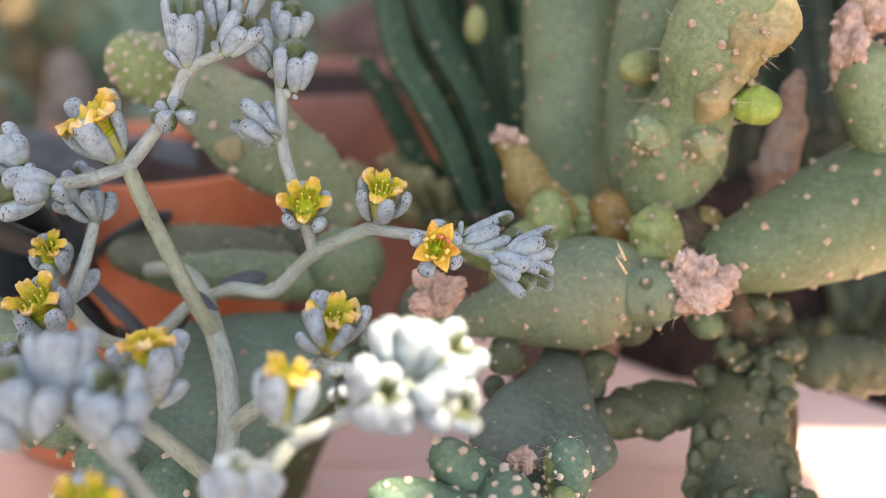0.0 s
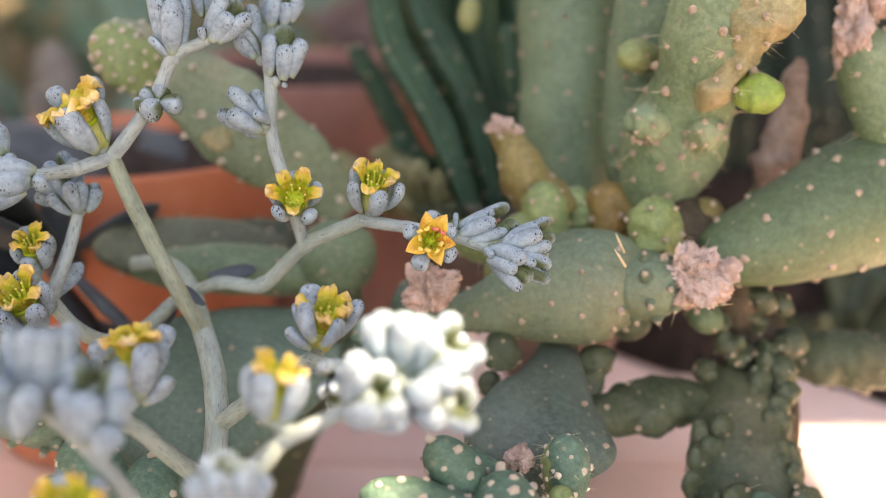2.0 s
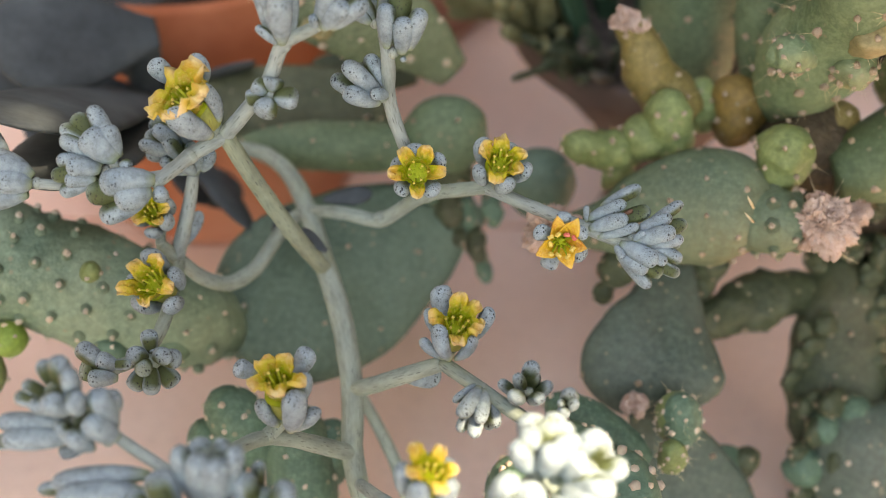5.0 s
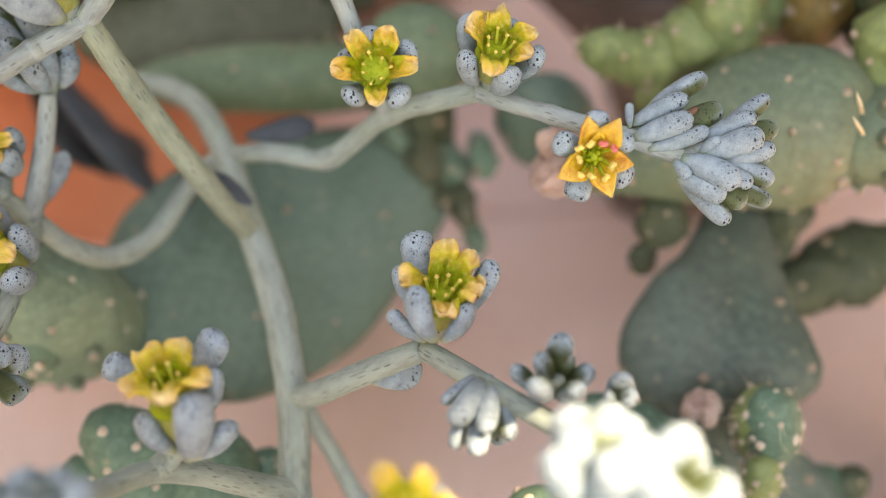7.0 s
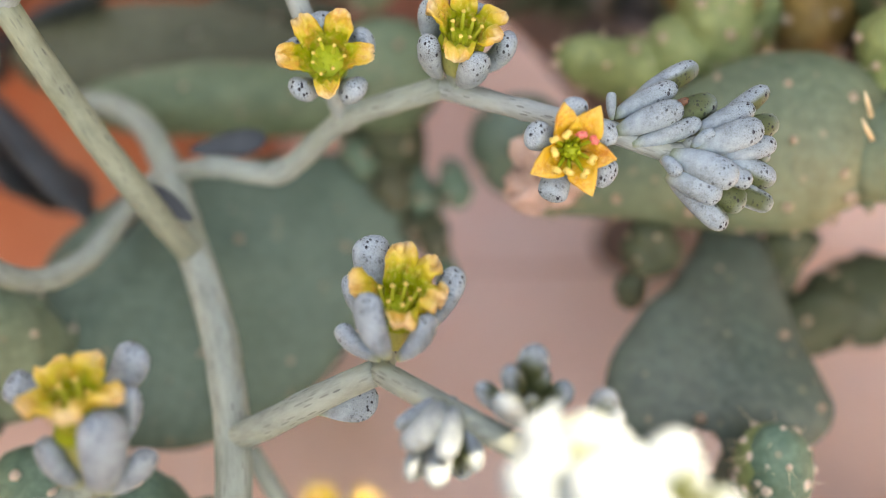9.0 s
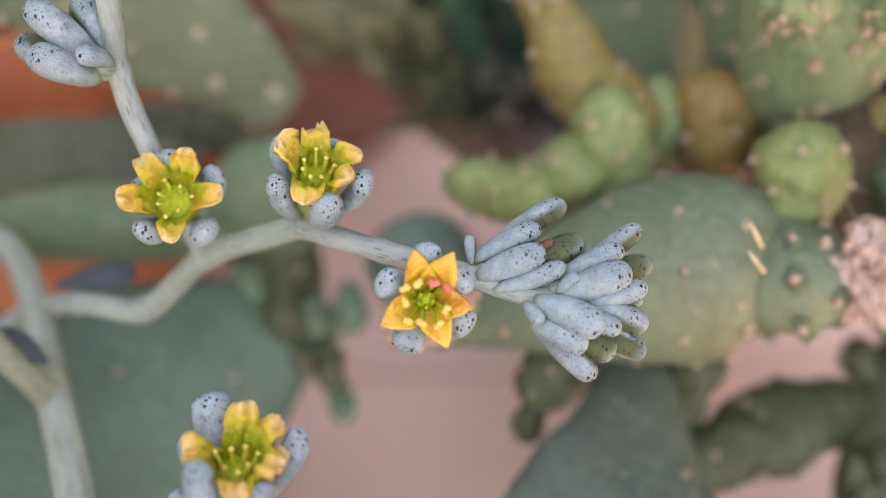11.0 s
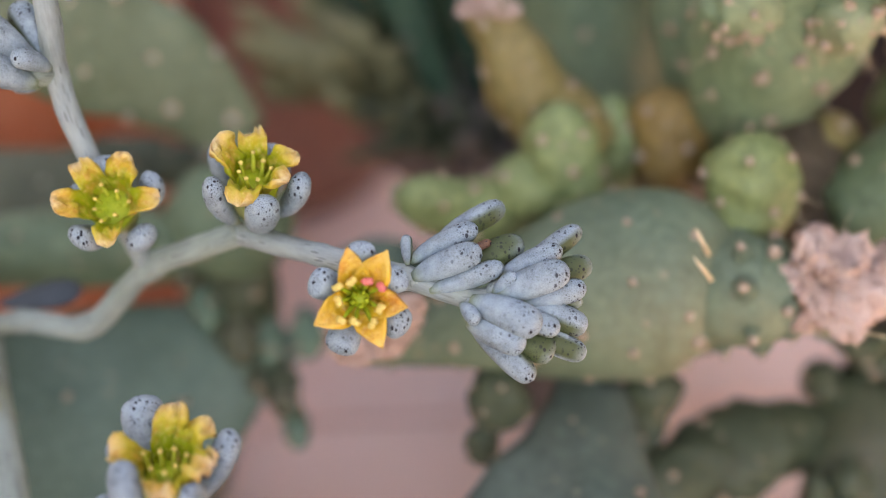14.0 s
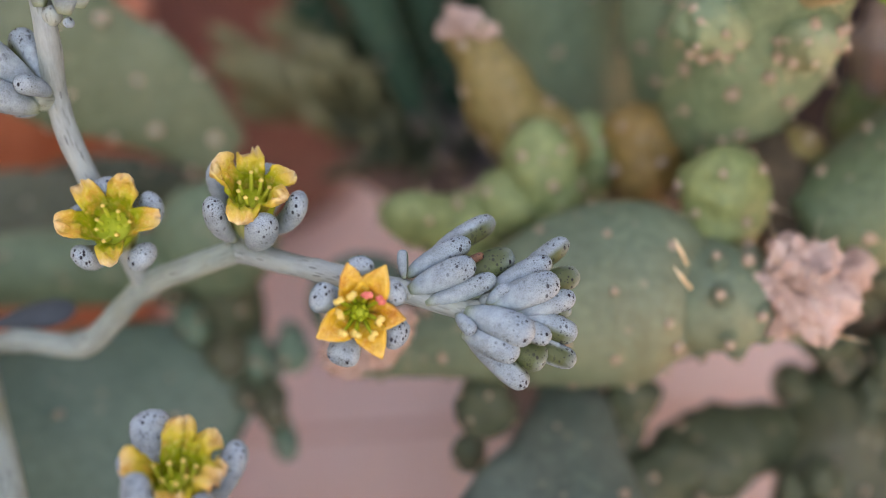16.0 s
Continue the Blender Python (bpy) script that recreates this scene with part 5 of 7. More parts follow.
bud_cluster(stalk, (-0.0219, 0.1661, 0.0824), (0.1059, -0.0036, 0.9944), 8, 0.0095, 0.0038, 0.5, 52)

# --- tall cactus with knobbly arms ---
cactus = thing("cactus", (0.0855, 0.2284, 0), "grey-green jointed cactus with tan areoles and dried flowers", "cactus")
cactus_stem(cactus, "trunk", [(0.0855, 0.2284, 0, 0.012), (0.0862, 0.2545, 0.0351, 0.009), (0.0869, 0.2805, 0.0703, 0.008), (0.0796, 0.2776, 0.0816, 0.0092), (0.0717, 0.2761, 0.0906, 0.0096), (0.0643, 0.2757, 0.0963, 0.0095), (0.0588, 0.2768, 0.1001, 0.0068)], OLD_STEM, seed=60, lump=0.35, label="brown corky old stem")
cactus_stem(cactus, "column", [(0.0448, 0.3100, 0.0780, 0.0090), (0.0445, 0.3120, 0.0900, 0.0110), (0.0442, 0.3154, 0.1055, 0.0129), (0.0439, 0.3214, 0.1261, 0.0135), (0.0435, 0.3278, 0.1482, 0.0135), (0.0424, 0.3347, 0.1717, 0.0132), (0.0412, 0.3419, 0.1967, 0.0123), (0.0407, 0.3449, 0.207, 0.0046)], CACTUS, seed=61, spacing=0.011, size=0.0009)
cactus_stem(cactus, "column", [(0.0605, 0.2860, 0.0900, 0.0055), (0.0583, 0.2919, 0.1035, 0.0066), (0.0572, 0.2931, 0.1149, 0.0080), (0.0592, 0.2966, 0.1342, 0.0099), (0.0628, 0.2993, 0.1507, 0.0105), (0.0662, 0.3035, 0.1722, 0.0104), (0.0694, 0.3089, 0.1909, 0.0083), (0.0707, 0.3104, 0.1963, 0.0021)], CACTUS, seed=62, spacing=0.01, size=0.001)
cactus_stem(cactus, "column", [(0.0615, 0.2798, 0.098, 0.0055), (0.061, 0.2798, 0.1051, 0.0088), (0.0627, 0.2774, 0.1147, 0.0113), (0.0651, 0.2731, 0.125, 0.0105), (0.0658, 0.2675, 0.1343, 0.0094), (0.0678, 0.2639, 0.1436, 0.0105), (0.0716, 0.2636, 0.1535, 0.0106), (0.0752, 0.2647, 0.1642, 0.0103), (0.0775, 0.2656, 0.1748, 0.0073), (0.0787, 0.267, 0.1795, 0.0018)], CACTUS_TAN, seed=63, spacing=0.008, size=0.0011, spines=2, lump=0.16)
cactus_stem(cactus, "withered_skin", [(0.0655, 0.2620, 0.1272, 0.0012), (0.0678, 0.2604, 0.1318, 0.0036), (0.0703, 0.2588, 0.1375, 0.0050), (0.0724, 0.2577, 0.1436, 0.0058), (0.0750, 0.2578, 0.1497, 0.0060), (0.0776, 0.2592, 0.1560, 0.0050), (0.0790, 0.2610, 0.1615, 0.0014)], WITHERED, seed=58, spacing=0.006, size=0.001, lump=0.75, spines=3)
cactus_stem(cactus, "lobe", [(0.0613, 0.2720, 0.1208, 0.0034), (0.0567, 0.2680, 0.1224, 0.0042), (0.0532, 0.2660, 0.1230, 0.0040), (0.0510, 0.2655, 0.1230, 0.0023), (0.0503, 0.2650, 0.1231, 0.0005)], CACTUS_TAN, seed=64, spacing=0.003, size=0.0007, spines=2, lump=0.3)
cactus_stem(cactus, "lobe", [(0.0650, 0.2680, 0.1203, 0.0034), (0.0673, 0.2640, 0.1217, 0.0040), (0.0693, 0.2620, 0.1224, 0.0034), (0.0704, 0.2610, 0.1226, 0.0018), (0.0710, 0.2605, 0.1227, 0.0005)], CACTUS_TAN, seed=65, spacing=0.003, size=0.0008, spines=4, lump=0.3)
cactus_stem(cactus, "bud_knob", [(0.0595, 0.2867, 0.1358, 0.0019), (0.0568, 0.2826, 0.136, 0.0035), (0.0538, 0.2785, 0.1364, 0.004), (0.0511, 0.2765, 0.1365, 0.0029), (0.0497, 0.2755, 0.1366, 0.0007)], CACTUS_LIME, seed=66, spacing=0.005, size=0.0006)
cactus_stem(cactus, "fruit", ball_nodes((0.0720, 0.2590, 0.1310), (0.0821, 0.2562, 0.1318), 0.0042), FRUIT, seed=67, spacing=0.0045, size=0.0004, lump=0.25, label="bright green fruit")
cactus_stem(cactus, "arm", [(0.0700, 0.2650, 0.0922, 0.0056), (0.0760, 0.2661, 0.0942, 0.0085), (0.0858, 0.2682, 0.0968, 0.0114), (0.0966, 0.2707, 0.1005, 0.0138), (0.1088, 0.2735, 0.1050, 0.0155), (0.1227, 0.2767, 0.1115, 0.0160), (0.1369, 0.2801, 0.1200, 0.0125), (0.1440, 0.2812, 0.1245, 0.0027)], CACTUS_ARM, seed=68, spacing=0.0105, size=0.0012)
cactus_stem(cactus, "arm", [(0.1171, 0.2720, 0.1140, 0.0050), (0.1105, 0.2720, 0.1246, 0.0076), (0.1062, 0.2730, 0.1346, 0.0078), (0.1036, 0.2735, 0.1408, 0.0060), (0.1025, 0.2740, 0.1444, 0.0022)], CACTUS_TAN, seed=69, spacing=0.008, size=0.0010, spines=2)
dry_flower(cactus, (0.1003, 0.2715, 0.1436), 0.0062, 70, (0.8, 0.8, 1.3))
dry_flower(cactus, (0.1040, 0.2730, 0.1500), 0.0062, 71, (1.1, 0.8, 1.0))
cactus_stem(cactus, "dry_stub", [(0.0935, 0.2960, 0.1010, 0.0046), (0.0935, 0.2960, 0.1085, 0.0050), (0.0945, 0.2955, 0.1160, 0.0045), (0.0955, 0.2950, 0.1240, 0.0036), (0.0960, 0.2950, 0.1300, 0.0027), (0.0965, 0.2950, 0.1345, 0.0010)], DRY_DIM, seed=72, spacing=0, lump=0.6)
cactus_stem(cactus, "stub_base", ball_nodes((0.0920, 0.2970, 0.0880), (0.0936, 0.2962, 0.1035), 0.0060), CACTUS_LIME, seed=59, spacing=0.006, size=0.0007, lump=0.2)
cactus_stem(cactus, "finger", [(0.0375, 0.2805, 0.0965, 0.0064), (0.0322, 0.2825, 0.1036, 0.0063), (0.0286, 0.2840, 0.1099, 0.0054), (0.0261, 0.2855, 0.1142, 0.0044), (0.0247, 0.2860, 0.1172, 0.0038), (0.0242, 0.2865, 0.1185, 0.0028)], CACTUS_YELLOW, seed=73, spacing=0.008, size=0.0008, lump=0.25)
dry_flower(cactus, (0.0242, 0.2856, 0.1184), 0.0041, 74, (1.05, 1, 0.6))
cactus_stem(cactus, "knob", ball_nodes((0.0358, 0.2729, 0.0904), (0.0332, 0.2745, 0.1077), 0.0056), CACTUS_LIME, seed=75, spacing=0.0062, size=0.0008, lump=0.3, spines=1)
cactus_stem(cactus, "knob", ball_nodes((0.0311, 0.273, 0.0905), (0.0275, 0.275, 0.0999), 0.0058), CACTUS_LIME, seed=76, spacing=0.0062, size=0.0008, lump=0.3, spines=1)
cactus_stem(cactus, "knob", ball_nodes((0.0512, 0.2792, 0.09), (0.0494, 0.2820, 0.1062), 0.0066), KNOB_AMBER, seed=77, spacing=0.0062, size=0.0008, lump=0.3, spines=1)
cactus_stem(cactus, "knob", ball_nodes((0.0440, 0.2815, 0.0915), (0.0424, 0.2840, 0.1045), 0.0042), CACTUS_LIME, seed=78, spacing=0.0062, size=0.0008, lump=0.3, spines=1)
cactus_stem(cactus, "knob", ball_nodes((0.0570, 0.2630, 0.0920), (0.0580, 0.2610, 0.1078), 0.0064), CACTUS_LIME, seed=79, spacing=0.0062, size=0.0008, lump=0.3, spines=1)
cactus_stem(cactus, "knob", ball_nodes((0.0285, 0.2723, 0.0911), (0.0102, 0.2691, 0.0971), 0.0046), CACTUS_LIME, seed=80, spacing=0.0062, size=0.0008, lump=0.3, spines=1)
cactus_stem(cactus, "knob", ball_nodes((0.074, 0.2731, 0.094), (0.0704, 0.2764, 0.1039), 0.0043), CACTUS_YELLOW, seed=81, spacing=0.0062, size=0.0008, lump=0.3, spines=1)
cactus_stem(cactus, "knob", ball_nodes((0.0227, 0.2721, 0.0886), (0.0256, 0.2678, 0.0872), 0.0041), CACTUS_LIME, seed=82, spacing=0.0062, size=0.0008, lump=0.3, spines=1)
cactus_stem(cactus, "joint", [(0.0057, 0.2591, 0.0793, 0.0027), (0.0106, 0.2585, 0.0804, 0.0036), (0.0161, 0.2587, 0.0811, 0.0047), (0.0217, 0.2584, 0.0827, 0.0066), (0.0272, 0.2591, 0.0841, 0.0093), (0.0344, 0.2599, 0.0857, 0.0118), (0.0423, 0.2603, 0.0867, 0.013), (0.0489, 0.2583, 0.0875, 0.0116), (0.054, 0.2567, 0.0868, 0.0077), (0.0563, 0.2562, 0.0861, 0.0031)], CACTUS_JOINT, seed=83, spacing=0.0095, size=0.0008)
cactus_stem(cactus, "joint", [(0.0499, 0.2554, 0.0865, 0.0046), (0.0521, 0.254, 0.0882, 0.0067), (0.055, 0.2526, 0.0898, 0.0073), (0.0581, 0.2518, 0.0905, 0.0068), (0.0612, 0.2511, 0.0913, 0.0046), (0.0626, 0.2511, 0.0914, 0.0015)], CACTUS_JOINT, seed=84, spacing=0.0055, size=0.0010, spines=1, knob=0.0016)
dry_flower(cactus, (0.0642, 0.2485, 0.093), 0.0074, 85, (0.95, 0.8, 1.05))
dry_flower(cactus, (0.0714, 0.2502, 0.0943), 0.0036, 86, (1, 0.8, 1))
spine_tuft(cactus, (0.0485, 0.2466, 0.099), [(0.0461, 0.2448, 0.1039)], 0.0003)
spine_tuft(cactus, (0.0487, 0.2451, 0.0964), [(0.0458, 0.2431, 0.1009)], 0.0003)
spine_tuft(cactus, (0.0607, 0.2465, 0.0873), [(0.0696, 0.241, 0.0901), (0.0682, 0.254, 0.1007)], 0.0001)
spine_tuft(cactus, (0.0676, 0.2464, 0.0874), [(0.0705, 0.2389, 0.0906), (0.0613, 0.2563, 0.1005)], 0.0001)
dry_flower(cactus, (0.0074, 0.2494, 0.0895), 0.0062, 88, (1.0, 0.8, 0.9))

# --- hanging pads ---
pads = thing("pad_cactus", (0.0833, 0.2256, 0), "drooping grey-green pad cactus with knobbly edges", "cactus")
cactus_stem(pads, "pad", [(0.0394, 0.2701, 0.0709, 0.0033), (0.0380, 0.2645, 0.0709, 0.0044), (0.0369, 0.2591, 0.0712, 0.0049), (0.0364, 0.2552, 0.0701, 0.0059), (0.0350, 0.2485, 0.0676, 0.0085), (0.0332, 0.2429, 0.0649, 0.0124), (0.0317, 0.2369, 0.0617, 0.0157), (0.0312, 0.2321, 0.0583, 0.0151), (0.0311, 0.2292, 0.0553, 0.0104), (0.0312, 0.2275, 0.0537, 0.0042), (0.0312, 0.2271, 0.0532, 0.0008)], PAD_SHADED, seed=90, spacing=0.013, size=0.0008, thin=(0.0236, -0.7113, 0.7025), squash=0.3, lump=0.1)
cactus_stem(pads, "pad", pad_nodes((0.0303, 0.232, 0.0524), (0.0501, 0.2105, 0.0171), 0.0139), PAD_SHADED, seed=91, spacing=0.013, size=0.0008, thin=(0.0236, -0.7113, 0.7025), squash=0.3, lump=0.1)
cactus_stem(pads, "pad", ball_nodes((0.041, 0.2492, 0.0609), (0.0763, 0.2653, 0.0575), 0.0062), PAD_DEEP_SHADE, seed=92, spacing=0.011, size=0.0008, thin=(0.0236, -0.7113, 0.7025), squash=0.7, lump=0.4)
cactus_stem(pads, "trunk", [(0.0804, 0.2704, 0.0625, 0.0065), (0.08, 0.263, 0.0579, 0.0101), (0.0793, 0.2505, 0.0467, 0.0115), (0.0809, 0.24, 0.0332, 0.0127), (0.0839, 0.2295, 0.0168, 0.015), (0.0896, 0.2209, -0.0092, 0.0156), (0.0947, 0.2158, -0.0359, 0.0156)], PAD_DEEP_SHADE, seed=93, spacing=0.0085, size=0.0007, thin=(0.0236, -0.7113, 0.7025), squash=0.6, lump=0.4)
cactus_stem(pads, "knob", ball_nodes((0.0706, 0.2502, 0.0467), (0.0662, 0.246, 0.0541), 0.0031), PAD_DEEP_SHADE, seed=100, spacing=0.005, size=0.0007, thin=(0.0236, -0.7113, 0.7025), squash=0.75, spines=1, lump=0.42)
cactus_stem(pads, "knob", ball_nodes((0.0715, 0.2424, 0.0388), (0.0678, 0.2375, 0.0454), 0.0027), PAD_DEEP_SHADE, seed=101, spacing=0.005, size=0.0007, thin=(0.0236, -0.7113, 0.7025), squash=0.75, spines=1, lump=0.42)
cactus_stem(pads, "knob", ball_nodes((0.0739, 0.2363, 0.0354), (0.0698, 0.2325, 0.0431), 0.0038), PAD_DEEP_SHADE, seed=102, spacing=0.005, size=0.0007, thin=(0.0236, -0.7113, 0.7025), squash=0.75, spines=1, lump=0.42)
cactus_stem(pads, "knob", ball_nodes((0.0719, 0.2319, 0.031), (0.065, 0.2289, 0.0396), 0.0031), PAD_DEEP_SHADE, seed=103, spacing=0.005, size=0.0007, thin=(0.0236, -0.7113, 0.7025), squash=0.75, spines=1, lump=0.42)
cactus_stem(pads, "knob", ball_nodes((0.0899, 0.26, 0.0532), (0.0863, 0.2561, 0.0607), 0.0034), PAD_DEEP_SHADE, seed=104, spacing=0.005, size=0.0007, thin=(0.0236, -0.7113, 0.7025), squash=0.75, spines=1, lump=0.42)
cactus_stem(pads, "knob", ball_nodes((0.0923, 0.2522, 0.0452), (0.0883, 0.2497, 0.0542), 0.0029), PAD_DEEP_SHADE, seed=105, spacing=0.005, size=0.0007, thin=(0.0236, -0.7113, 0.7025), squash=0.75, spines=1, lump=0.42)
cactus_stem(pads, "knob", ball_nodes((0.072, 0.2257, 0.0219), (0.0668, 0.2238, 0.0315), 0.0034), PAD_DEEP_SHADE, seed=106, spacing=0.005, size=0.0007, thin=(0.0236, -0.7113, 0.7025), squash=0.75, spines=1, lump=0.42)
cactus_stem(pads, "knob", ball_nodes((0.0773, 0.2391, 0.0409), (0.0724, 0.2363, 0.0496), 0.0040), PAD_DEEP_SHADE, seed=107, spacing=0.005, size=0.0007, thin=(0.0236, -0.7113, 0.7025), squash=0.75, spines=1, lump=0.42)
cactus_stem(pads, "knob", ball_nodes((0.0803, 0.2304, 0.0321), (0.0742, 0.2272, 0.0404), 0.0044), PAD_DEEP_SHADE, seed=109, spacing=0.005, size=0.0007, thin=(0.0236, -0.7113, 0.7025), squash=0.75, spines=1, lump=0.42)
cactus_stem(pads, "knob", ball_nodes((0.0892, 0.2338, 0.0324), (0.0848, 0.2326, 0.0427), 0.0042), PAD_DEEP_SHADE, seed=110, spacing=0.005, size=0.0007, thin=(0.0236, -0.7113, 0.7025), squash=0.75, spines=1, lump=0.42)
cactus_stem(pads, "knob", ball_nodes((0.0768, 0.2543, 0.0507), (0.0728, 0.252, 0.0598), 0.0034), PAD_DEEP_SHADE, seed=111, spacing=0.005, size=0.0007, thin=(0.0236, -0.7113, 0.7025), squash=0.75, spines=1, lump=0.42)
cactus_stem(pads, "knob", ball_nodes((0.0939, 0.2421, 0.0377), (0.0887, 0.2404, 0.0476), 0.0038), PAD_DEEP_SHADE, seed=112, spacing=0.005, size=0.0007, thin=(0.0236, -0.7113, 0.7025), squash=0.75, spines=1, lump=0.42)
cactus_stem(pads, "knob", ball_nodes((0.0932, 0.2277, 0.0246), (0.0856, 0.2247, 0.0332), 0.0045), PAD_DEEP_SHADE, seed=113, spacing=0.005, size=0.0007, thin=(0.0236, -0.7113, 0.7025), squash=0.75, spines=1, lump=0.42)
cactus_stem(pads, "knob", ball_nodes((0.0691, 0.2495, 0.0432), (0.0662, 0.2446, 0.0497), 0.0025), PAD_DEEP_SHADE, seed=115, spacing=0.005, size=0.0007, thin=(0.0236, -0.7113, 0.7025), squash=0.75, spines=1, lump=0.42)
cactus_stem(pads, "knob", ball_nodes((0.0933, 0.2656, 0.0616), (0.0868, 0.2611, 0.0686), 0.0040), PAD_DEEP_SHADE, seed=116, spacing=0.005, size=0.0007, thin=(0.0236, -0.7113, 0.7025), squash=0.75, spines=1, lump=0.42)
cactus_stem(pads, "knob", ball_nodes((0.0736, 0.2211, 0.02), (0.0735, 0.2208, 0.0269), 0.0017), PAD_DEEP_SHADE, seed=300, spacing=0, size=0.0008, thin=(0.0236, -0.7113, 0.7025), squash=0.7, lump=0.45)
cactus_stem(pads, "knob", ball_nodes((0.0837, 0.2584, 0.0574), (0.0824, 0.2579, 0.0641), 0.0017), PAD_DEEP_SHADE, seed=301, spacing=0, size=0.0008, thin=(0.0236, -0.7113, 0.7025), squash=0.7, lump=0.45)
cactus_stem(pads, "knob", ball_nodes((0.0744, 0.2209, 0.0197), (0.0741, 0.2215, 0.0276), 0.0017), PAD_DEEP_SHADE, seed=303, spacing=0, size=0.0008, thin=(0.0236, -0.7113, 0.7025), squash=0.7, lump=0.45)
cactus_stem(pads, "knob", ball_nodes((0.0743, 0.2536, 0.0529), (0.0721, 0.2529, 0.0594), 0.0029), PAD_DEEP_SHADE, seed=305, spacing=0, size=0.0008, thin=(0.0236, -0.7113, 0.7025), squash=0.7, lump=0.45)
cactus_stem(pads, "knob", ball_nodes((0.09, 0.2602, 0.0591), (0.0887, 0.2603, 0.0663), 0.0017), PAD_DEEP_SHADE, seed=306, spacing=0, size=0.0008, thin=(0.0236, -0.7113, 0.7025), squash=0.7, lump=0.45)
cactus_stem(pads, "knob", ball_nodes((0.0731, 0.2416, 0.0407), (0.0709, 0.2406, 0.047), 0.0026), PAD_DEEP_SHADE, seed=307, spacing=0, size=0.0008, thin=(0.0236, -0.7113, 0.7025), squash=0.7, lump=0.45)
cactus_stem(pads, "knob", ball_nodes((0.0717, 0.2503, 0.0497), (0.0697, 0.249, 0.0555), 0.0026), PAD_DEEP_SHADE, seed=308, spacing=0, size=0.0008, thin=(0.0236, -0.7113, 0.7025), squash=0.7, lump=0.45)
cactus_stem(pads, "knob", ball_nodes((0.0851, 0.2628, 0.0618), (0.0828, 0.2618, 0.068), 0.0020), PAD_DEEP_SHADE, seed=309, spacing=0, size=0.0008, thin=(0.0236, -0.7113, 0.7025), squash=0.7, lump=0.45)
cactus_stem(pads, "knob", ball_nodes((0.0904, 0.2447, 0.0433), (0.0879, 0.245, 0.0509), 0.0017), PAD_DEEP_SHADE, seed=310, spacing=0, size=0.0008, thin=(0.0236, -0.7113, 0.7025), squash=0.7, lump=0.45)
cactus_stem(pads, "knob", ball_nodes((0.0868, 0.2557, 0.0546), (0.0845, 0.2542, 0.0603), 0.0029), PAD_DEEP_SHADE, seed=311, spacing=0, size=0.0008, thin=(0.0236, -0.7113, 0.7025), squash=0.7, lump=0.45)
cactus_stem(pads, "knob", ball_nodes((0.0666, 0.244, 0.0435), (0.0655, 0.2435, 0.0501), 0.0021), PAD_DEEP_SHADE, seed=313, spacing=0, size=0.0008, thin=(0.0236, -0.7113, 0.7025), squash=0.7, lump=0.45)
cactus_stem(pads, "knob", ball_nodes((0.0913, 0.2601, 0.0589), (0.0892, 0.2587, 0.0646), 0.0030), PAD_DEEP_SHADE, seed=314, spacing=0, size=0.0008, thin=(0.0236, -0.7113, 0.7025), squash=0.7, lump=0.45)
cactus_stem(pads, "knob", ball_nodes((0.09, 0.2353, 0.0338), (0.0877, 0.2354, 0.0411), 0.0021), PAD_DEEP_SHADE, seed=316, spacing=0, size=0.0008, thin=(0.0236, -0.7113, 0.7025), squash=0.7, lump=0.45)
cactus_stem(pads, "knob", ball_nodes((0.0711, 0.2298, 0.0289), (0.0692, 0.2291, 0.0354), 0.0024), PAD_DEEP_SHADE, seed=318, spacing=0, size=0.0008, thin=(0.0236, -0.7113, 0.7025), squash=0.7, lump=0.45)
cactus_stem(pads, "knob", ball_nodes((0.0924, 0.2222, 0.0205), (0.0909, 0.2214, 0.0269), 0.0028), PAD_DEEP_SHADE, seed=320, spacing=0, size=0.0008, thin=(0.0236, -0.7113, 0.7025), squash=0.7, lump=0.45)
cactus_stem(pads, "knob", ball_nodes((0.0856, 0.2614, 0.0604), (0.0836, 0.2609, 0.0671), 0.0030), PAD_DEEP_SHADE, seed=321, spacing=0, size=0.0008, thin=(0.0236, -0.7113, 0.7025), squash=0.7, lump=0.45)
cactus_stem(pads, "knob", ball_nodes((0.0888, 0.2569, 0.0558), (0.0861, 0.2567, 0.0627), 0.0030), PAD_DEEP_SHADE, seed=323, spacing=0, size=0.0008, thin=(0.0236, -0.7113, 0.7025), squash=0.7, lump=0.45)
cactus_stem(pads, "knob", ball_nodes((0.0735, 0.2246, 0.0235), (0.0736, 0.2244, 0.0305), 0.0024), PAD_DEEP_SHADE, seed=324, spacing=0, size=0.0008, thin=(0.0236, -0.7113, 0.7025), squash=0.7, lump=0.45)
cactus_stem(pads, "knob", ball_nodes((0.0875, 0.2479, 0.0467), (0.0859, 0.2469, 0.0528), 0.0029), PAD_DEEP_SHADE, seed=325, spacing=0, size=0.0008, thin=(0.0236, -0.7113, 0.7025), squash=0.7, lump=0.45)
cactus_stem(pads, "knob", ball_nodes((0.0732, 0.2218, 0.0208), (0.0718, 0.2222, 0.0283), 0.0024), PAD_DEEP_SHADE, seed=326, spacing=0, size=0.0008, thin=(0.0236, -0.7113, 0.7025), squash=0.7, lump=0.45)
cactus_stem(pads, "knob", ball_nodes((0.0698, 0.251, 0.0504), (0.0685, 0.2513, 0.0579), 0.0021), PAD_DEEP_SHADE, seed=327, spacing=0, size=0.0008, thin=(0.0236, -0.7113, 0.7025), squash=0.7, lump=0.45)
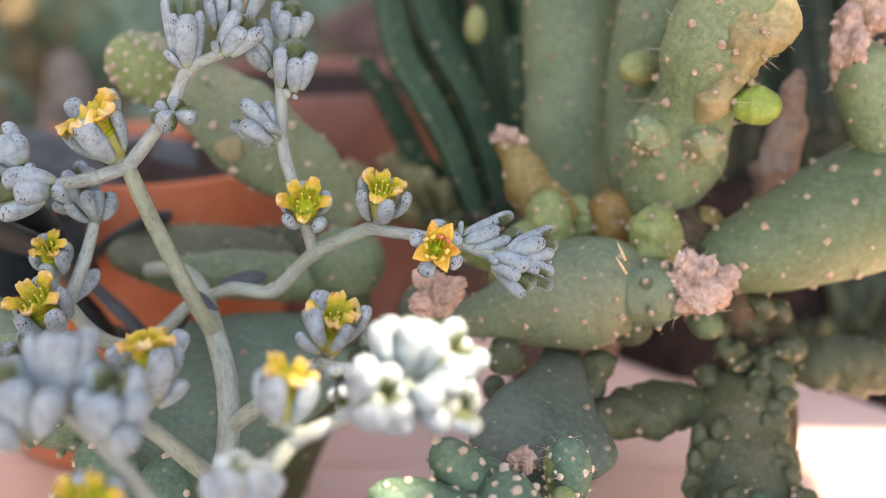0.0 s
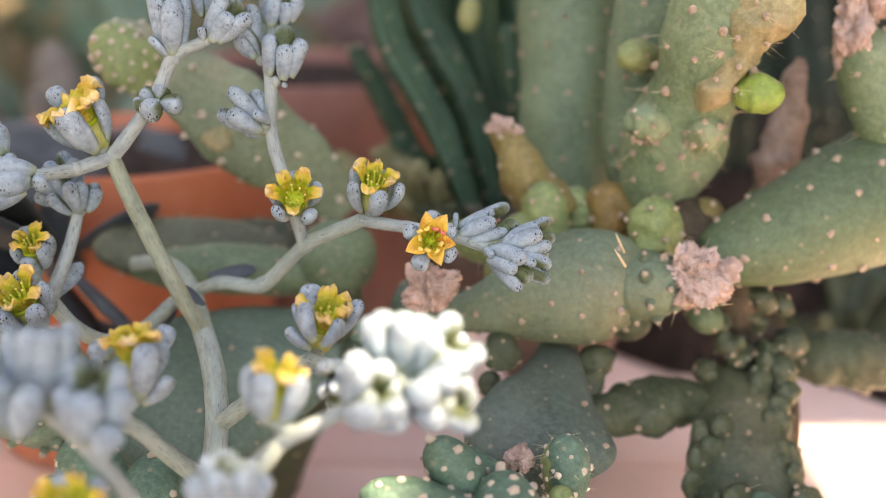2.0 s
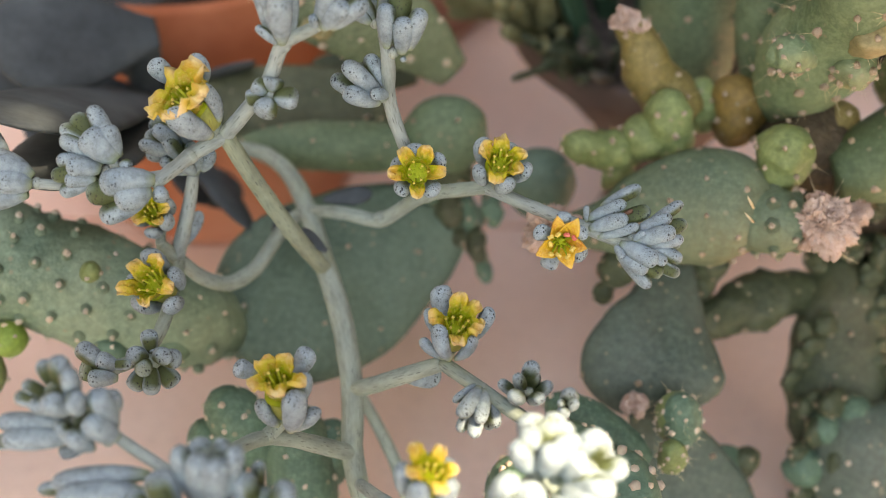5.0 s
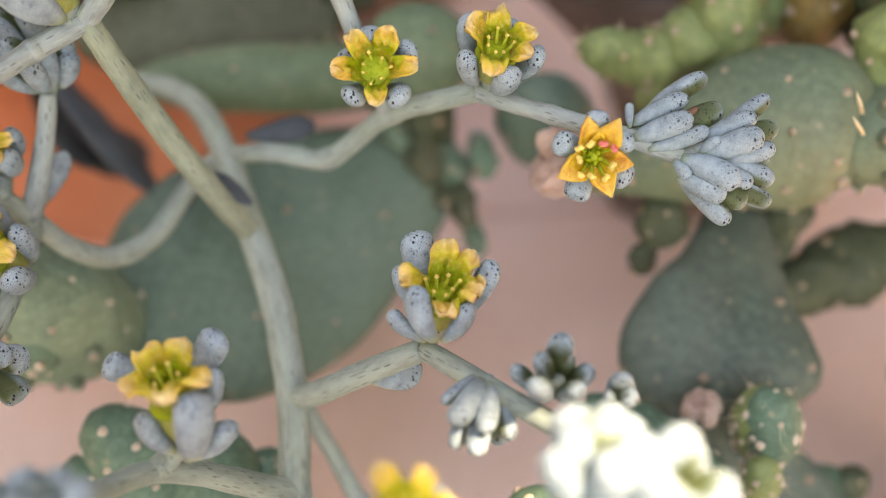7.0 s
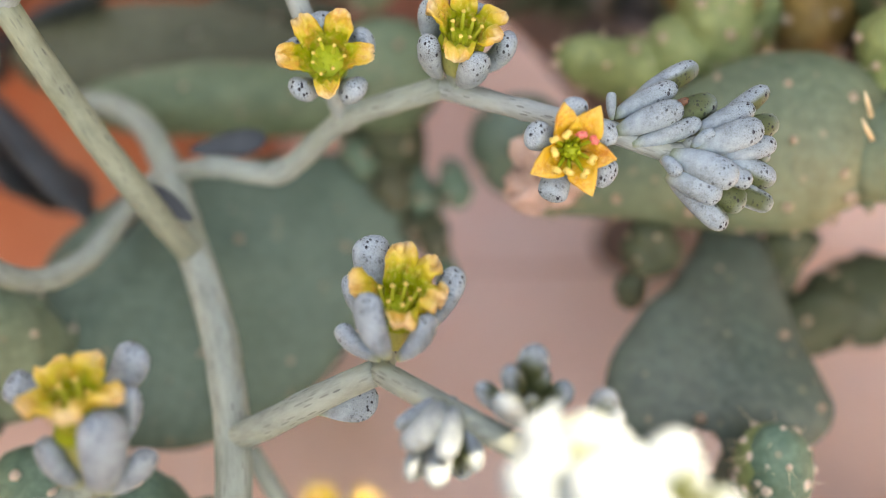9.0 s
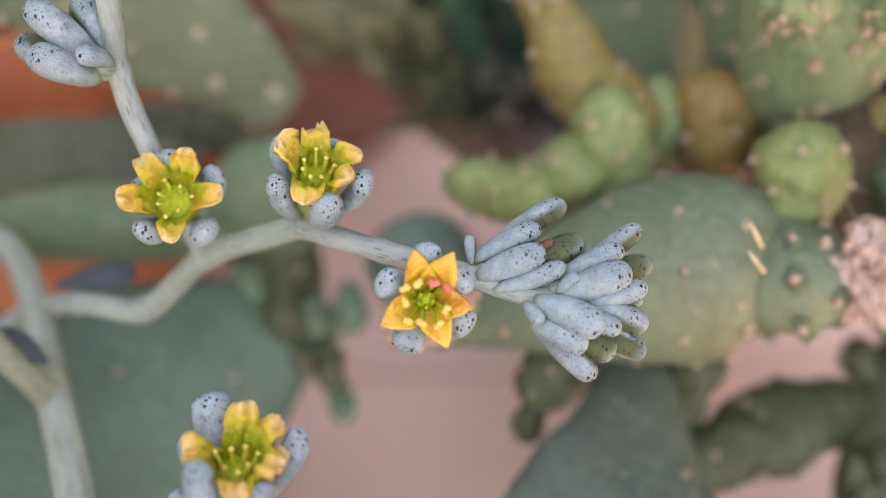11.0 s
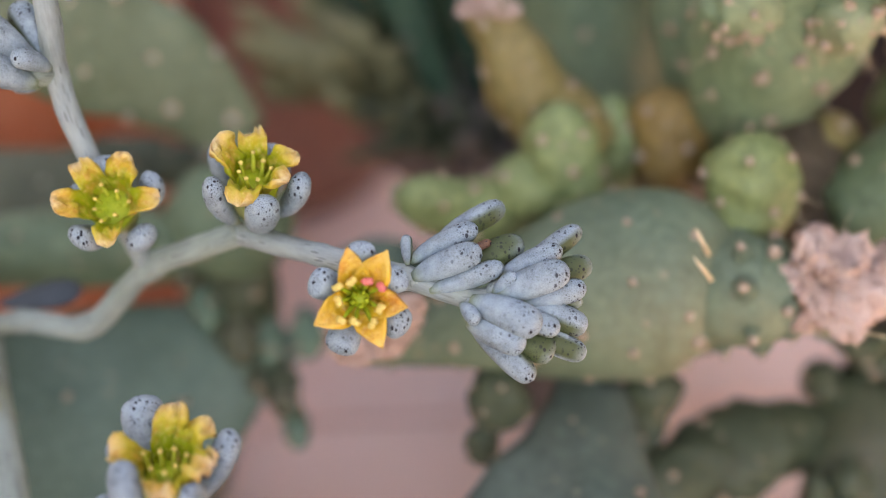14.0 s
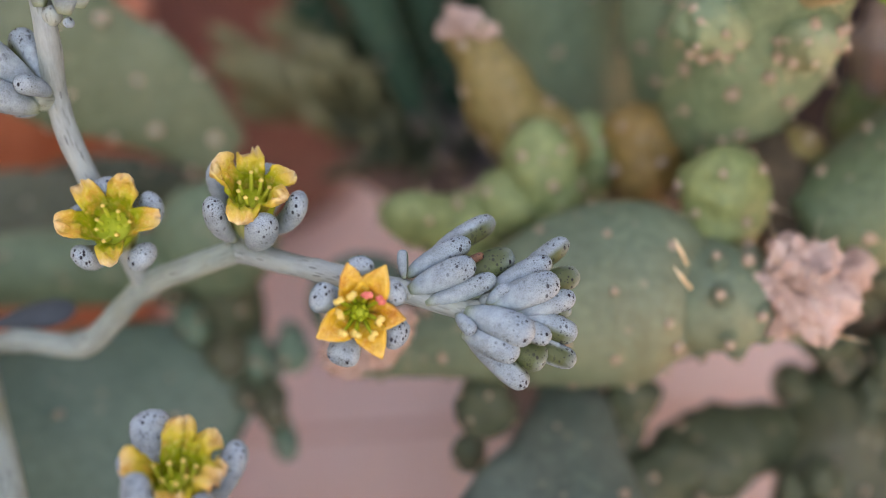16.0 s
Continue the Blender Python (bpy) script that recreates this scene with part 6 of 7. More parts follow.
cactus_stem(pads, "knob", ball_nodes((0.0909, 0.2463, 0.045), (0.0891, 0.2455, 0.0513), 0.0019), PAD_DEEP_SHADE, seed=328, spacing=0, size=0.0008, thin=(0.0236, -0.7113, 0.7025), squash=0.7, lump=0.45)
cactus_stem(pads, "knob", ball_nodes((0.0723, 0.2499, 0.0492), (0.0701, 0.249, 0.0555), 0.0029), PAD_DEEP_SHADE, seed=330, spacing=0, size=0.0008, thin=(0.0236, -0.7113, 0.7025), squash=0.7, lump=0.45)
cactus_stem(pads, "knob", ball_nodes((0.0705, 0.2528, 0.0523), (0.0681, 0.252, 0.0586), 0.0021), PAD_DEEP_SHADE, seed=332, spacing=0, size=0.0008, thin=(0.0236, -0.7113, 0.7025), squash=0.7, lump=0.45)
cactus_stem(pads, "knob", ball_nodes((0.0832, 0.2588, 0.0578), (0.0817, 0.2582, 0.0644), 0.0020), PAD_DEEP_SHADE, seed=334, spacing=0, size=0.0008, thin=(0.0236, -0.7113, 0.7025), squash=0.7, lump=0.45)
cactus_stem(pads, "knob", ball_nodes((0.0895, 0.2541, 0.0528), (0.0875, 0.2544, 0.0604), 0.0021), PAD_DEEP_SHADE, seed=335, spacing=0, size=0.0008, thin=(0.0236, -0.7113, 0.7025), squash=0.7, lump=0.45)
cactus_stem(pads, "knob", ball_nodes((0.089, 0.2263, 0.0248), (0.0876, 0.2251, 0.0307), 0.0018), PAD_DEEP_SHADE, seed=336, spacing=0, size=0.0008, thin=(0.0236, -0.7113, 0.7025), squash=0.7, lump=0.45)
cactus_stem(pads, "knob", ball_nodes((0.0875, 0.2499, 0.0487), (0.0863, 0.2493, 0.0553), 0.0022), PAD_DEEP_SHADE, seed=337, spacing=0, size=0.0008, thin=(0.0236, -0.7113, 0.7025), squash=0.7, lump=0.45)
cactus_stem(pads, "knob", ball_nodes((0.0744, 0.2533, 0.0526), (0.0738, 0.2535, 0.0599), 0.0024), PAD_DEEP_SHADE, seed=338, spacing=0, size=0.0008, thin=(0.0236, -0.7113, 0.7025), squash=0.7, lump=0.45)
cactus_stem(pads, "knob", ball_nodes((0.0719, 0.2283, 0.0274), (0.0705, 0.2291, 0.0353), 0.0026), PAD_DEEP_SHADE, seed=339, spacing=0, size=0.0008, thin=(0.0236, -0.7113, 0.7025), squash=0.7, lump=0.45)
cactus_stem(pads, "knob", ball_nodes((0.0881, 0.2344, 0.033), (0.087, 0.2341, 0.0398), 0.0027), PAD_DEEP_SHADE, seed=340, spacing=0, size=0.0008, thin=(0.0236, -0.7113, 0.7025), squash=0.7, lump=0.45)
cactus_stem(pads, "knob", ball_nodes((0.0908, 0.2339, 0.0324), (0.0888, 0.2342, 0.0399), 0.0029), PAD_DEEP_SHADE, seed=341, spacing=0, size=0.0008, thin=(0.0236, -0.7113, 0.7025), squash=0.7, lump=0.45)
cactus_stem(pads, "knob", ball_nodes((0.0746, 0.2334, 0.0325), (0.0733, 0.2332, 0.0394), 0.0023), PAD_DEEP_SHADE, seed=342, spacing=0, size=0.0008, thin=(0.0236, -0.7113, 0.7025), squash=0.7, lump=0.45)
cactus_stem(pads, "knob", ball_nodes((0.0747, 0.2543, 0.0536), (0.0732, 0.254, 0.0605), 0.0017), PAD_DEEP_SHADE, seed=343, spacing=0, size=0.0008, thin=(0.0236, -0.7113, 0.7025), squash=0.7, lump=0.45)
cactus_stem(pads, "knob", ball_nodes((0.0242, 0.2527, 0.0694), (0.0236, 0.2555, 0.0779), 0.0043), PAD_DEEP_SHADE, seed=120, spacing=0.005, size=0.0006, thin=(0.0236, -0.7113, 0.7025), squash=0.8, lump=0.4)
cactus_stem(pads, "knob", ball_nodes((0.0459, 0.2568, 0.0656), (0.045, 0.259, 0.0736), 0.0038), PAD_DEEP_SHADE, seed=121, spacing=0.005, size=0.0006, thin=(0.0236, -0.7113, 0.7025), squash=0.8, lump=0.4)
cactus_stem(pads, "knob", ball_nodes((0.0508, 0.2261, 0.0301), (0.0498, 0.2299, 0.0397), 0.0047), CACTUS_DEEP, seed=122, spacing=0.005, size=0.0006, thin=(0.0236, -0.7113, 0.7025), squash=0.8, lump=0.4)
cactus_stem(pads, "knob", ball_nodes((0.0554, 0.2271, 0.0324), (0.0544, 0.229, 0.0401), 0.0033), PAD_DEEP_SHADE, seed=123, spacing=0.005, size=0.0006, thin=(0.0236, -0.7113, 0.7025), squash=0.8, lump=0.4)
cactus_stem(pads, "knob", ball_nodes((0.0215, 0.2532, 0.0628), (0.021, 0.2536, 0.069), 0.0024), PAD_DEEP_SHADE, seed=124, spacing=0.005, size=0.0006, thin=(0.0236, -0.7113, 0.7025), squash=0.8, lump=0.4)
cactus_stem(pads, "knob", ball_nodes((0.045, 0.2559, 0.0619), (0.0441, 0.257, 0.0688), 0.0030), PAD_DEEP_SHADE, seed=125, spacing=0.005, size=0.0006, thin=(0.0236, -0.7113, 0.7025), squash=0.8, lump=0.4)
cactus_stem(pads, "knob", ball_nodes((0.0365, 0.2185, 0.0560), (0.0345, 0.2215, 0.0690), 0.0043), CACTUS_DEEP, seed=126, spacing=0.0045, size=0.0009, thin=(0.0236, -0.7113, 0.7025), squash=0.95, pale=True, spines=2, lump=0.1)
cactus_stem(pads, "knob", ball_nodes((0.0891, 0.273, 0.0624), (0.0892, 0.2664, 0.0612), 0.0036), PAD_DEEP_SHADE, seed=360, spacing=0.006, size=0.0006, thin=(-0.0038, -0.9602, 0.2792), squash=0.75, lump=0.45)
cactus_stem(pads, "knob", ball_nodes((0.0774, 0.2745, 0.0688), (0.0777, 0.2681, 0.0684), 0.0025), PAD_DEEP_SHADE, seed=361, spacing=0.006, size=0.0006, thin=(-0.0038, -0.9602, 0.2792), squash=0.75, lump=0.45)
cactus_stem(pads, "knob", ball_nodes((0.0925, 0.2747, 0.0796), (0.0901, 0.2684, 0.0792), 0.0031), PAD_DEEP_SHADE, seed=362, spacing=0.006, size=0.0006, thin=(-0.0038, -0.9602, 0.2792), squash=0.75, lump=0.45)
cactus_stem(pads, "knob", ball_nodes((0.0721, 0.2732, 0.0806), (0.0674, 0.2665, 0.0792), 0.0030), PAD_DEEP_SHADE, seed=363, spacing=0.006, size=0.0006, thin=(-0.0038, -0.9602, 0.2792), squash=0.75, lump=0.45)
cactus_stem(pads, "knob", ball_nodes((0.0876, 0.2671, 0.0669), (0.0854, 0.2613, 0.0683), 0.0031), PAD_DEEP_SHADE, seed=364, spacing=0.006, size=0.0006, thin=(-0.0038, -0.9602, 0.2792), squash=0.75, lump=0.45)
cactus_stem(pads, "knob", ball_nodes((0.0825, 0.2686, 0.065), (0.0773, 0.2638, 0.07), 0.0022), PAD_DEEP_SHADE, seed=365, spacing=0.006, size=0.0006, thin=(-0.0038, -0.9602, 0.2792), squash=0.75, lump=0.45)
cactus_stem(pads, "knob", ball_nodes((0.0867, 0.275, 0.0718), (0.0855, 0.27, 0.076), 0.0025), PAD_DEEP_SHADE, seed=366, spacing=0.006, size=0.0006, thin=(-0.0038, -0.9602, 0.2792), squash=0.75, lump=0.45)
cactus_stem(pads, "knob", ball_nodes((0.0845, 0.2752, 0.0771), (0.0831, 0.2688, 0.0764), 0.0024), PAD_DEEP_SHADE, seed=367, spacing=0.006, size=0.0006, thin=(-0.0038, -0.9602, 0.2792), squash=0.75, lump=0.45)
cactus_stem(pads, "knob", ball_nodes((0.0793, 0.2682, 0.0693), (0.0795, 0.2633, 0.074), 0.0021), PAD_DEEP_SHADE, seed=368, spacing=0.006, size=0.0006, thin=(-0.0038, -0.9602, 0.2792), squash=0.75, lump=0.45)
cactus_stem(pads, "knob", ball_nodes((0.0857, 0.2714, 0.0818), (0.0848, 0.2652, 0.0822), 0.0036), PAD_DEEP_SHADE, seed=369, spacing=0.006, size=0.0006, thin=(-0.0038, -0.9602, 0.2792), squash=0.75, lump=0.45)
cactus_stem(pads, "knob", ball_nodes((0.0829, 0.2752, 0.0756), (0.0775, 0.2704, 0.0807), 0.0020), PAD_DEEP_SHADE, seed=370, spacing=0.006, size=0.0006, thin=(-0.0038, -0.9602, 0.2792), squash=0.75, lump=0.45)
cactus_stem(pads, "knob", ball_nodes((0.0754, 0.2708, 0.0637), (0.0718, 0.2644, 0.0631), 0.0038), PAD_DEEP_SHADE, seed=371, spacing=0.006, size=0.0006, thin=(-0.0038, -0.9602, 0.2792), squash=0.75, lump=0.45)
cactus_stem(pads, "knob", ball_nodes((0.0859, 0.2675, 0.068), (0.0853, 0.2617, 0.0697), 0.0024), PAD_DEEP_SHADE, seed=372, spacing=0.006, size=0.0006, thin=(-0.0038, -0.9602, 0.2792), squash=0.75, lump=0.45)
cactus_stem(pads, "knob", ball_nodes((0.0788, 0.2702, 0.0712), (0.0764, 0.2638, 0.0707), 0.0035), PAD_DEEP_SHADE, seed=373, spacing=0.006, size=0.0006, thin=(-0.0038, -0.9602, 0.2792), squash=0.75, lump=0.45)
cactus_stem(pads, "knob", ball_nodes((0.0861, 0.2697, 0.0674), (0.0873, 0.2645, 0.0708), 0.0031), PAD_DEEP_SHADE, seed=374, spacing=0.006, size=0.0006, thin=(-0.0038, -0.9602, 0.2792), squash=0.75, lump=0.45)
cactus_stem(pads, "knob", ball_nodes((0.0843, 0.2698, 0.0687), (0.0796, 0.2632, 0.0673), 0.0023), PAD_DEEP_SHADE, seed=375, spacing=0.006, size=0.0006, thin=(-0.0038, -0.9602, 0.2792), squash=0.75, lump=0.45)
cactus_stem(pads, "knob", ball_nodes((0.0725, 0.2696, 0.0654), (0.0733, 0.2629, 0.0638), 0.0028), PAD_DEEP_SHADE, seed=376, spacing=0.006, size=0.0006, thin=(-0.0038, -0.9602, 0.2792), squash=0.75, lump=0.45)
cactus_stem(pads, "knob", ball_nodes((0.0916, 0.2707, 0.071), (0.0896, 0.2643, 0.0703), 0.0022), PAD_DEEP_SHADE, seed=377, spacing=0.006, size=0.0006, thin=(-0.0038, -0.9602, 0.2792), squash=0.75, lump=0.45)
cactus_stem(pads, "knob", ball_nodes((0.0748, 0.2718, 0.0756), (0.0765, 0.2654, 0.0753), 0.0024), PAD_DEEP_SHADE, seed=378, spacing=0.006, size=0.0006, thin=(-0.0038, -0.9602, 0.2792), squash=0.75, lump=0.45)
cactus_stem(pads, "knob", ball_nodes((0.0773, 0.2722, 0.08), (0.0737, 0.2668, 0.0826), 0.0020), PAD_DEEP_SHADE, seed=379, spacing=0.006, size=0.0006, thin=(-0.0038, -0.9602, 0.2792), squash=0.75, lump=0.45)
dry_flower(pads, (0.0263, 0.2244, 0.0619), 0.0030, 127)
cactus_stem(pads, "arm", ball_nodes((0.0951, 0.2826, 0.0625), (0.1304, 0.2772, 0.0605), 0.0076), PAD_DEEP_SHADE, seed=128, spacing=0.01, size=0.0008, thin=(-0.0038, -0.9602, 0.2792), squash=0.8, lump=0.4)
cactus_stem(pads, "knob", ball_nodes((0.095, 0.2725, 0.066), (0.0936, 0.2725, 0.0733), 0.0042), PAD_DEEP_SHADE, seed=129, spacing=0.006, size=0.0008, thin=(-0.0038, -0.9602, 0.2792), squash=0.9, lump=0.1)
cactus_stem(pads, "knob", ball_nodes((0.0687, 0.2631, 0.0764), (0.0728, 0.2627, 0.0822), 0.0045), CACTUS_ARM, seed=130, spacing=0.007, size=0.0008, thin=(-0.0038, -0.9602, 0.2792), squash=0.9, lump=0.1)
cactus_stem(pads, "knob", ball_nodes((0.053, 0.2661, 0.0793), (0.0558, 0.2642, 0.0729), 0.0046), PAD_DEEP_SHADE, seed=131, spacing=0.007, size=0.0008, thin=(-0.0038, -0.9602, 0.2792), squash=0.9, lump=0.1)

DROOP = (0.0236, -0.7113, 0.7025)
cactus_stem(pads, "joint", [(0.0815, 0.2385, 0.0445, 0.0060), (0.0832, 0.2340, 0.0385, 0.0125), (0.0860, 0.2280, 0.0300, 0.0152), (0.0885, 0.2220, 0.0180, 0.0150), (0.0895, 0.2190, 0.0080, 0.0110), (0.0895, 0.2180, 0.0030, 0.0040)], PAD_SHADED, seed=400, spacing=0.007, size=0.0009, thin=DROOP, squash=0.7, lump=0.16, pale=True)
for k, (foot, tip, r) in enumerate((((0.0745, 0.2340, 0.0350), (0.0735, 0.2350, 0.0450), 0.0042), ((0.0805, 0.2370, 0.0370), (0.0800, 0.2375, 0.0480), 0.0046), ((0.0700, 0.2280, 0.0290), (0.0675, 0.2290, 0.0385), 0.0042), ((0.0880, 0.2370, 0.0370), (0.0890, 0.2380, 0.0465), 0.0042), ((0.0965, 0.2330, 0.0330), (0.0985, 0.2340, 0.0430), 0.0046), ((0.1000, 0.2260, 0.0240), (0.1035, 0.2270, 0.0330), 0.0040))):
    cactus_stem(pads, "knob", ball_nodes(foot, tip, r), CACTUS_DEEP, seed=410 + k, spacing=0.0055, size=0.0007, lump=0.35, spines=1)

# --- small dotted cacti in front ---
dotted = thing("small_cactus", (0.0142, 0.1986, 0), "small deep green cactus dotted with whitish areoles", "cactus", "dotted cacti")
cactus_stem(dotted, "trunk", [(0.0142, 0.1986, 0, 0.009), (0.0145, 0.199, 0.048, 0.0061), (0.015, 0.2024, 0.0599, 0.0072), (0.016, 0.2043, 0.0633, 0.0048)], CACTUS_DEEP, seed=140, pale=True)
cactus_stem(dotted, "joint", ball_nodes((0.0240, 0.2014, 0.0555), (-0.0045, 0.2006, 0.0668), 0.0062), CACTUS_DEEP, seed=141, spacing=0.0050, size=0.0010, pale=True)
cactus_stem(dotted, "joint", ball_nodes((0.0250, 0.1920, 0.0580), (0.0208, 0.2100, 0.0655), 0.0066), CACTUS_DEEP, seed=142, spacing=0.0046, size=0.0011, pale=True)
cactus_stem(dotted, "joint", ball_nodes((0.0283, 0.213, 0.056), (0.007, 0.2243, 0.0639), 0.0054), CACTUS_DEEP, seed=143, spacing=0.008, size=0.0008, pale=True)
cactus_stem(dotted, "joint", ball_nodes((0.0181, 0.2102, 0.0585), (0.0084, 0.2084, 0.0736), 0.0051), CACTUS_DEEP, seed=144, spacing=0.0046, size=0.0010, pale=True)
cactus_stem(dotted, "joint", ball_nodes((0.0006, 0.2047, 0.0502), (0.0011, 0.2043, 0.0668), 0.0068), CACTUS_DEEP, seed=146, spacing=0.0052, size=0.0008, pale=True)
cactus_stem(dotted, "joint", ball_nodes((0.0352, 0.2222, 0.0540), (0.0345, 0.2210, 0.0685), 0.0046), CACTUS_LIME, seed=147, spacing=0.0030, size=0.0007, pale=True, spines=2)
cactus_stem(dotted, "joint", ball_nodes((0.0345, 0.2165, 0.0500), (0.0335, 0.2145, 0.0610), 0.0032), CACTUS_LIME, seed=148, spacing=0.0030, size=0.0006, pale=True, spines=2)
knobbly = thing("small_cactus", (-0.0441, 0.2022, 0), "knobbly light green cactus dotted with cream areoles", "cactus", "dotted cacti")
cactus_stem(knobbly, "trunk", [(-0.0441, 0.2022, 0, 0.01), (-0.045, 0.2068, 0.038, 0.0084), (-0.0454, 0.214, 0.0496, 0.0079), (-0.0466, 0.22, 0.0585, 0.0063), (-0.0474, 0.2235, 0.0621, 0.0019)], CACTUS_DEEP, seed=150, pale=True, spacing=0.008, size=0.0009)
cactus_stem(knobbly, "joint", ball_nodes((-0.0514, 0.2163, 0.0506), (-0.0641, 0.2235, 0.0655), 0.0067), CACTUS_DEEP, seed=151, spacing=0.0058, size=0.0008, pale=True)
cactus_stem(knobbly, "joint", ball_nodes((-0.0607, 0.2136, 0.0454), (-0.0678, 0.2208, 0.0587), 0.0054), CACTUS_DEEP, seed=152, spacing=0.0058, size=0.0008, pale=True)
cactus_stem(knobbly, "joint", ball_nodes((-0.0771, 0.1985, 0.0307), (-0.0916, 0.2049, 0.0433), 0.0090), CACTUS_DEEP, seed=153, spacing=0.0058, size=0.0008, pale=True)
cactus_stem(knobbly, "joint", ball_nodes((-0.0548, 0.2008, 0.0351), (-0.0661, 0.2066, 0.0442), 0.0077), CACTUS_DEEP, seed=154, spacing=0.0058, size=0.0008, pale=True)
cactus_stem(knobbly, "joint", ball_nodes((-0.04, 0.2142, 0.0453), (-0.0387, 0.223, 0.057), 0.0052), CACTUS_DEEP, seed=155, spacing=0.0058, size=0.0008, pale=True)

# --- pad cactus behind the stalk ---
paddle = thing("pad_cactus", (-0.0446, 0.3238, 0), "broad smooth grey-green pad cactus", "cactus")
cactus_stem(paddle, "pad", pad_nodes((-0.0088, 0.2808, 0.069), (-0.0665, 0.2439, 0.0578), 0.0215), PAD, seed=160, spacing=0.016, size=0.0007, thin=(0.1123, -0.4745, 0.8731), squash=0.25, lump=0.1)
cactus_stem(paddle, "trunk", [(-0.0446, 0.3238, 0, 0.012), (-0.0233, 0.2926, 0.0459, 0.0062), (-0.0161, 0.2853, 0.0639, 0.0059), (-0.0146, 0.2842, 0.0726, 0.0057), (-0.0154, 0.2851, 0.0793, 0.0057)], PAD_DEEP_SHADE, seed=161)
cactus_stem(paddle, "arm", [(-0.0148, 0.2882, 0.0795, 0.0043), (-0.0289, 0.2865, 0.0811, 0.006), (-0.043, 0.2855, 0.082, 0.0062), (-0.0572, 0.286, 0.0816, 0.0048), (-0.0661, 0.2875, 0.0806, 0.0017)], CACTUS, seed=162, spacing=0.01, size=0.0006)
cactus_stem(paddle, "joint", ball_nodes((-0.0146, 0.2831, 0.0772), (-0.0169, 0.2906, 0.0935), 0.0102), CACTUS, seed=163, spacing=0.01, size=0.0008, thin=(0.0236, -0.7113, 0.7025), squash=0.85, lump=0.1)
cactus_stem(paddle, "joint", ball_nodes((0.0085, 0.2788, 0.0664), (0.0058, 0.2872, 0.0807), 0.0092), PAD, seed=164, spacing=0.01, size=0.0008, thin=(0.0236, -0.7113, 0.7025), squash=0.85, lump=0.1)
cactus_stem(paddle, "knob", ball_nodes((-0.0091, 0.2758, 0.0654), (-0.007, 0.2652, 0.0631), 0.0026), PAD_DEEP_SHADE, seed=165, spacing=0.006, size=0.0006, thin=(0.0236, -0.7113, 0.7025), squash=0.8, lump=0.42)
cactus_stem(paddle, "knob", ball_nodes((-0.0071, 0.2709, 0.0604), (-0.0051, 0.2619, 0.0597), 0.0020), CACTUS_DEEP, seed=166, spacing=0.006, size=0.0006, thin=(0.0236, -0.7113, 0.7025), squash=0.8, lump=0.42)
cactus_stem(paddle, "knob", ball_nodes((-0.0157, 0.2829, 0.0728), (-0.0135, 0.2708, 0.069), 0.0032), PAD_DEEP_SHADE, seed=167, spacing=0.006, size=0.0006, thin=(0.0236, -0.7113, 0.7025), squash=0.8, lump=0.42)
cactus_stem(paddle, "knob", ball_nodes((-0.0054, 0.2818, 0.0713), (-0.0034, 0.2713, 0.0691), 0.0025), CACTUS_DEEP, seed=168, spacing=0.006, size=0.0006, thin=(0.0236, -0.7113, 0.7025), squash=0.8, lump=0.42)
cactus_stem(paddle, "knob", ball_nodes((-0.0318, 0.2947, 0.0852), (-0.0292, 0.2829, 0.0818), 0.0030), PAD_DEEP_SHADE, seed=169, spacing=0.006, size=0.0006, thin=(0.0236, -0.7113, 0.7025), squash=0.8, lump=0.42)
cactus_stem(paddle, "knob", ball_nodes((-0.0208, 0.2853, 0.0754), (-0.0185, 0.2748, 0.0732), 0.0025), CACTUS_DEEP, seed=170, spacing=0.006, size=0.0006, thin=(0.0236, -0.7113, 0.7025), squash=0.8, lump=0.42)
cactus_stem(paddle, "knob", ball_nodes((-0.0134, 0.2766, 0.0663), (-0.0113, 0.2677, 0.0658), 0.0019), PAD_DEEP_SHADE, seed=171, spacing=0.006, size=0.0006, thin=(0.0236, -0.7113, 0.7025), squash=0.8, lump=0.42)
cactus_stem(paddle, "knob", ball_nodes((-0.0114, 0.2805, 0.0702), (-0.0092, 0.271, 0.0691), 0.0021), CACTUS_DEEP, seed=172, spacing=0.006, size=0.0006, thin=(0.0236, -0.7113, 0.7025), squash=0.8, lump=0.42)
cactus_stem(paddle, "knob", ball_nodes((-0.0242, 0.2893, 0.0795), (-0.0218, 0.2791, 0.0777), 0.0023), PAD_DEEP_SHADE, seed=173, spacing=0.006, size=0.0006, thin=(0.0236, -0.7113, 0.7025), squash=0.8, lump=0.42)
cactus_stem(paddle, "pad", [(-0.0139, 0.3023, 0.0921, 0.0045), (-0.0211, 0.3009, 0.1008, 0.0079), (-0.0302, 0.2982, 0.1087, 0.0107), (-0.0404, 0.2956, 0.1164, 0.0114), (-0.0513, 0.2951, 0.1248, 0.0093), (-0.0585, 0.2937, 0.1302, 0.0070), (-0.0651, 0.2928, 0.1338, 0.0083), (-0.0711, 0.2925, 0.1361, 0.0067), (-0.0738, 0.2919, 0.1374, 0.0016)], PAD_PALE, seed=175, spacing=0.009, size=0.0011, lump=0.2, spines=2, thin=(0.0908, -0.8825, 0.4614), squash=0.35, pale=True)
cactus_stem(paddle, "scar", ball_nodes((-0.0475, 0.2885, 0.1150), (-0.0410, 0.2890, 0.1120), 0.0028), WITHERED, seed=178, spacing=0, thin=(0.0908, -0.8825, 0.4614), squash=0.35, lump=0.5, label="pale corky scar")
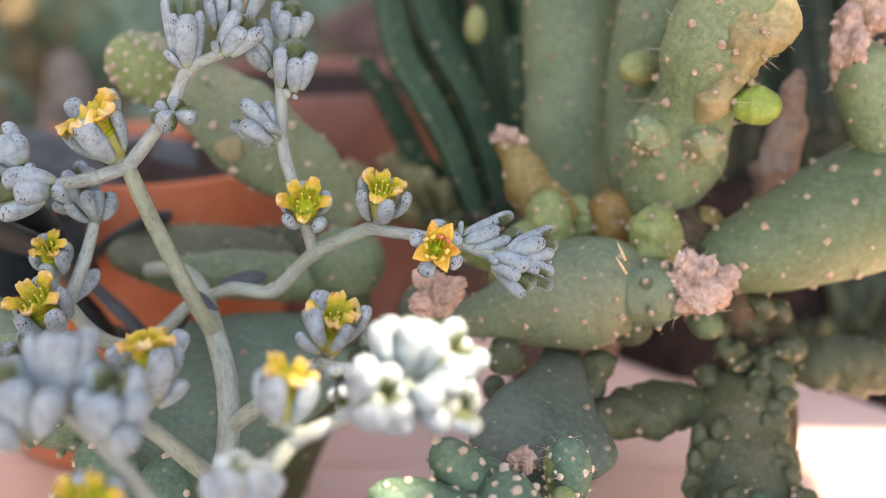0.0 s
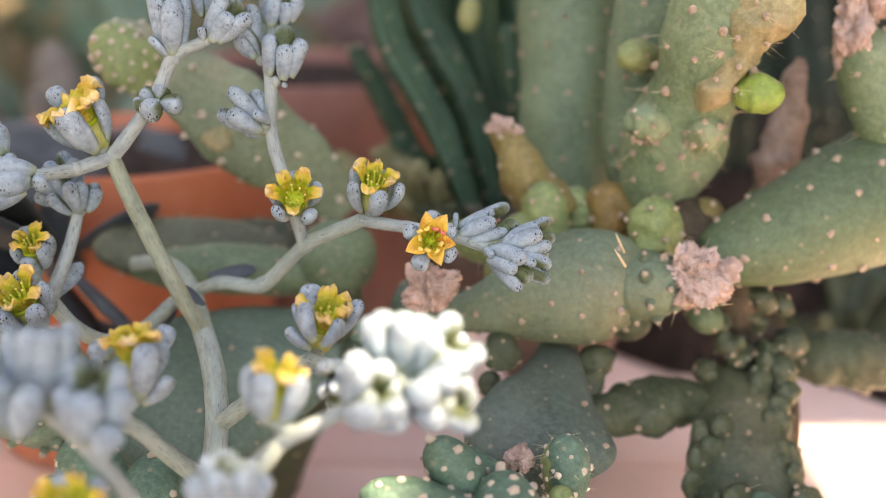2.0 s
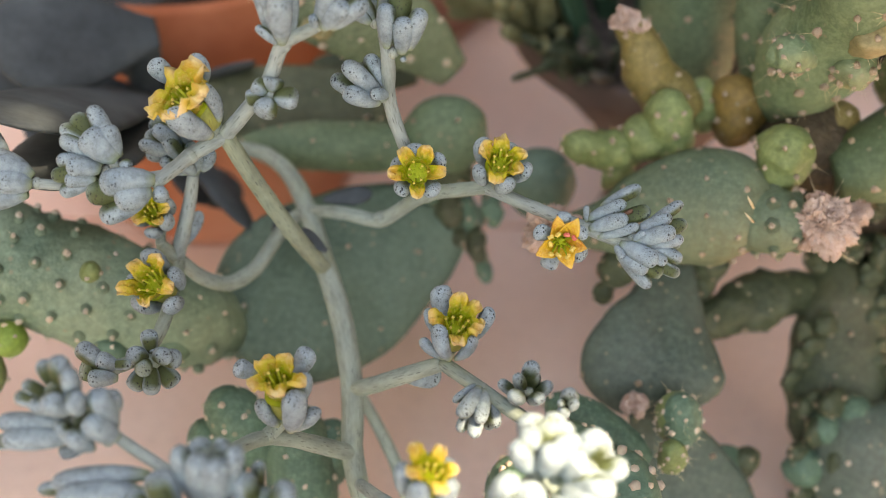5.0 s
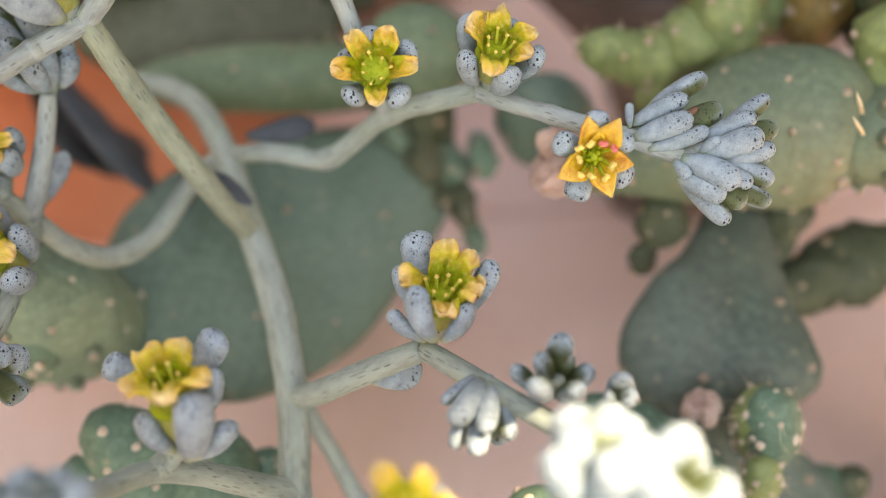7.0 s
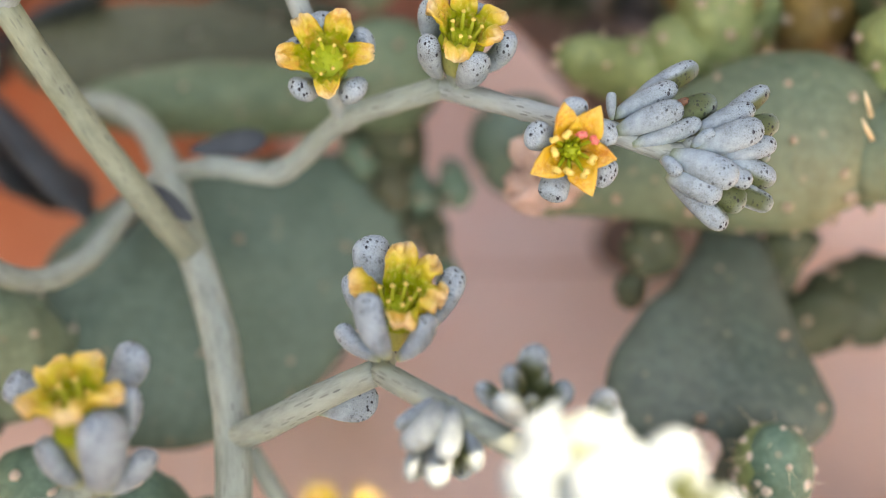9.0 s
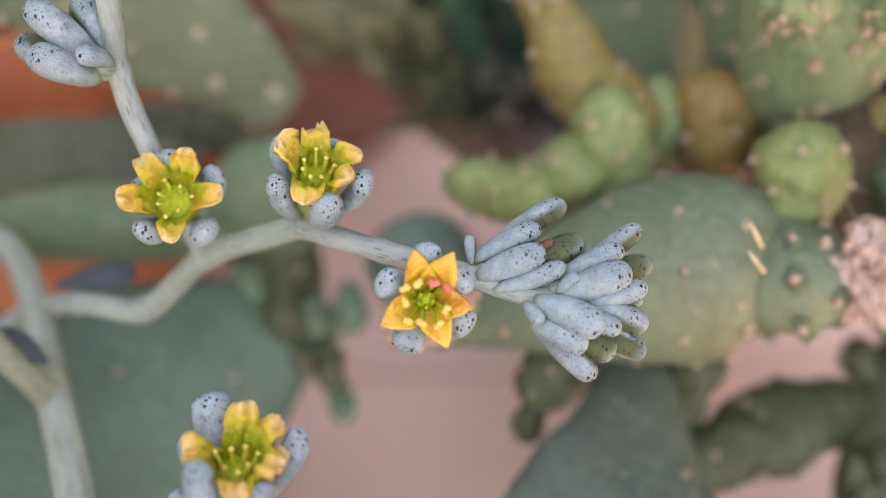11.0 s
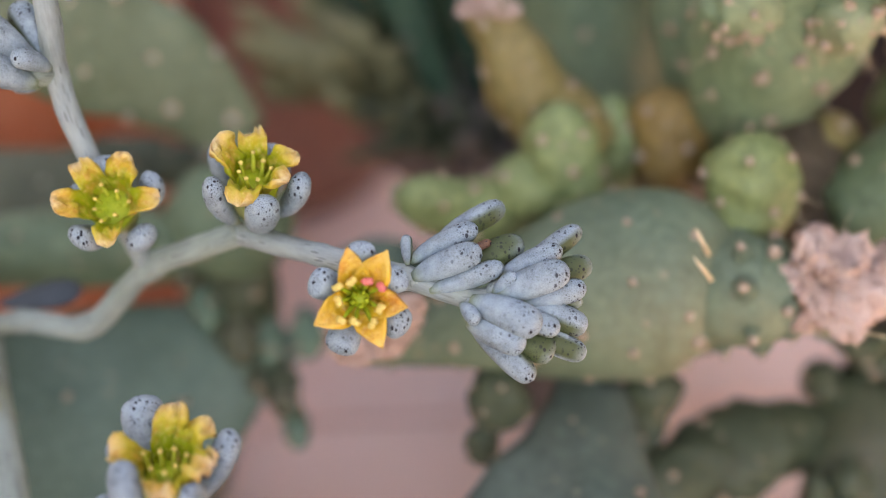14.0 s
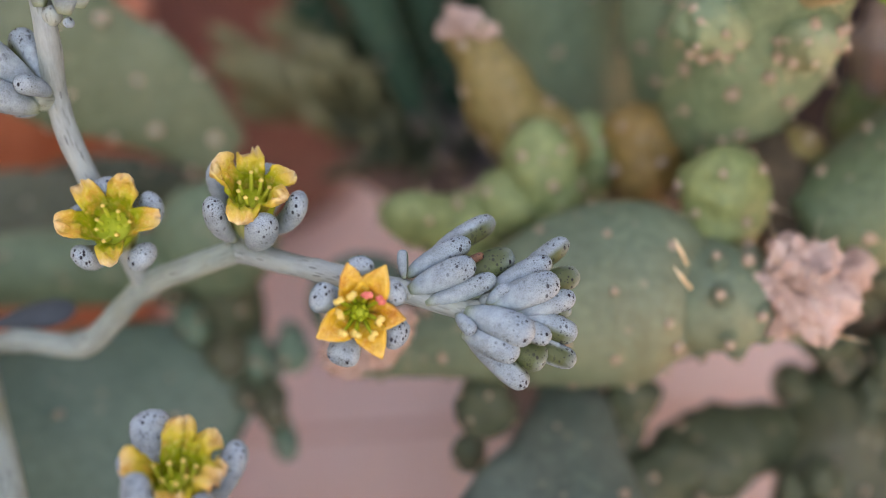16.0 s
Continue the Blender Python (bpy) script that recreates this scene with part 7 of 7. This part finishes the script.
cactus_stem(paddle, "joint", ball_nodes((-0.0590, 0.2895, 0.1255), (-0.0712, 0.2885, 0.1398), 0.0068), CACTUS_LIME, seed=179, spacing=0.0036, size=0.0009, thin=(0.0908, -0.8825, 0.4614), squash=0.6, lump=0.2, pale=True, label="paler yellow-green end joint with cream areoles")
thick = thing("cactus", (-0.1524, 0.2402, 0), "thick grey-green cactus stem with small knobs", "cactus")
cactus_stem(thick, "stem", [(-0.1524, 0.2402, 0, 0.012), (-0.1503, 0.2504, 0.0643, 0.0109), (-0.1355, 0.2515, 0.0778, 0.0126), (-0.1138, 0.2455, 0.0823, 0.0126), (-0.0974, 0.2435, 0.0784, 0.0126), (-0.0818, 0.2429, 0.0701, 0.0125), (-0.07, 0.2446, 0.0629, 0.0107), (-0.0626, 0.2457, 0.058, 0.0041)], CACTUS_THICK, seed=180, spacing=0.0072, size=0.0008, spines=1, pale=True, lump=0.22, knob=0.0012)
cactus_stem(thick, "knob", ball_nodes((-0.1076, 0.2313, 0.0706), (-0.1065, 0.2276, 0.0783), 0.0038), FRUIT, seed=181, spacing=0.006, size=0.0008, pale=True)
cactus_stem(thick, "knob", ball_nodes((-0.0907, 0.2393, 0.081), (-0.088, 0.2368, 0.0897), 0.0023), CACTUS_LIME, seed=182, spacing=0.005, size=0.0008, pale=True)
cactus_stem(thick, "knob", ball_nodes((-0.1133, 0.2252, 0.0618), (-0.1149, 0.2275, 0.0727), 0.0051), CACTUS_LIME, seed=183, spacing=0.006, size=0.0008, pale=True)
cactus_stem(thick, "knob", ball_nodes((-0.0868, 0.2339, 0.0683), (-0.0866, 0.2266, 0.0708), 0.0041), CACTUS_DEEP, seed=184, spacing=0.005, size=0.0008, pale=True)
cactus_stem(thick, "knob", ball_nodes((-0.0747, 0.2381, 0.0679), (-0.0749, 0.2309, 0.0662), 0.0047), CACTUS_DEEP, seed=185, spacing=0.005, size=0.0008, pale=True)
cactus_stem(thick, "knob", ball_nodes((-0.1024, 0.2519, 0.0828), (-0.1024, 0.2521, 0.0887), 0.0039), CACTUS_DEEP, seed=186, spacing=0.005, size=0.0008, pale=True)
cactus_stem(paddle, "pad", ball_nodes((-0.030, 0.3004, 0.0815), (-0.0800, 0.3017, 0.0830), 0.0110), PAD_BROWN, seed=176, spacing=0.013, size=0.0008, thin=(0.0194, -0.5598, 0.8284), squash=0.35, lump=0.1)
cactus_stem(paddle, "pad", ball_nodes((-0.0234, 0.3159, 0.0809), (-0.0515, 0.3171, 0.0823), 0.0052), PAD_DEEP_SHADE, seed=177, spacing=0.013, size=0.0008, thin=(-0.0051, -0.7529, 0.6581), squash=0.35, lump=0.1)

# --- grey-leaved succulent ---
grey = thing("grey_succulent", (-0.092, 0.376, 0.086), "large-leaved slate-grey succulent in shade", "succulent")
stem(grey, [(*(-0.092, 0.376, 0.086), 0.006), (-0.097, 0.3225, 0.0573, 0.0065), (-0.0936, 0.3154, 0.0784, 0.0055), (-0.0926, 0.3134, 0.0906, 0.0039)], "stem", GREY_LEAF)
leaf(grey, (-0.0875, 0.3112, 0.0965), (-0.1223, 0.293, 0.1047), 0.0139, (0.1054, -0.5416, 0.834), squash=0.2, material=GREY_LEAF)
leaf(grey, (-0.0851, 0.3409, 0.0893), (-0.1144, 0.3475, 0.1034), 0.0103, (0.212, -0.263, 0.9412), squash=0.2, material=GREY_LEAF)
leaf(grey, (-0.0825, 0.3607, 0.0842), (-0.0716, 0.3676, 0.0991), 0.0091, (0.212, -0.263, 0.9412), squash=0.2, material=GREY_LEAF)
leaf(grey, (-0.0903, 0.3694, 0.0792), (-0.089, 0.3991, 0.0957), 0.0112, (0.1047, -0.7222, 0.6837), squash=0.2, material=GREY_LEAF)
leaf(grey, (-0.0953, 0.3591, 0.0809), (-0.142, 0.3983, 0.0939), 0.0127, (0.1047, -0.7222, 0.6837), squash=0.2, material=GREY_LEAF)
leaf(grey, (-0.092, 0.3402, 0.0877), (-0.153, 0.3557, 0.0972), 0.0138, (0.1054, -0.5416, 0.834), squash=0.2, material=GREY_LEAF)
leaf(grey, (-0.083, 0.3796, 0.0776), (-0.0687, 0.4151, 0.0826), 0.0096, (0.1047, -0.7222, 0.6837), squash=0.2, material=GREY_LEAF)
leaf(grey, (-0.0935, 0.3121, 0.0751), (-0.1365, 0.2965, 0.0963), 0.0153, (0.1032, 0.1066, 0.9889), squash=0.2, material=GREY_LEAF)
leaf(grey, (-0.0967, 0.309, 0.0792), (-0.1142, 0.2828, 0.0817), 0.0121, (0.2114, -0.5435, 0.8124), squash=0.2, material=GREY_LEAF)
leaf(grey, (-0.0949, 0.3205, 0.0765), (-0.1095, 0.3419, 0.0987), 0.0163, (0.2163, -0.6197, 0.7544), squash=0.2, material=GREY_LEAF)
leaf(grey, (-0.0963, 0.3268, 0.0758), (-0.1394, 0.3421, 0.0928), 0.0142, (0.1123, -0.4745, 0.8731), squash=0.2, material=GREY_LEAF)
leaf(grey, (-0.0907, 0.3071, 0.077), (-0.0612, 0.2671, 0.0712), 0.0057, (0.8138, -0.1219, 0.5681), squash=0.3, material=GREY_LEAF)
leaf(grey, (-0.0905, 0.3133, 0.0762), (-0.0626, 0.3034, 0.0937), 0.0046, (0.3115, 0.3035, 0.9005), squash=0.3, material=GREY_LEAF)
leaf(grey, (-0.0919, 0.3089, 0.0718), (-0.0759, 0.282, 0.0654), 0.0055, (0.6757, -0.2199, 0.7036), squash=0.3, material=GREY_LEAF)
leaf(grey, (-0.0876, 0.3031, 0.0629), (-0.0691, 0.2897, 0.0587), 0.0062, (0.3123, -0.211, 0.9263), squash=0.25, material=GREY_LEAF)

leaf(grey, (-0.0930, 0.3130, 0.0760), (-0.0969, 0.2363, 0.1276), 0.0130, (0.10, -0.45, 0.88), squash=0.2, material=GREY_LEAF)
leaf(grey, (-0.0930, 0.3140, 0.0740), (-0.0943, 0.2355, 0.112), 0.0125, (0.10, -0.45, 0.88), squash=0.2, material=GREY_LEAF)

# --- ribbed columns and undergrowth ---

def ribbed_column(owner, nodes, ribs, seed, material=None):
    path = spline(nodes, 8)
    v, f, a = rings(path, ribs * 4, rough=0.05, seed=seed)
    out = []
    for k, q in enumerate(v):
        i = k // (ribs * 4)
        if i < len(path):
            c = Vector(path[i][:3])
            d = Vector(q) - c
            out.append(tuple(c + d * (1.0 + 0.30 * math.cos(2 * math.pi * (k % 4) / 4))))
        else:
            out.append(q)
    body = part("column", Geo().add(out, f, a), material or RIBBED, owner, at=nodes[0][:3])
    areoles(body, nodes, 0.012, 0.0009, seed, spines=2)
    return body


columns = thing("columnar_cactus", (0.022, 0.355, 0.079), "dark green ribbed columnar cactus in the bowl", "cactus")
ribbed_column(columns, [(0.0205, 0.331, 0.0800, 0.0020), (0.0191, 0.331, 0.086, 0.0024), (0.0143, 0.334, 0.0974, 0.0029), (0.0095, 0.338, 0.1082, 0.0034), (0.0025, 0.343, 0.1196, 0.0036), (-0.0035, 0.348, 0.1285, 0.0037), (-0.0075, 0.354, 0.1423, 0.0037), (-0.0125, 0.366, 0.17, 0.0035), (-0.016, 0.378, 0.20, 0.0028)], 6, 190)
ribbed_column(columns, [(0.0285, 0.345, 0.079, 0.0022), (0.0275, 0.345, 0.0825, 0.0026), (0.023, 0.35, 0.1004, 0.0032), (0.016, 0.354, 0.1181, 0.0036), (0.0092, 0.358, 0.1291, 0.0038), (0.003, 0.364, 0.1416, 0.0038), (-0.004, 0.38, 0.17, 0.0036), (-0.009, 0.392, 0.20, 0.003)], 6, 191)
ribbed_column(columns, [(0.0378, 0.336, 0.079, 0.0022), (0.0368, 0.335, 0.0922, 0.0028), (0.0346, 0.335, 0.1085, 0.0031), (0.031, 0.337, 0.1219, 0.0031), (0.0287, 0.339, 0.1332, 0.0024), (0.0280, 0.34, 0.1370, 0.0008)], 6, 192)
ribbed_column(columns, [(0.0102, 0.366, 0.0757, 0.0024), (0.0001, 0.37, 0.096, 0.0032), (-0.008, 0.372, 0.1115, 0.0031), (-0.0158, 0.374, 0.1241, 0.0022), (-0.0172, 0.3745, 0.1265, 0.0007)], 6, 193)
ribbed_column(columns, [(0.0169, 0.355, 0.0797, 0.002), (0.0098, 0.355, 0.0905, 0.0026), (0.0048, 0.352, 0.0956, 0.0025), (-0.0032, 0.35, 0.1017, 0.0014), (-0.0042, 0.35, 0.1024, 0.0006)], 6, 194)
ribbed_column(columns, [(0.0225, 0.365, 0.0772, 0.0024), (0.0169, 0.366, 0.0899, 0.003), (0.0096, 0.37, 0.1069, 0.0034), (0.0009, 0.376, 0.1251, 0.0036), (-0.004, 0.38, 0.1403, 0.0036), (-0.011, 0.396, 0.175, 0.0032)], 6, 195)
ribbed_column(columns, [(0.0315, 0.375, 0.0747, 0.0024), (0.0262, 0.376, 0.0897, 0.003), (0.0204, 0.38, 0.1089, 0.0034), (0.0162, 0.384, 0.1262, 0.0035), (0.0124, 0.388, 0.1399, 0.0035), (0.007, 0.396, 0.17, 0.003)], 6, 196)
cactus_stem(columns, "fruit", ball_nodes((0.0180, 0.3470, 0.1440), (0.0172, 0.3420, 0.1345), 0.0030), CACTUS_LIME, seed=197, spacing=0.005, size=0.0005, label="pale lime-green bud")
cactus_stem(columns, "twig", [(0.0060, 0.3660, 0.152, 0.0012), (0.0130, 0.3560, 0.149, 0.0014), (0.0180, 0.3475, 0.1435, 0.0012)], OLD_STEM, seed=198, spacing=0, lump=0.2, sides=10)

# Extra columns added behind to darken the gaps between the front ones.
rear = thing("columnar_cactus", (0.040, 0.382, 0.079), "dark green ribbed columnar cactus added at the back of the bowl to darken gaps", "cactus")
for k, (x, y, slant) in enumerate(((0.024, 0.380, 0.20), (0.033, 0.375, 0.16), (0.044, 0.378, 0.10), (0.030, 0.388, 0.22), (0.054, 0.384, 0.06), (0.044, 0.390, 0.14), (0.036, 0.385, 0.10))):
    ribbed_column(rear, [(x + 0.002, y, 0.078, 0.0040), (x, y, 0.09, 0.0050), (x - slant * 0.04, y + 0.004, 0.115, 0.0052), (x - slant * 0.10, y + 0.009, 0.155, 0.0050), (x - slant * 0.14, y + 0.014, 0.195, 0.0040)], 6, 220 + k)
solid("soil_heap", Geo().add(*lathe((0.118, 0.478, 0.0), [(0.0, 0.070), (0.024, 0.068), (0.036, 0.056), (0.046, 0.03), (0.054, 0.0)], 40, 0.2)), SOIL, (0.118, 0.478, 0.0), "heap of dark earth under the columns", "soil", kind="structure")
# Columns added where the gap is only dark; their colour holds the shade.
dark = thing("columnar_cactus", (0.118, 0.475, 0.066), "ribbed columnar cactus added to fill a dark gap, deep shade put into its colour", "cactus")
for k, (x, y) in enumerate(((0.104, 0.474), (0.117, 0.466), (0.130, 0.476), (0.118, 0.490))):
    ribbed_column(dark, [(x, y, 0.055, 0.0058), (x - 0.001, y, 0.09, 0.0066), (x - 0.003, y + 0.004, 0.14, 0.0066), (x - 0.006, y + 0.010, 0.20, 0.0056)], 6, 230 + k, RIBBED_SHADE)
solid("soil_heap", Geo().add(*lathe((0.185, 0.535, 0.0), [(0.0, 0.072), (0.04, 0.070), (0.06, 0.060), (0.078, 0.03), (0.09, 0.0)], 48, 0.2)), SOIL, (0.185, 0.535, 0.0), "heap of dark earth round the columns", "soil", kind="structure")
tall = thing("columnar_cactus", (0.18, 0.50, 0.06), "ribbed columnar cactus, deep shade put into its dark green", "cactus")
ribbed_column(tall, [(0.1690, 0.495, 0.05, 0.0105), (0.1639, 0.4936, 0.0876, 0.0115), (0.160, 0.4997, 0.1103, 0.0115), (0.1571, 0.5058, 0.1328, 0.0115), (0.1566, 0.518, 0.18, 0.0105)], 7, 185, RIBBED_SHADE)
ribbed_column(tall, [(0.1960, 0.512, 0.05, 0.0105), (0.1888, 0.5167, 0.0962, 0.0115), (0.1856, 0.5228, 0.1316, 0.0115), (0.1851, 0.5289, 0.18, 0.0105)], 7, 186, RIBBED_SHADE)

def undergrowth(name, at, spread, height, count, seed, material, label, lean=(0, 0)):
    """A low clump of short fleshy shoots."""
    rng = random.Random(seed)
    clump = thing(name, at, label, "succulent", "low clumps")
    for i in range(int(count * 1.5)):
        ang, rr = rng.uniform(0, 6.28), spread * math.sqrt(rng.random())
        p = Vector(at) + Vector((rr * math.cos(ang), rr * math.sin(ang), 0.0))
        tip = p + Vector((rng.uniform(-0.8, 0.8) * height + lean[0], rng.uniform(-0.8, 0.8) * height + lean[1], height * rng.uniform(0.35, 1.1)))
        part("shoot", Geo().add(*bud_geo(p, tip, height * rng.uniform(0.17, 0.27), sides=9)), material, clump, at=p)
    return clump


LOW = "low clump of stubby olive-green shoots in earth"
undergrowth("succulent_clump", (0.010, 0.340, 0.079), 0.008, 0.019, 20, 204, SHOOT, LOW, (-0.014, -0.004))
undergrowth("succulent_clump", (0.013, 0.352, 0.079), 0.009, 0.018, 18, 208, SHOOT, LOW, (-0.020, 0.0))
undergrowth("succulent_clump", (0.020, 0.324, 0.079), 0.008, 0.012, 16, 207, PAD_DEEP_SHADE, LOW, (-0.006, -0.004))
undergrowth("succulent_clump", (0.032, 0.320, 0.079), 0.009, 0.012, 14, 200, DULL_SHOOT, LOW)
undergrowth("succulent_clump", (0.050, 0.326, 0.079), 0.014, 0.014, 18, 202, DULL_SHOOT, LOW)
undergrowth("succulent_clump", (0.062, 0.352, 0.080), 0.014, 0.016, 18, 205, SHOOT, LOW)
undergrowth("succulent_clump", (-0.160, 0.560, -0.012), 0.040, 0.105, 12, 212, DULL_SHOOT, "clump of thick grey-brown shoots behind the pots")
undergrowth("succulent_clump", (-0.215, 0.600, -0.012), 0.045, 0.110, 12, 213, STRAW, "clump of thick straw-coloured shoots behind the pots")
undergrowth("succulent_clump", (0.09, 0.485, 0.0), 0.03, 0.026, 30, 201, PAD_DEEP_SHADE, LOW)
undergrowth("succulent_clump", (0.13, 0.5, 0.0), 0.025, 0.024, 24, 203, SHOOT, LOW)
# The darkest clumps carry the shade under the arm in their colour.
undergrowth("succulent_clump", (0.16, 0.52, 0.0), 0.03, 0.03, 26, 206, PAD_DEEP_SHADE, LOW)
undergrowth("succulent_clump", (0.17, 0.44, 0.004), 0.024, 0.03, 24, 209, PAD_DEEP_SHADE, LOW)
undergrowth("succulent_clump", (0.205, 0.445, 0.006), 0.03, 0.032, 30, 210, PAD_DEEP_SHADE, LOW)
undergrowth("succulent_clump", (0.235, 0.47, 0.0), 0.024, 0.03, 24, 211, PAD_DEEP_SHADE, LOW)

solid("soil_bed", Geo().add(*box_geo((-2.5, 0.53, -0.05), (2.5, 2.3, 0.006))), SOIL, (0, 0.53, 0), "dark earth bed", "soil", kind="structure", flat=True)


def rock(at, r, seed):
    g = Geo().add(*sphere_geo((at[0], at[1], at[2] + r * 0.55), r, 0.35, 1.3, seed, (1.1, 0.9, 0.75), 20))
    return solid("rock", g, STONE, at, "rough brown stone lying on dark earth", "rock", "stones on the bed")


def ball_cactus(at, r, seed):
    """A round cactus wrapped in straw-coloured spines."""
    rng = random.Random(seed)
    ob = thing("ball_cactus", at, "round cactus covered in straw-coloured spines", "cactus", "ball cacti")
    c = Vector(at) + Vector((0, 0, r * 0.8))
    part("body", Geo().add(*sphere_geo(c, r, 0.08, 3, seed, (1, 1, 0.95), 20)), CACTUS_DEEP, ob)
    g = Geo()
    for i in range(260):
        d = Vector((rng.gauss(0, 1), rng.gauss(0, 1), rng.gauss(0, 1))).normalized()
        p = c + d * r * 0.97
        g.add(*rings([(*p, r * 0.035), (*(p + d * r * rng.uniform(0.15, 0.4) + Vector((rng.uniform(-1, 1), rng.uniform(-1, 1), rng.uniform(-1, 1))) * r * 0.12), r * 0.008)], 4))
    part("spine_coat", g, STRAW, ob, "straw-coloured spines", kind="stuff")
    return ob


_rng = random.Random(77)
for i in range(34):
    rock((_rng.uniform(-1.0, 0.9), _rng.uniform(0.72, 1.7), 0.006), _rng.uniform(0.03, 0.085), i)
for i, (x, y, r) in enumerate(((-0.36, 0.86, 0.06), (-0.22, 0.95, 0.07), (-0.48, 1.0, 0.07), (-0.3, 1.12, 0.08), (-0.12, 0.84, 0.05), (-0.1, 1.1, 0.07), (-0.55, 1.2, 0.08), (-0.42, 0.74, 0.045), (-0.27, 0.7, 0.04), (-0.16, 0.64, 0.035), (-0.33, 0.62, 0.035), (0.1, 1.0, 0.07), (0.3, 1.1, 0.08), (0.5, 0.95, 0.07))):
    ball_cactus((x, y, 0.006), r, 300 + i)

# lens focus on the buds just behind the open star flower
cam.data.dof.use_dof = True
cam.data.dof.focus_object = upper_buds
cam.data.dof.aperture_fstop = 7.4
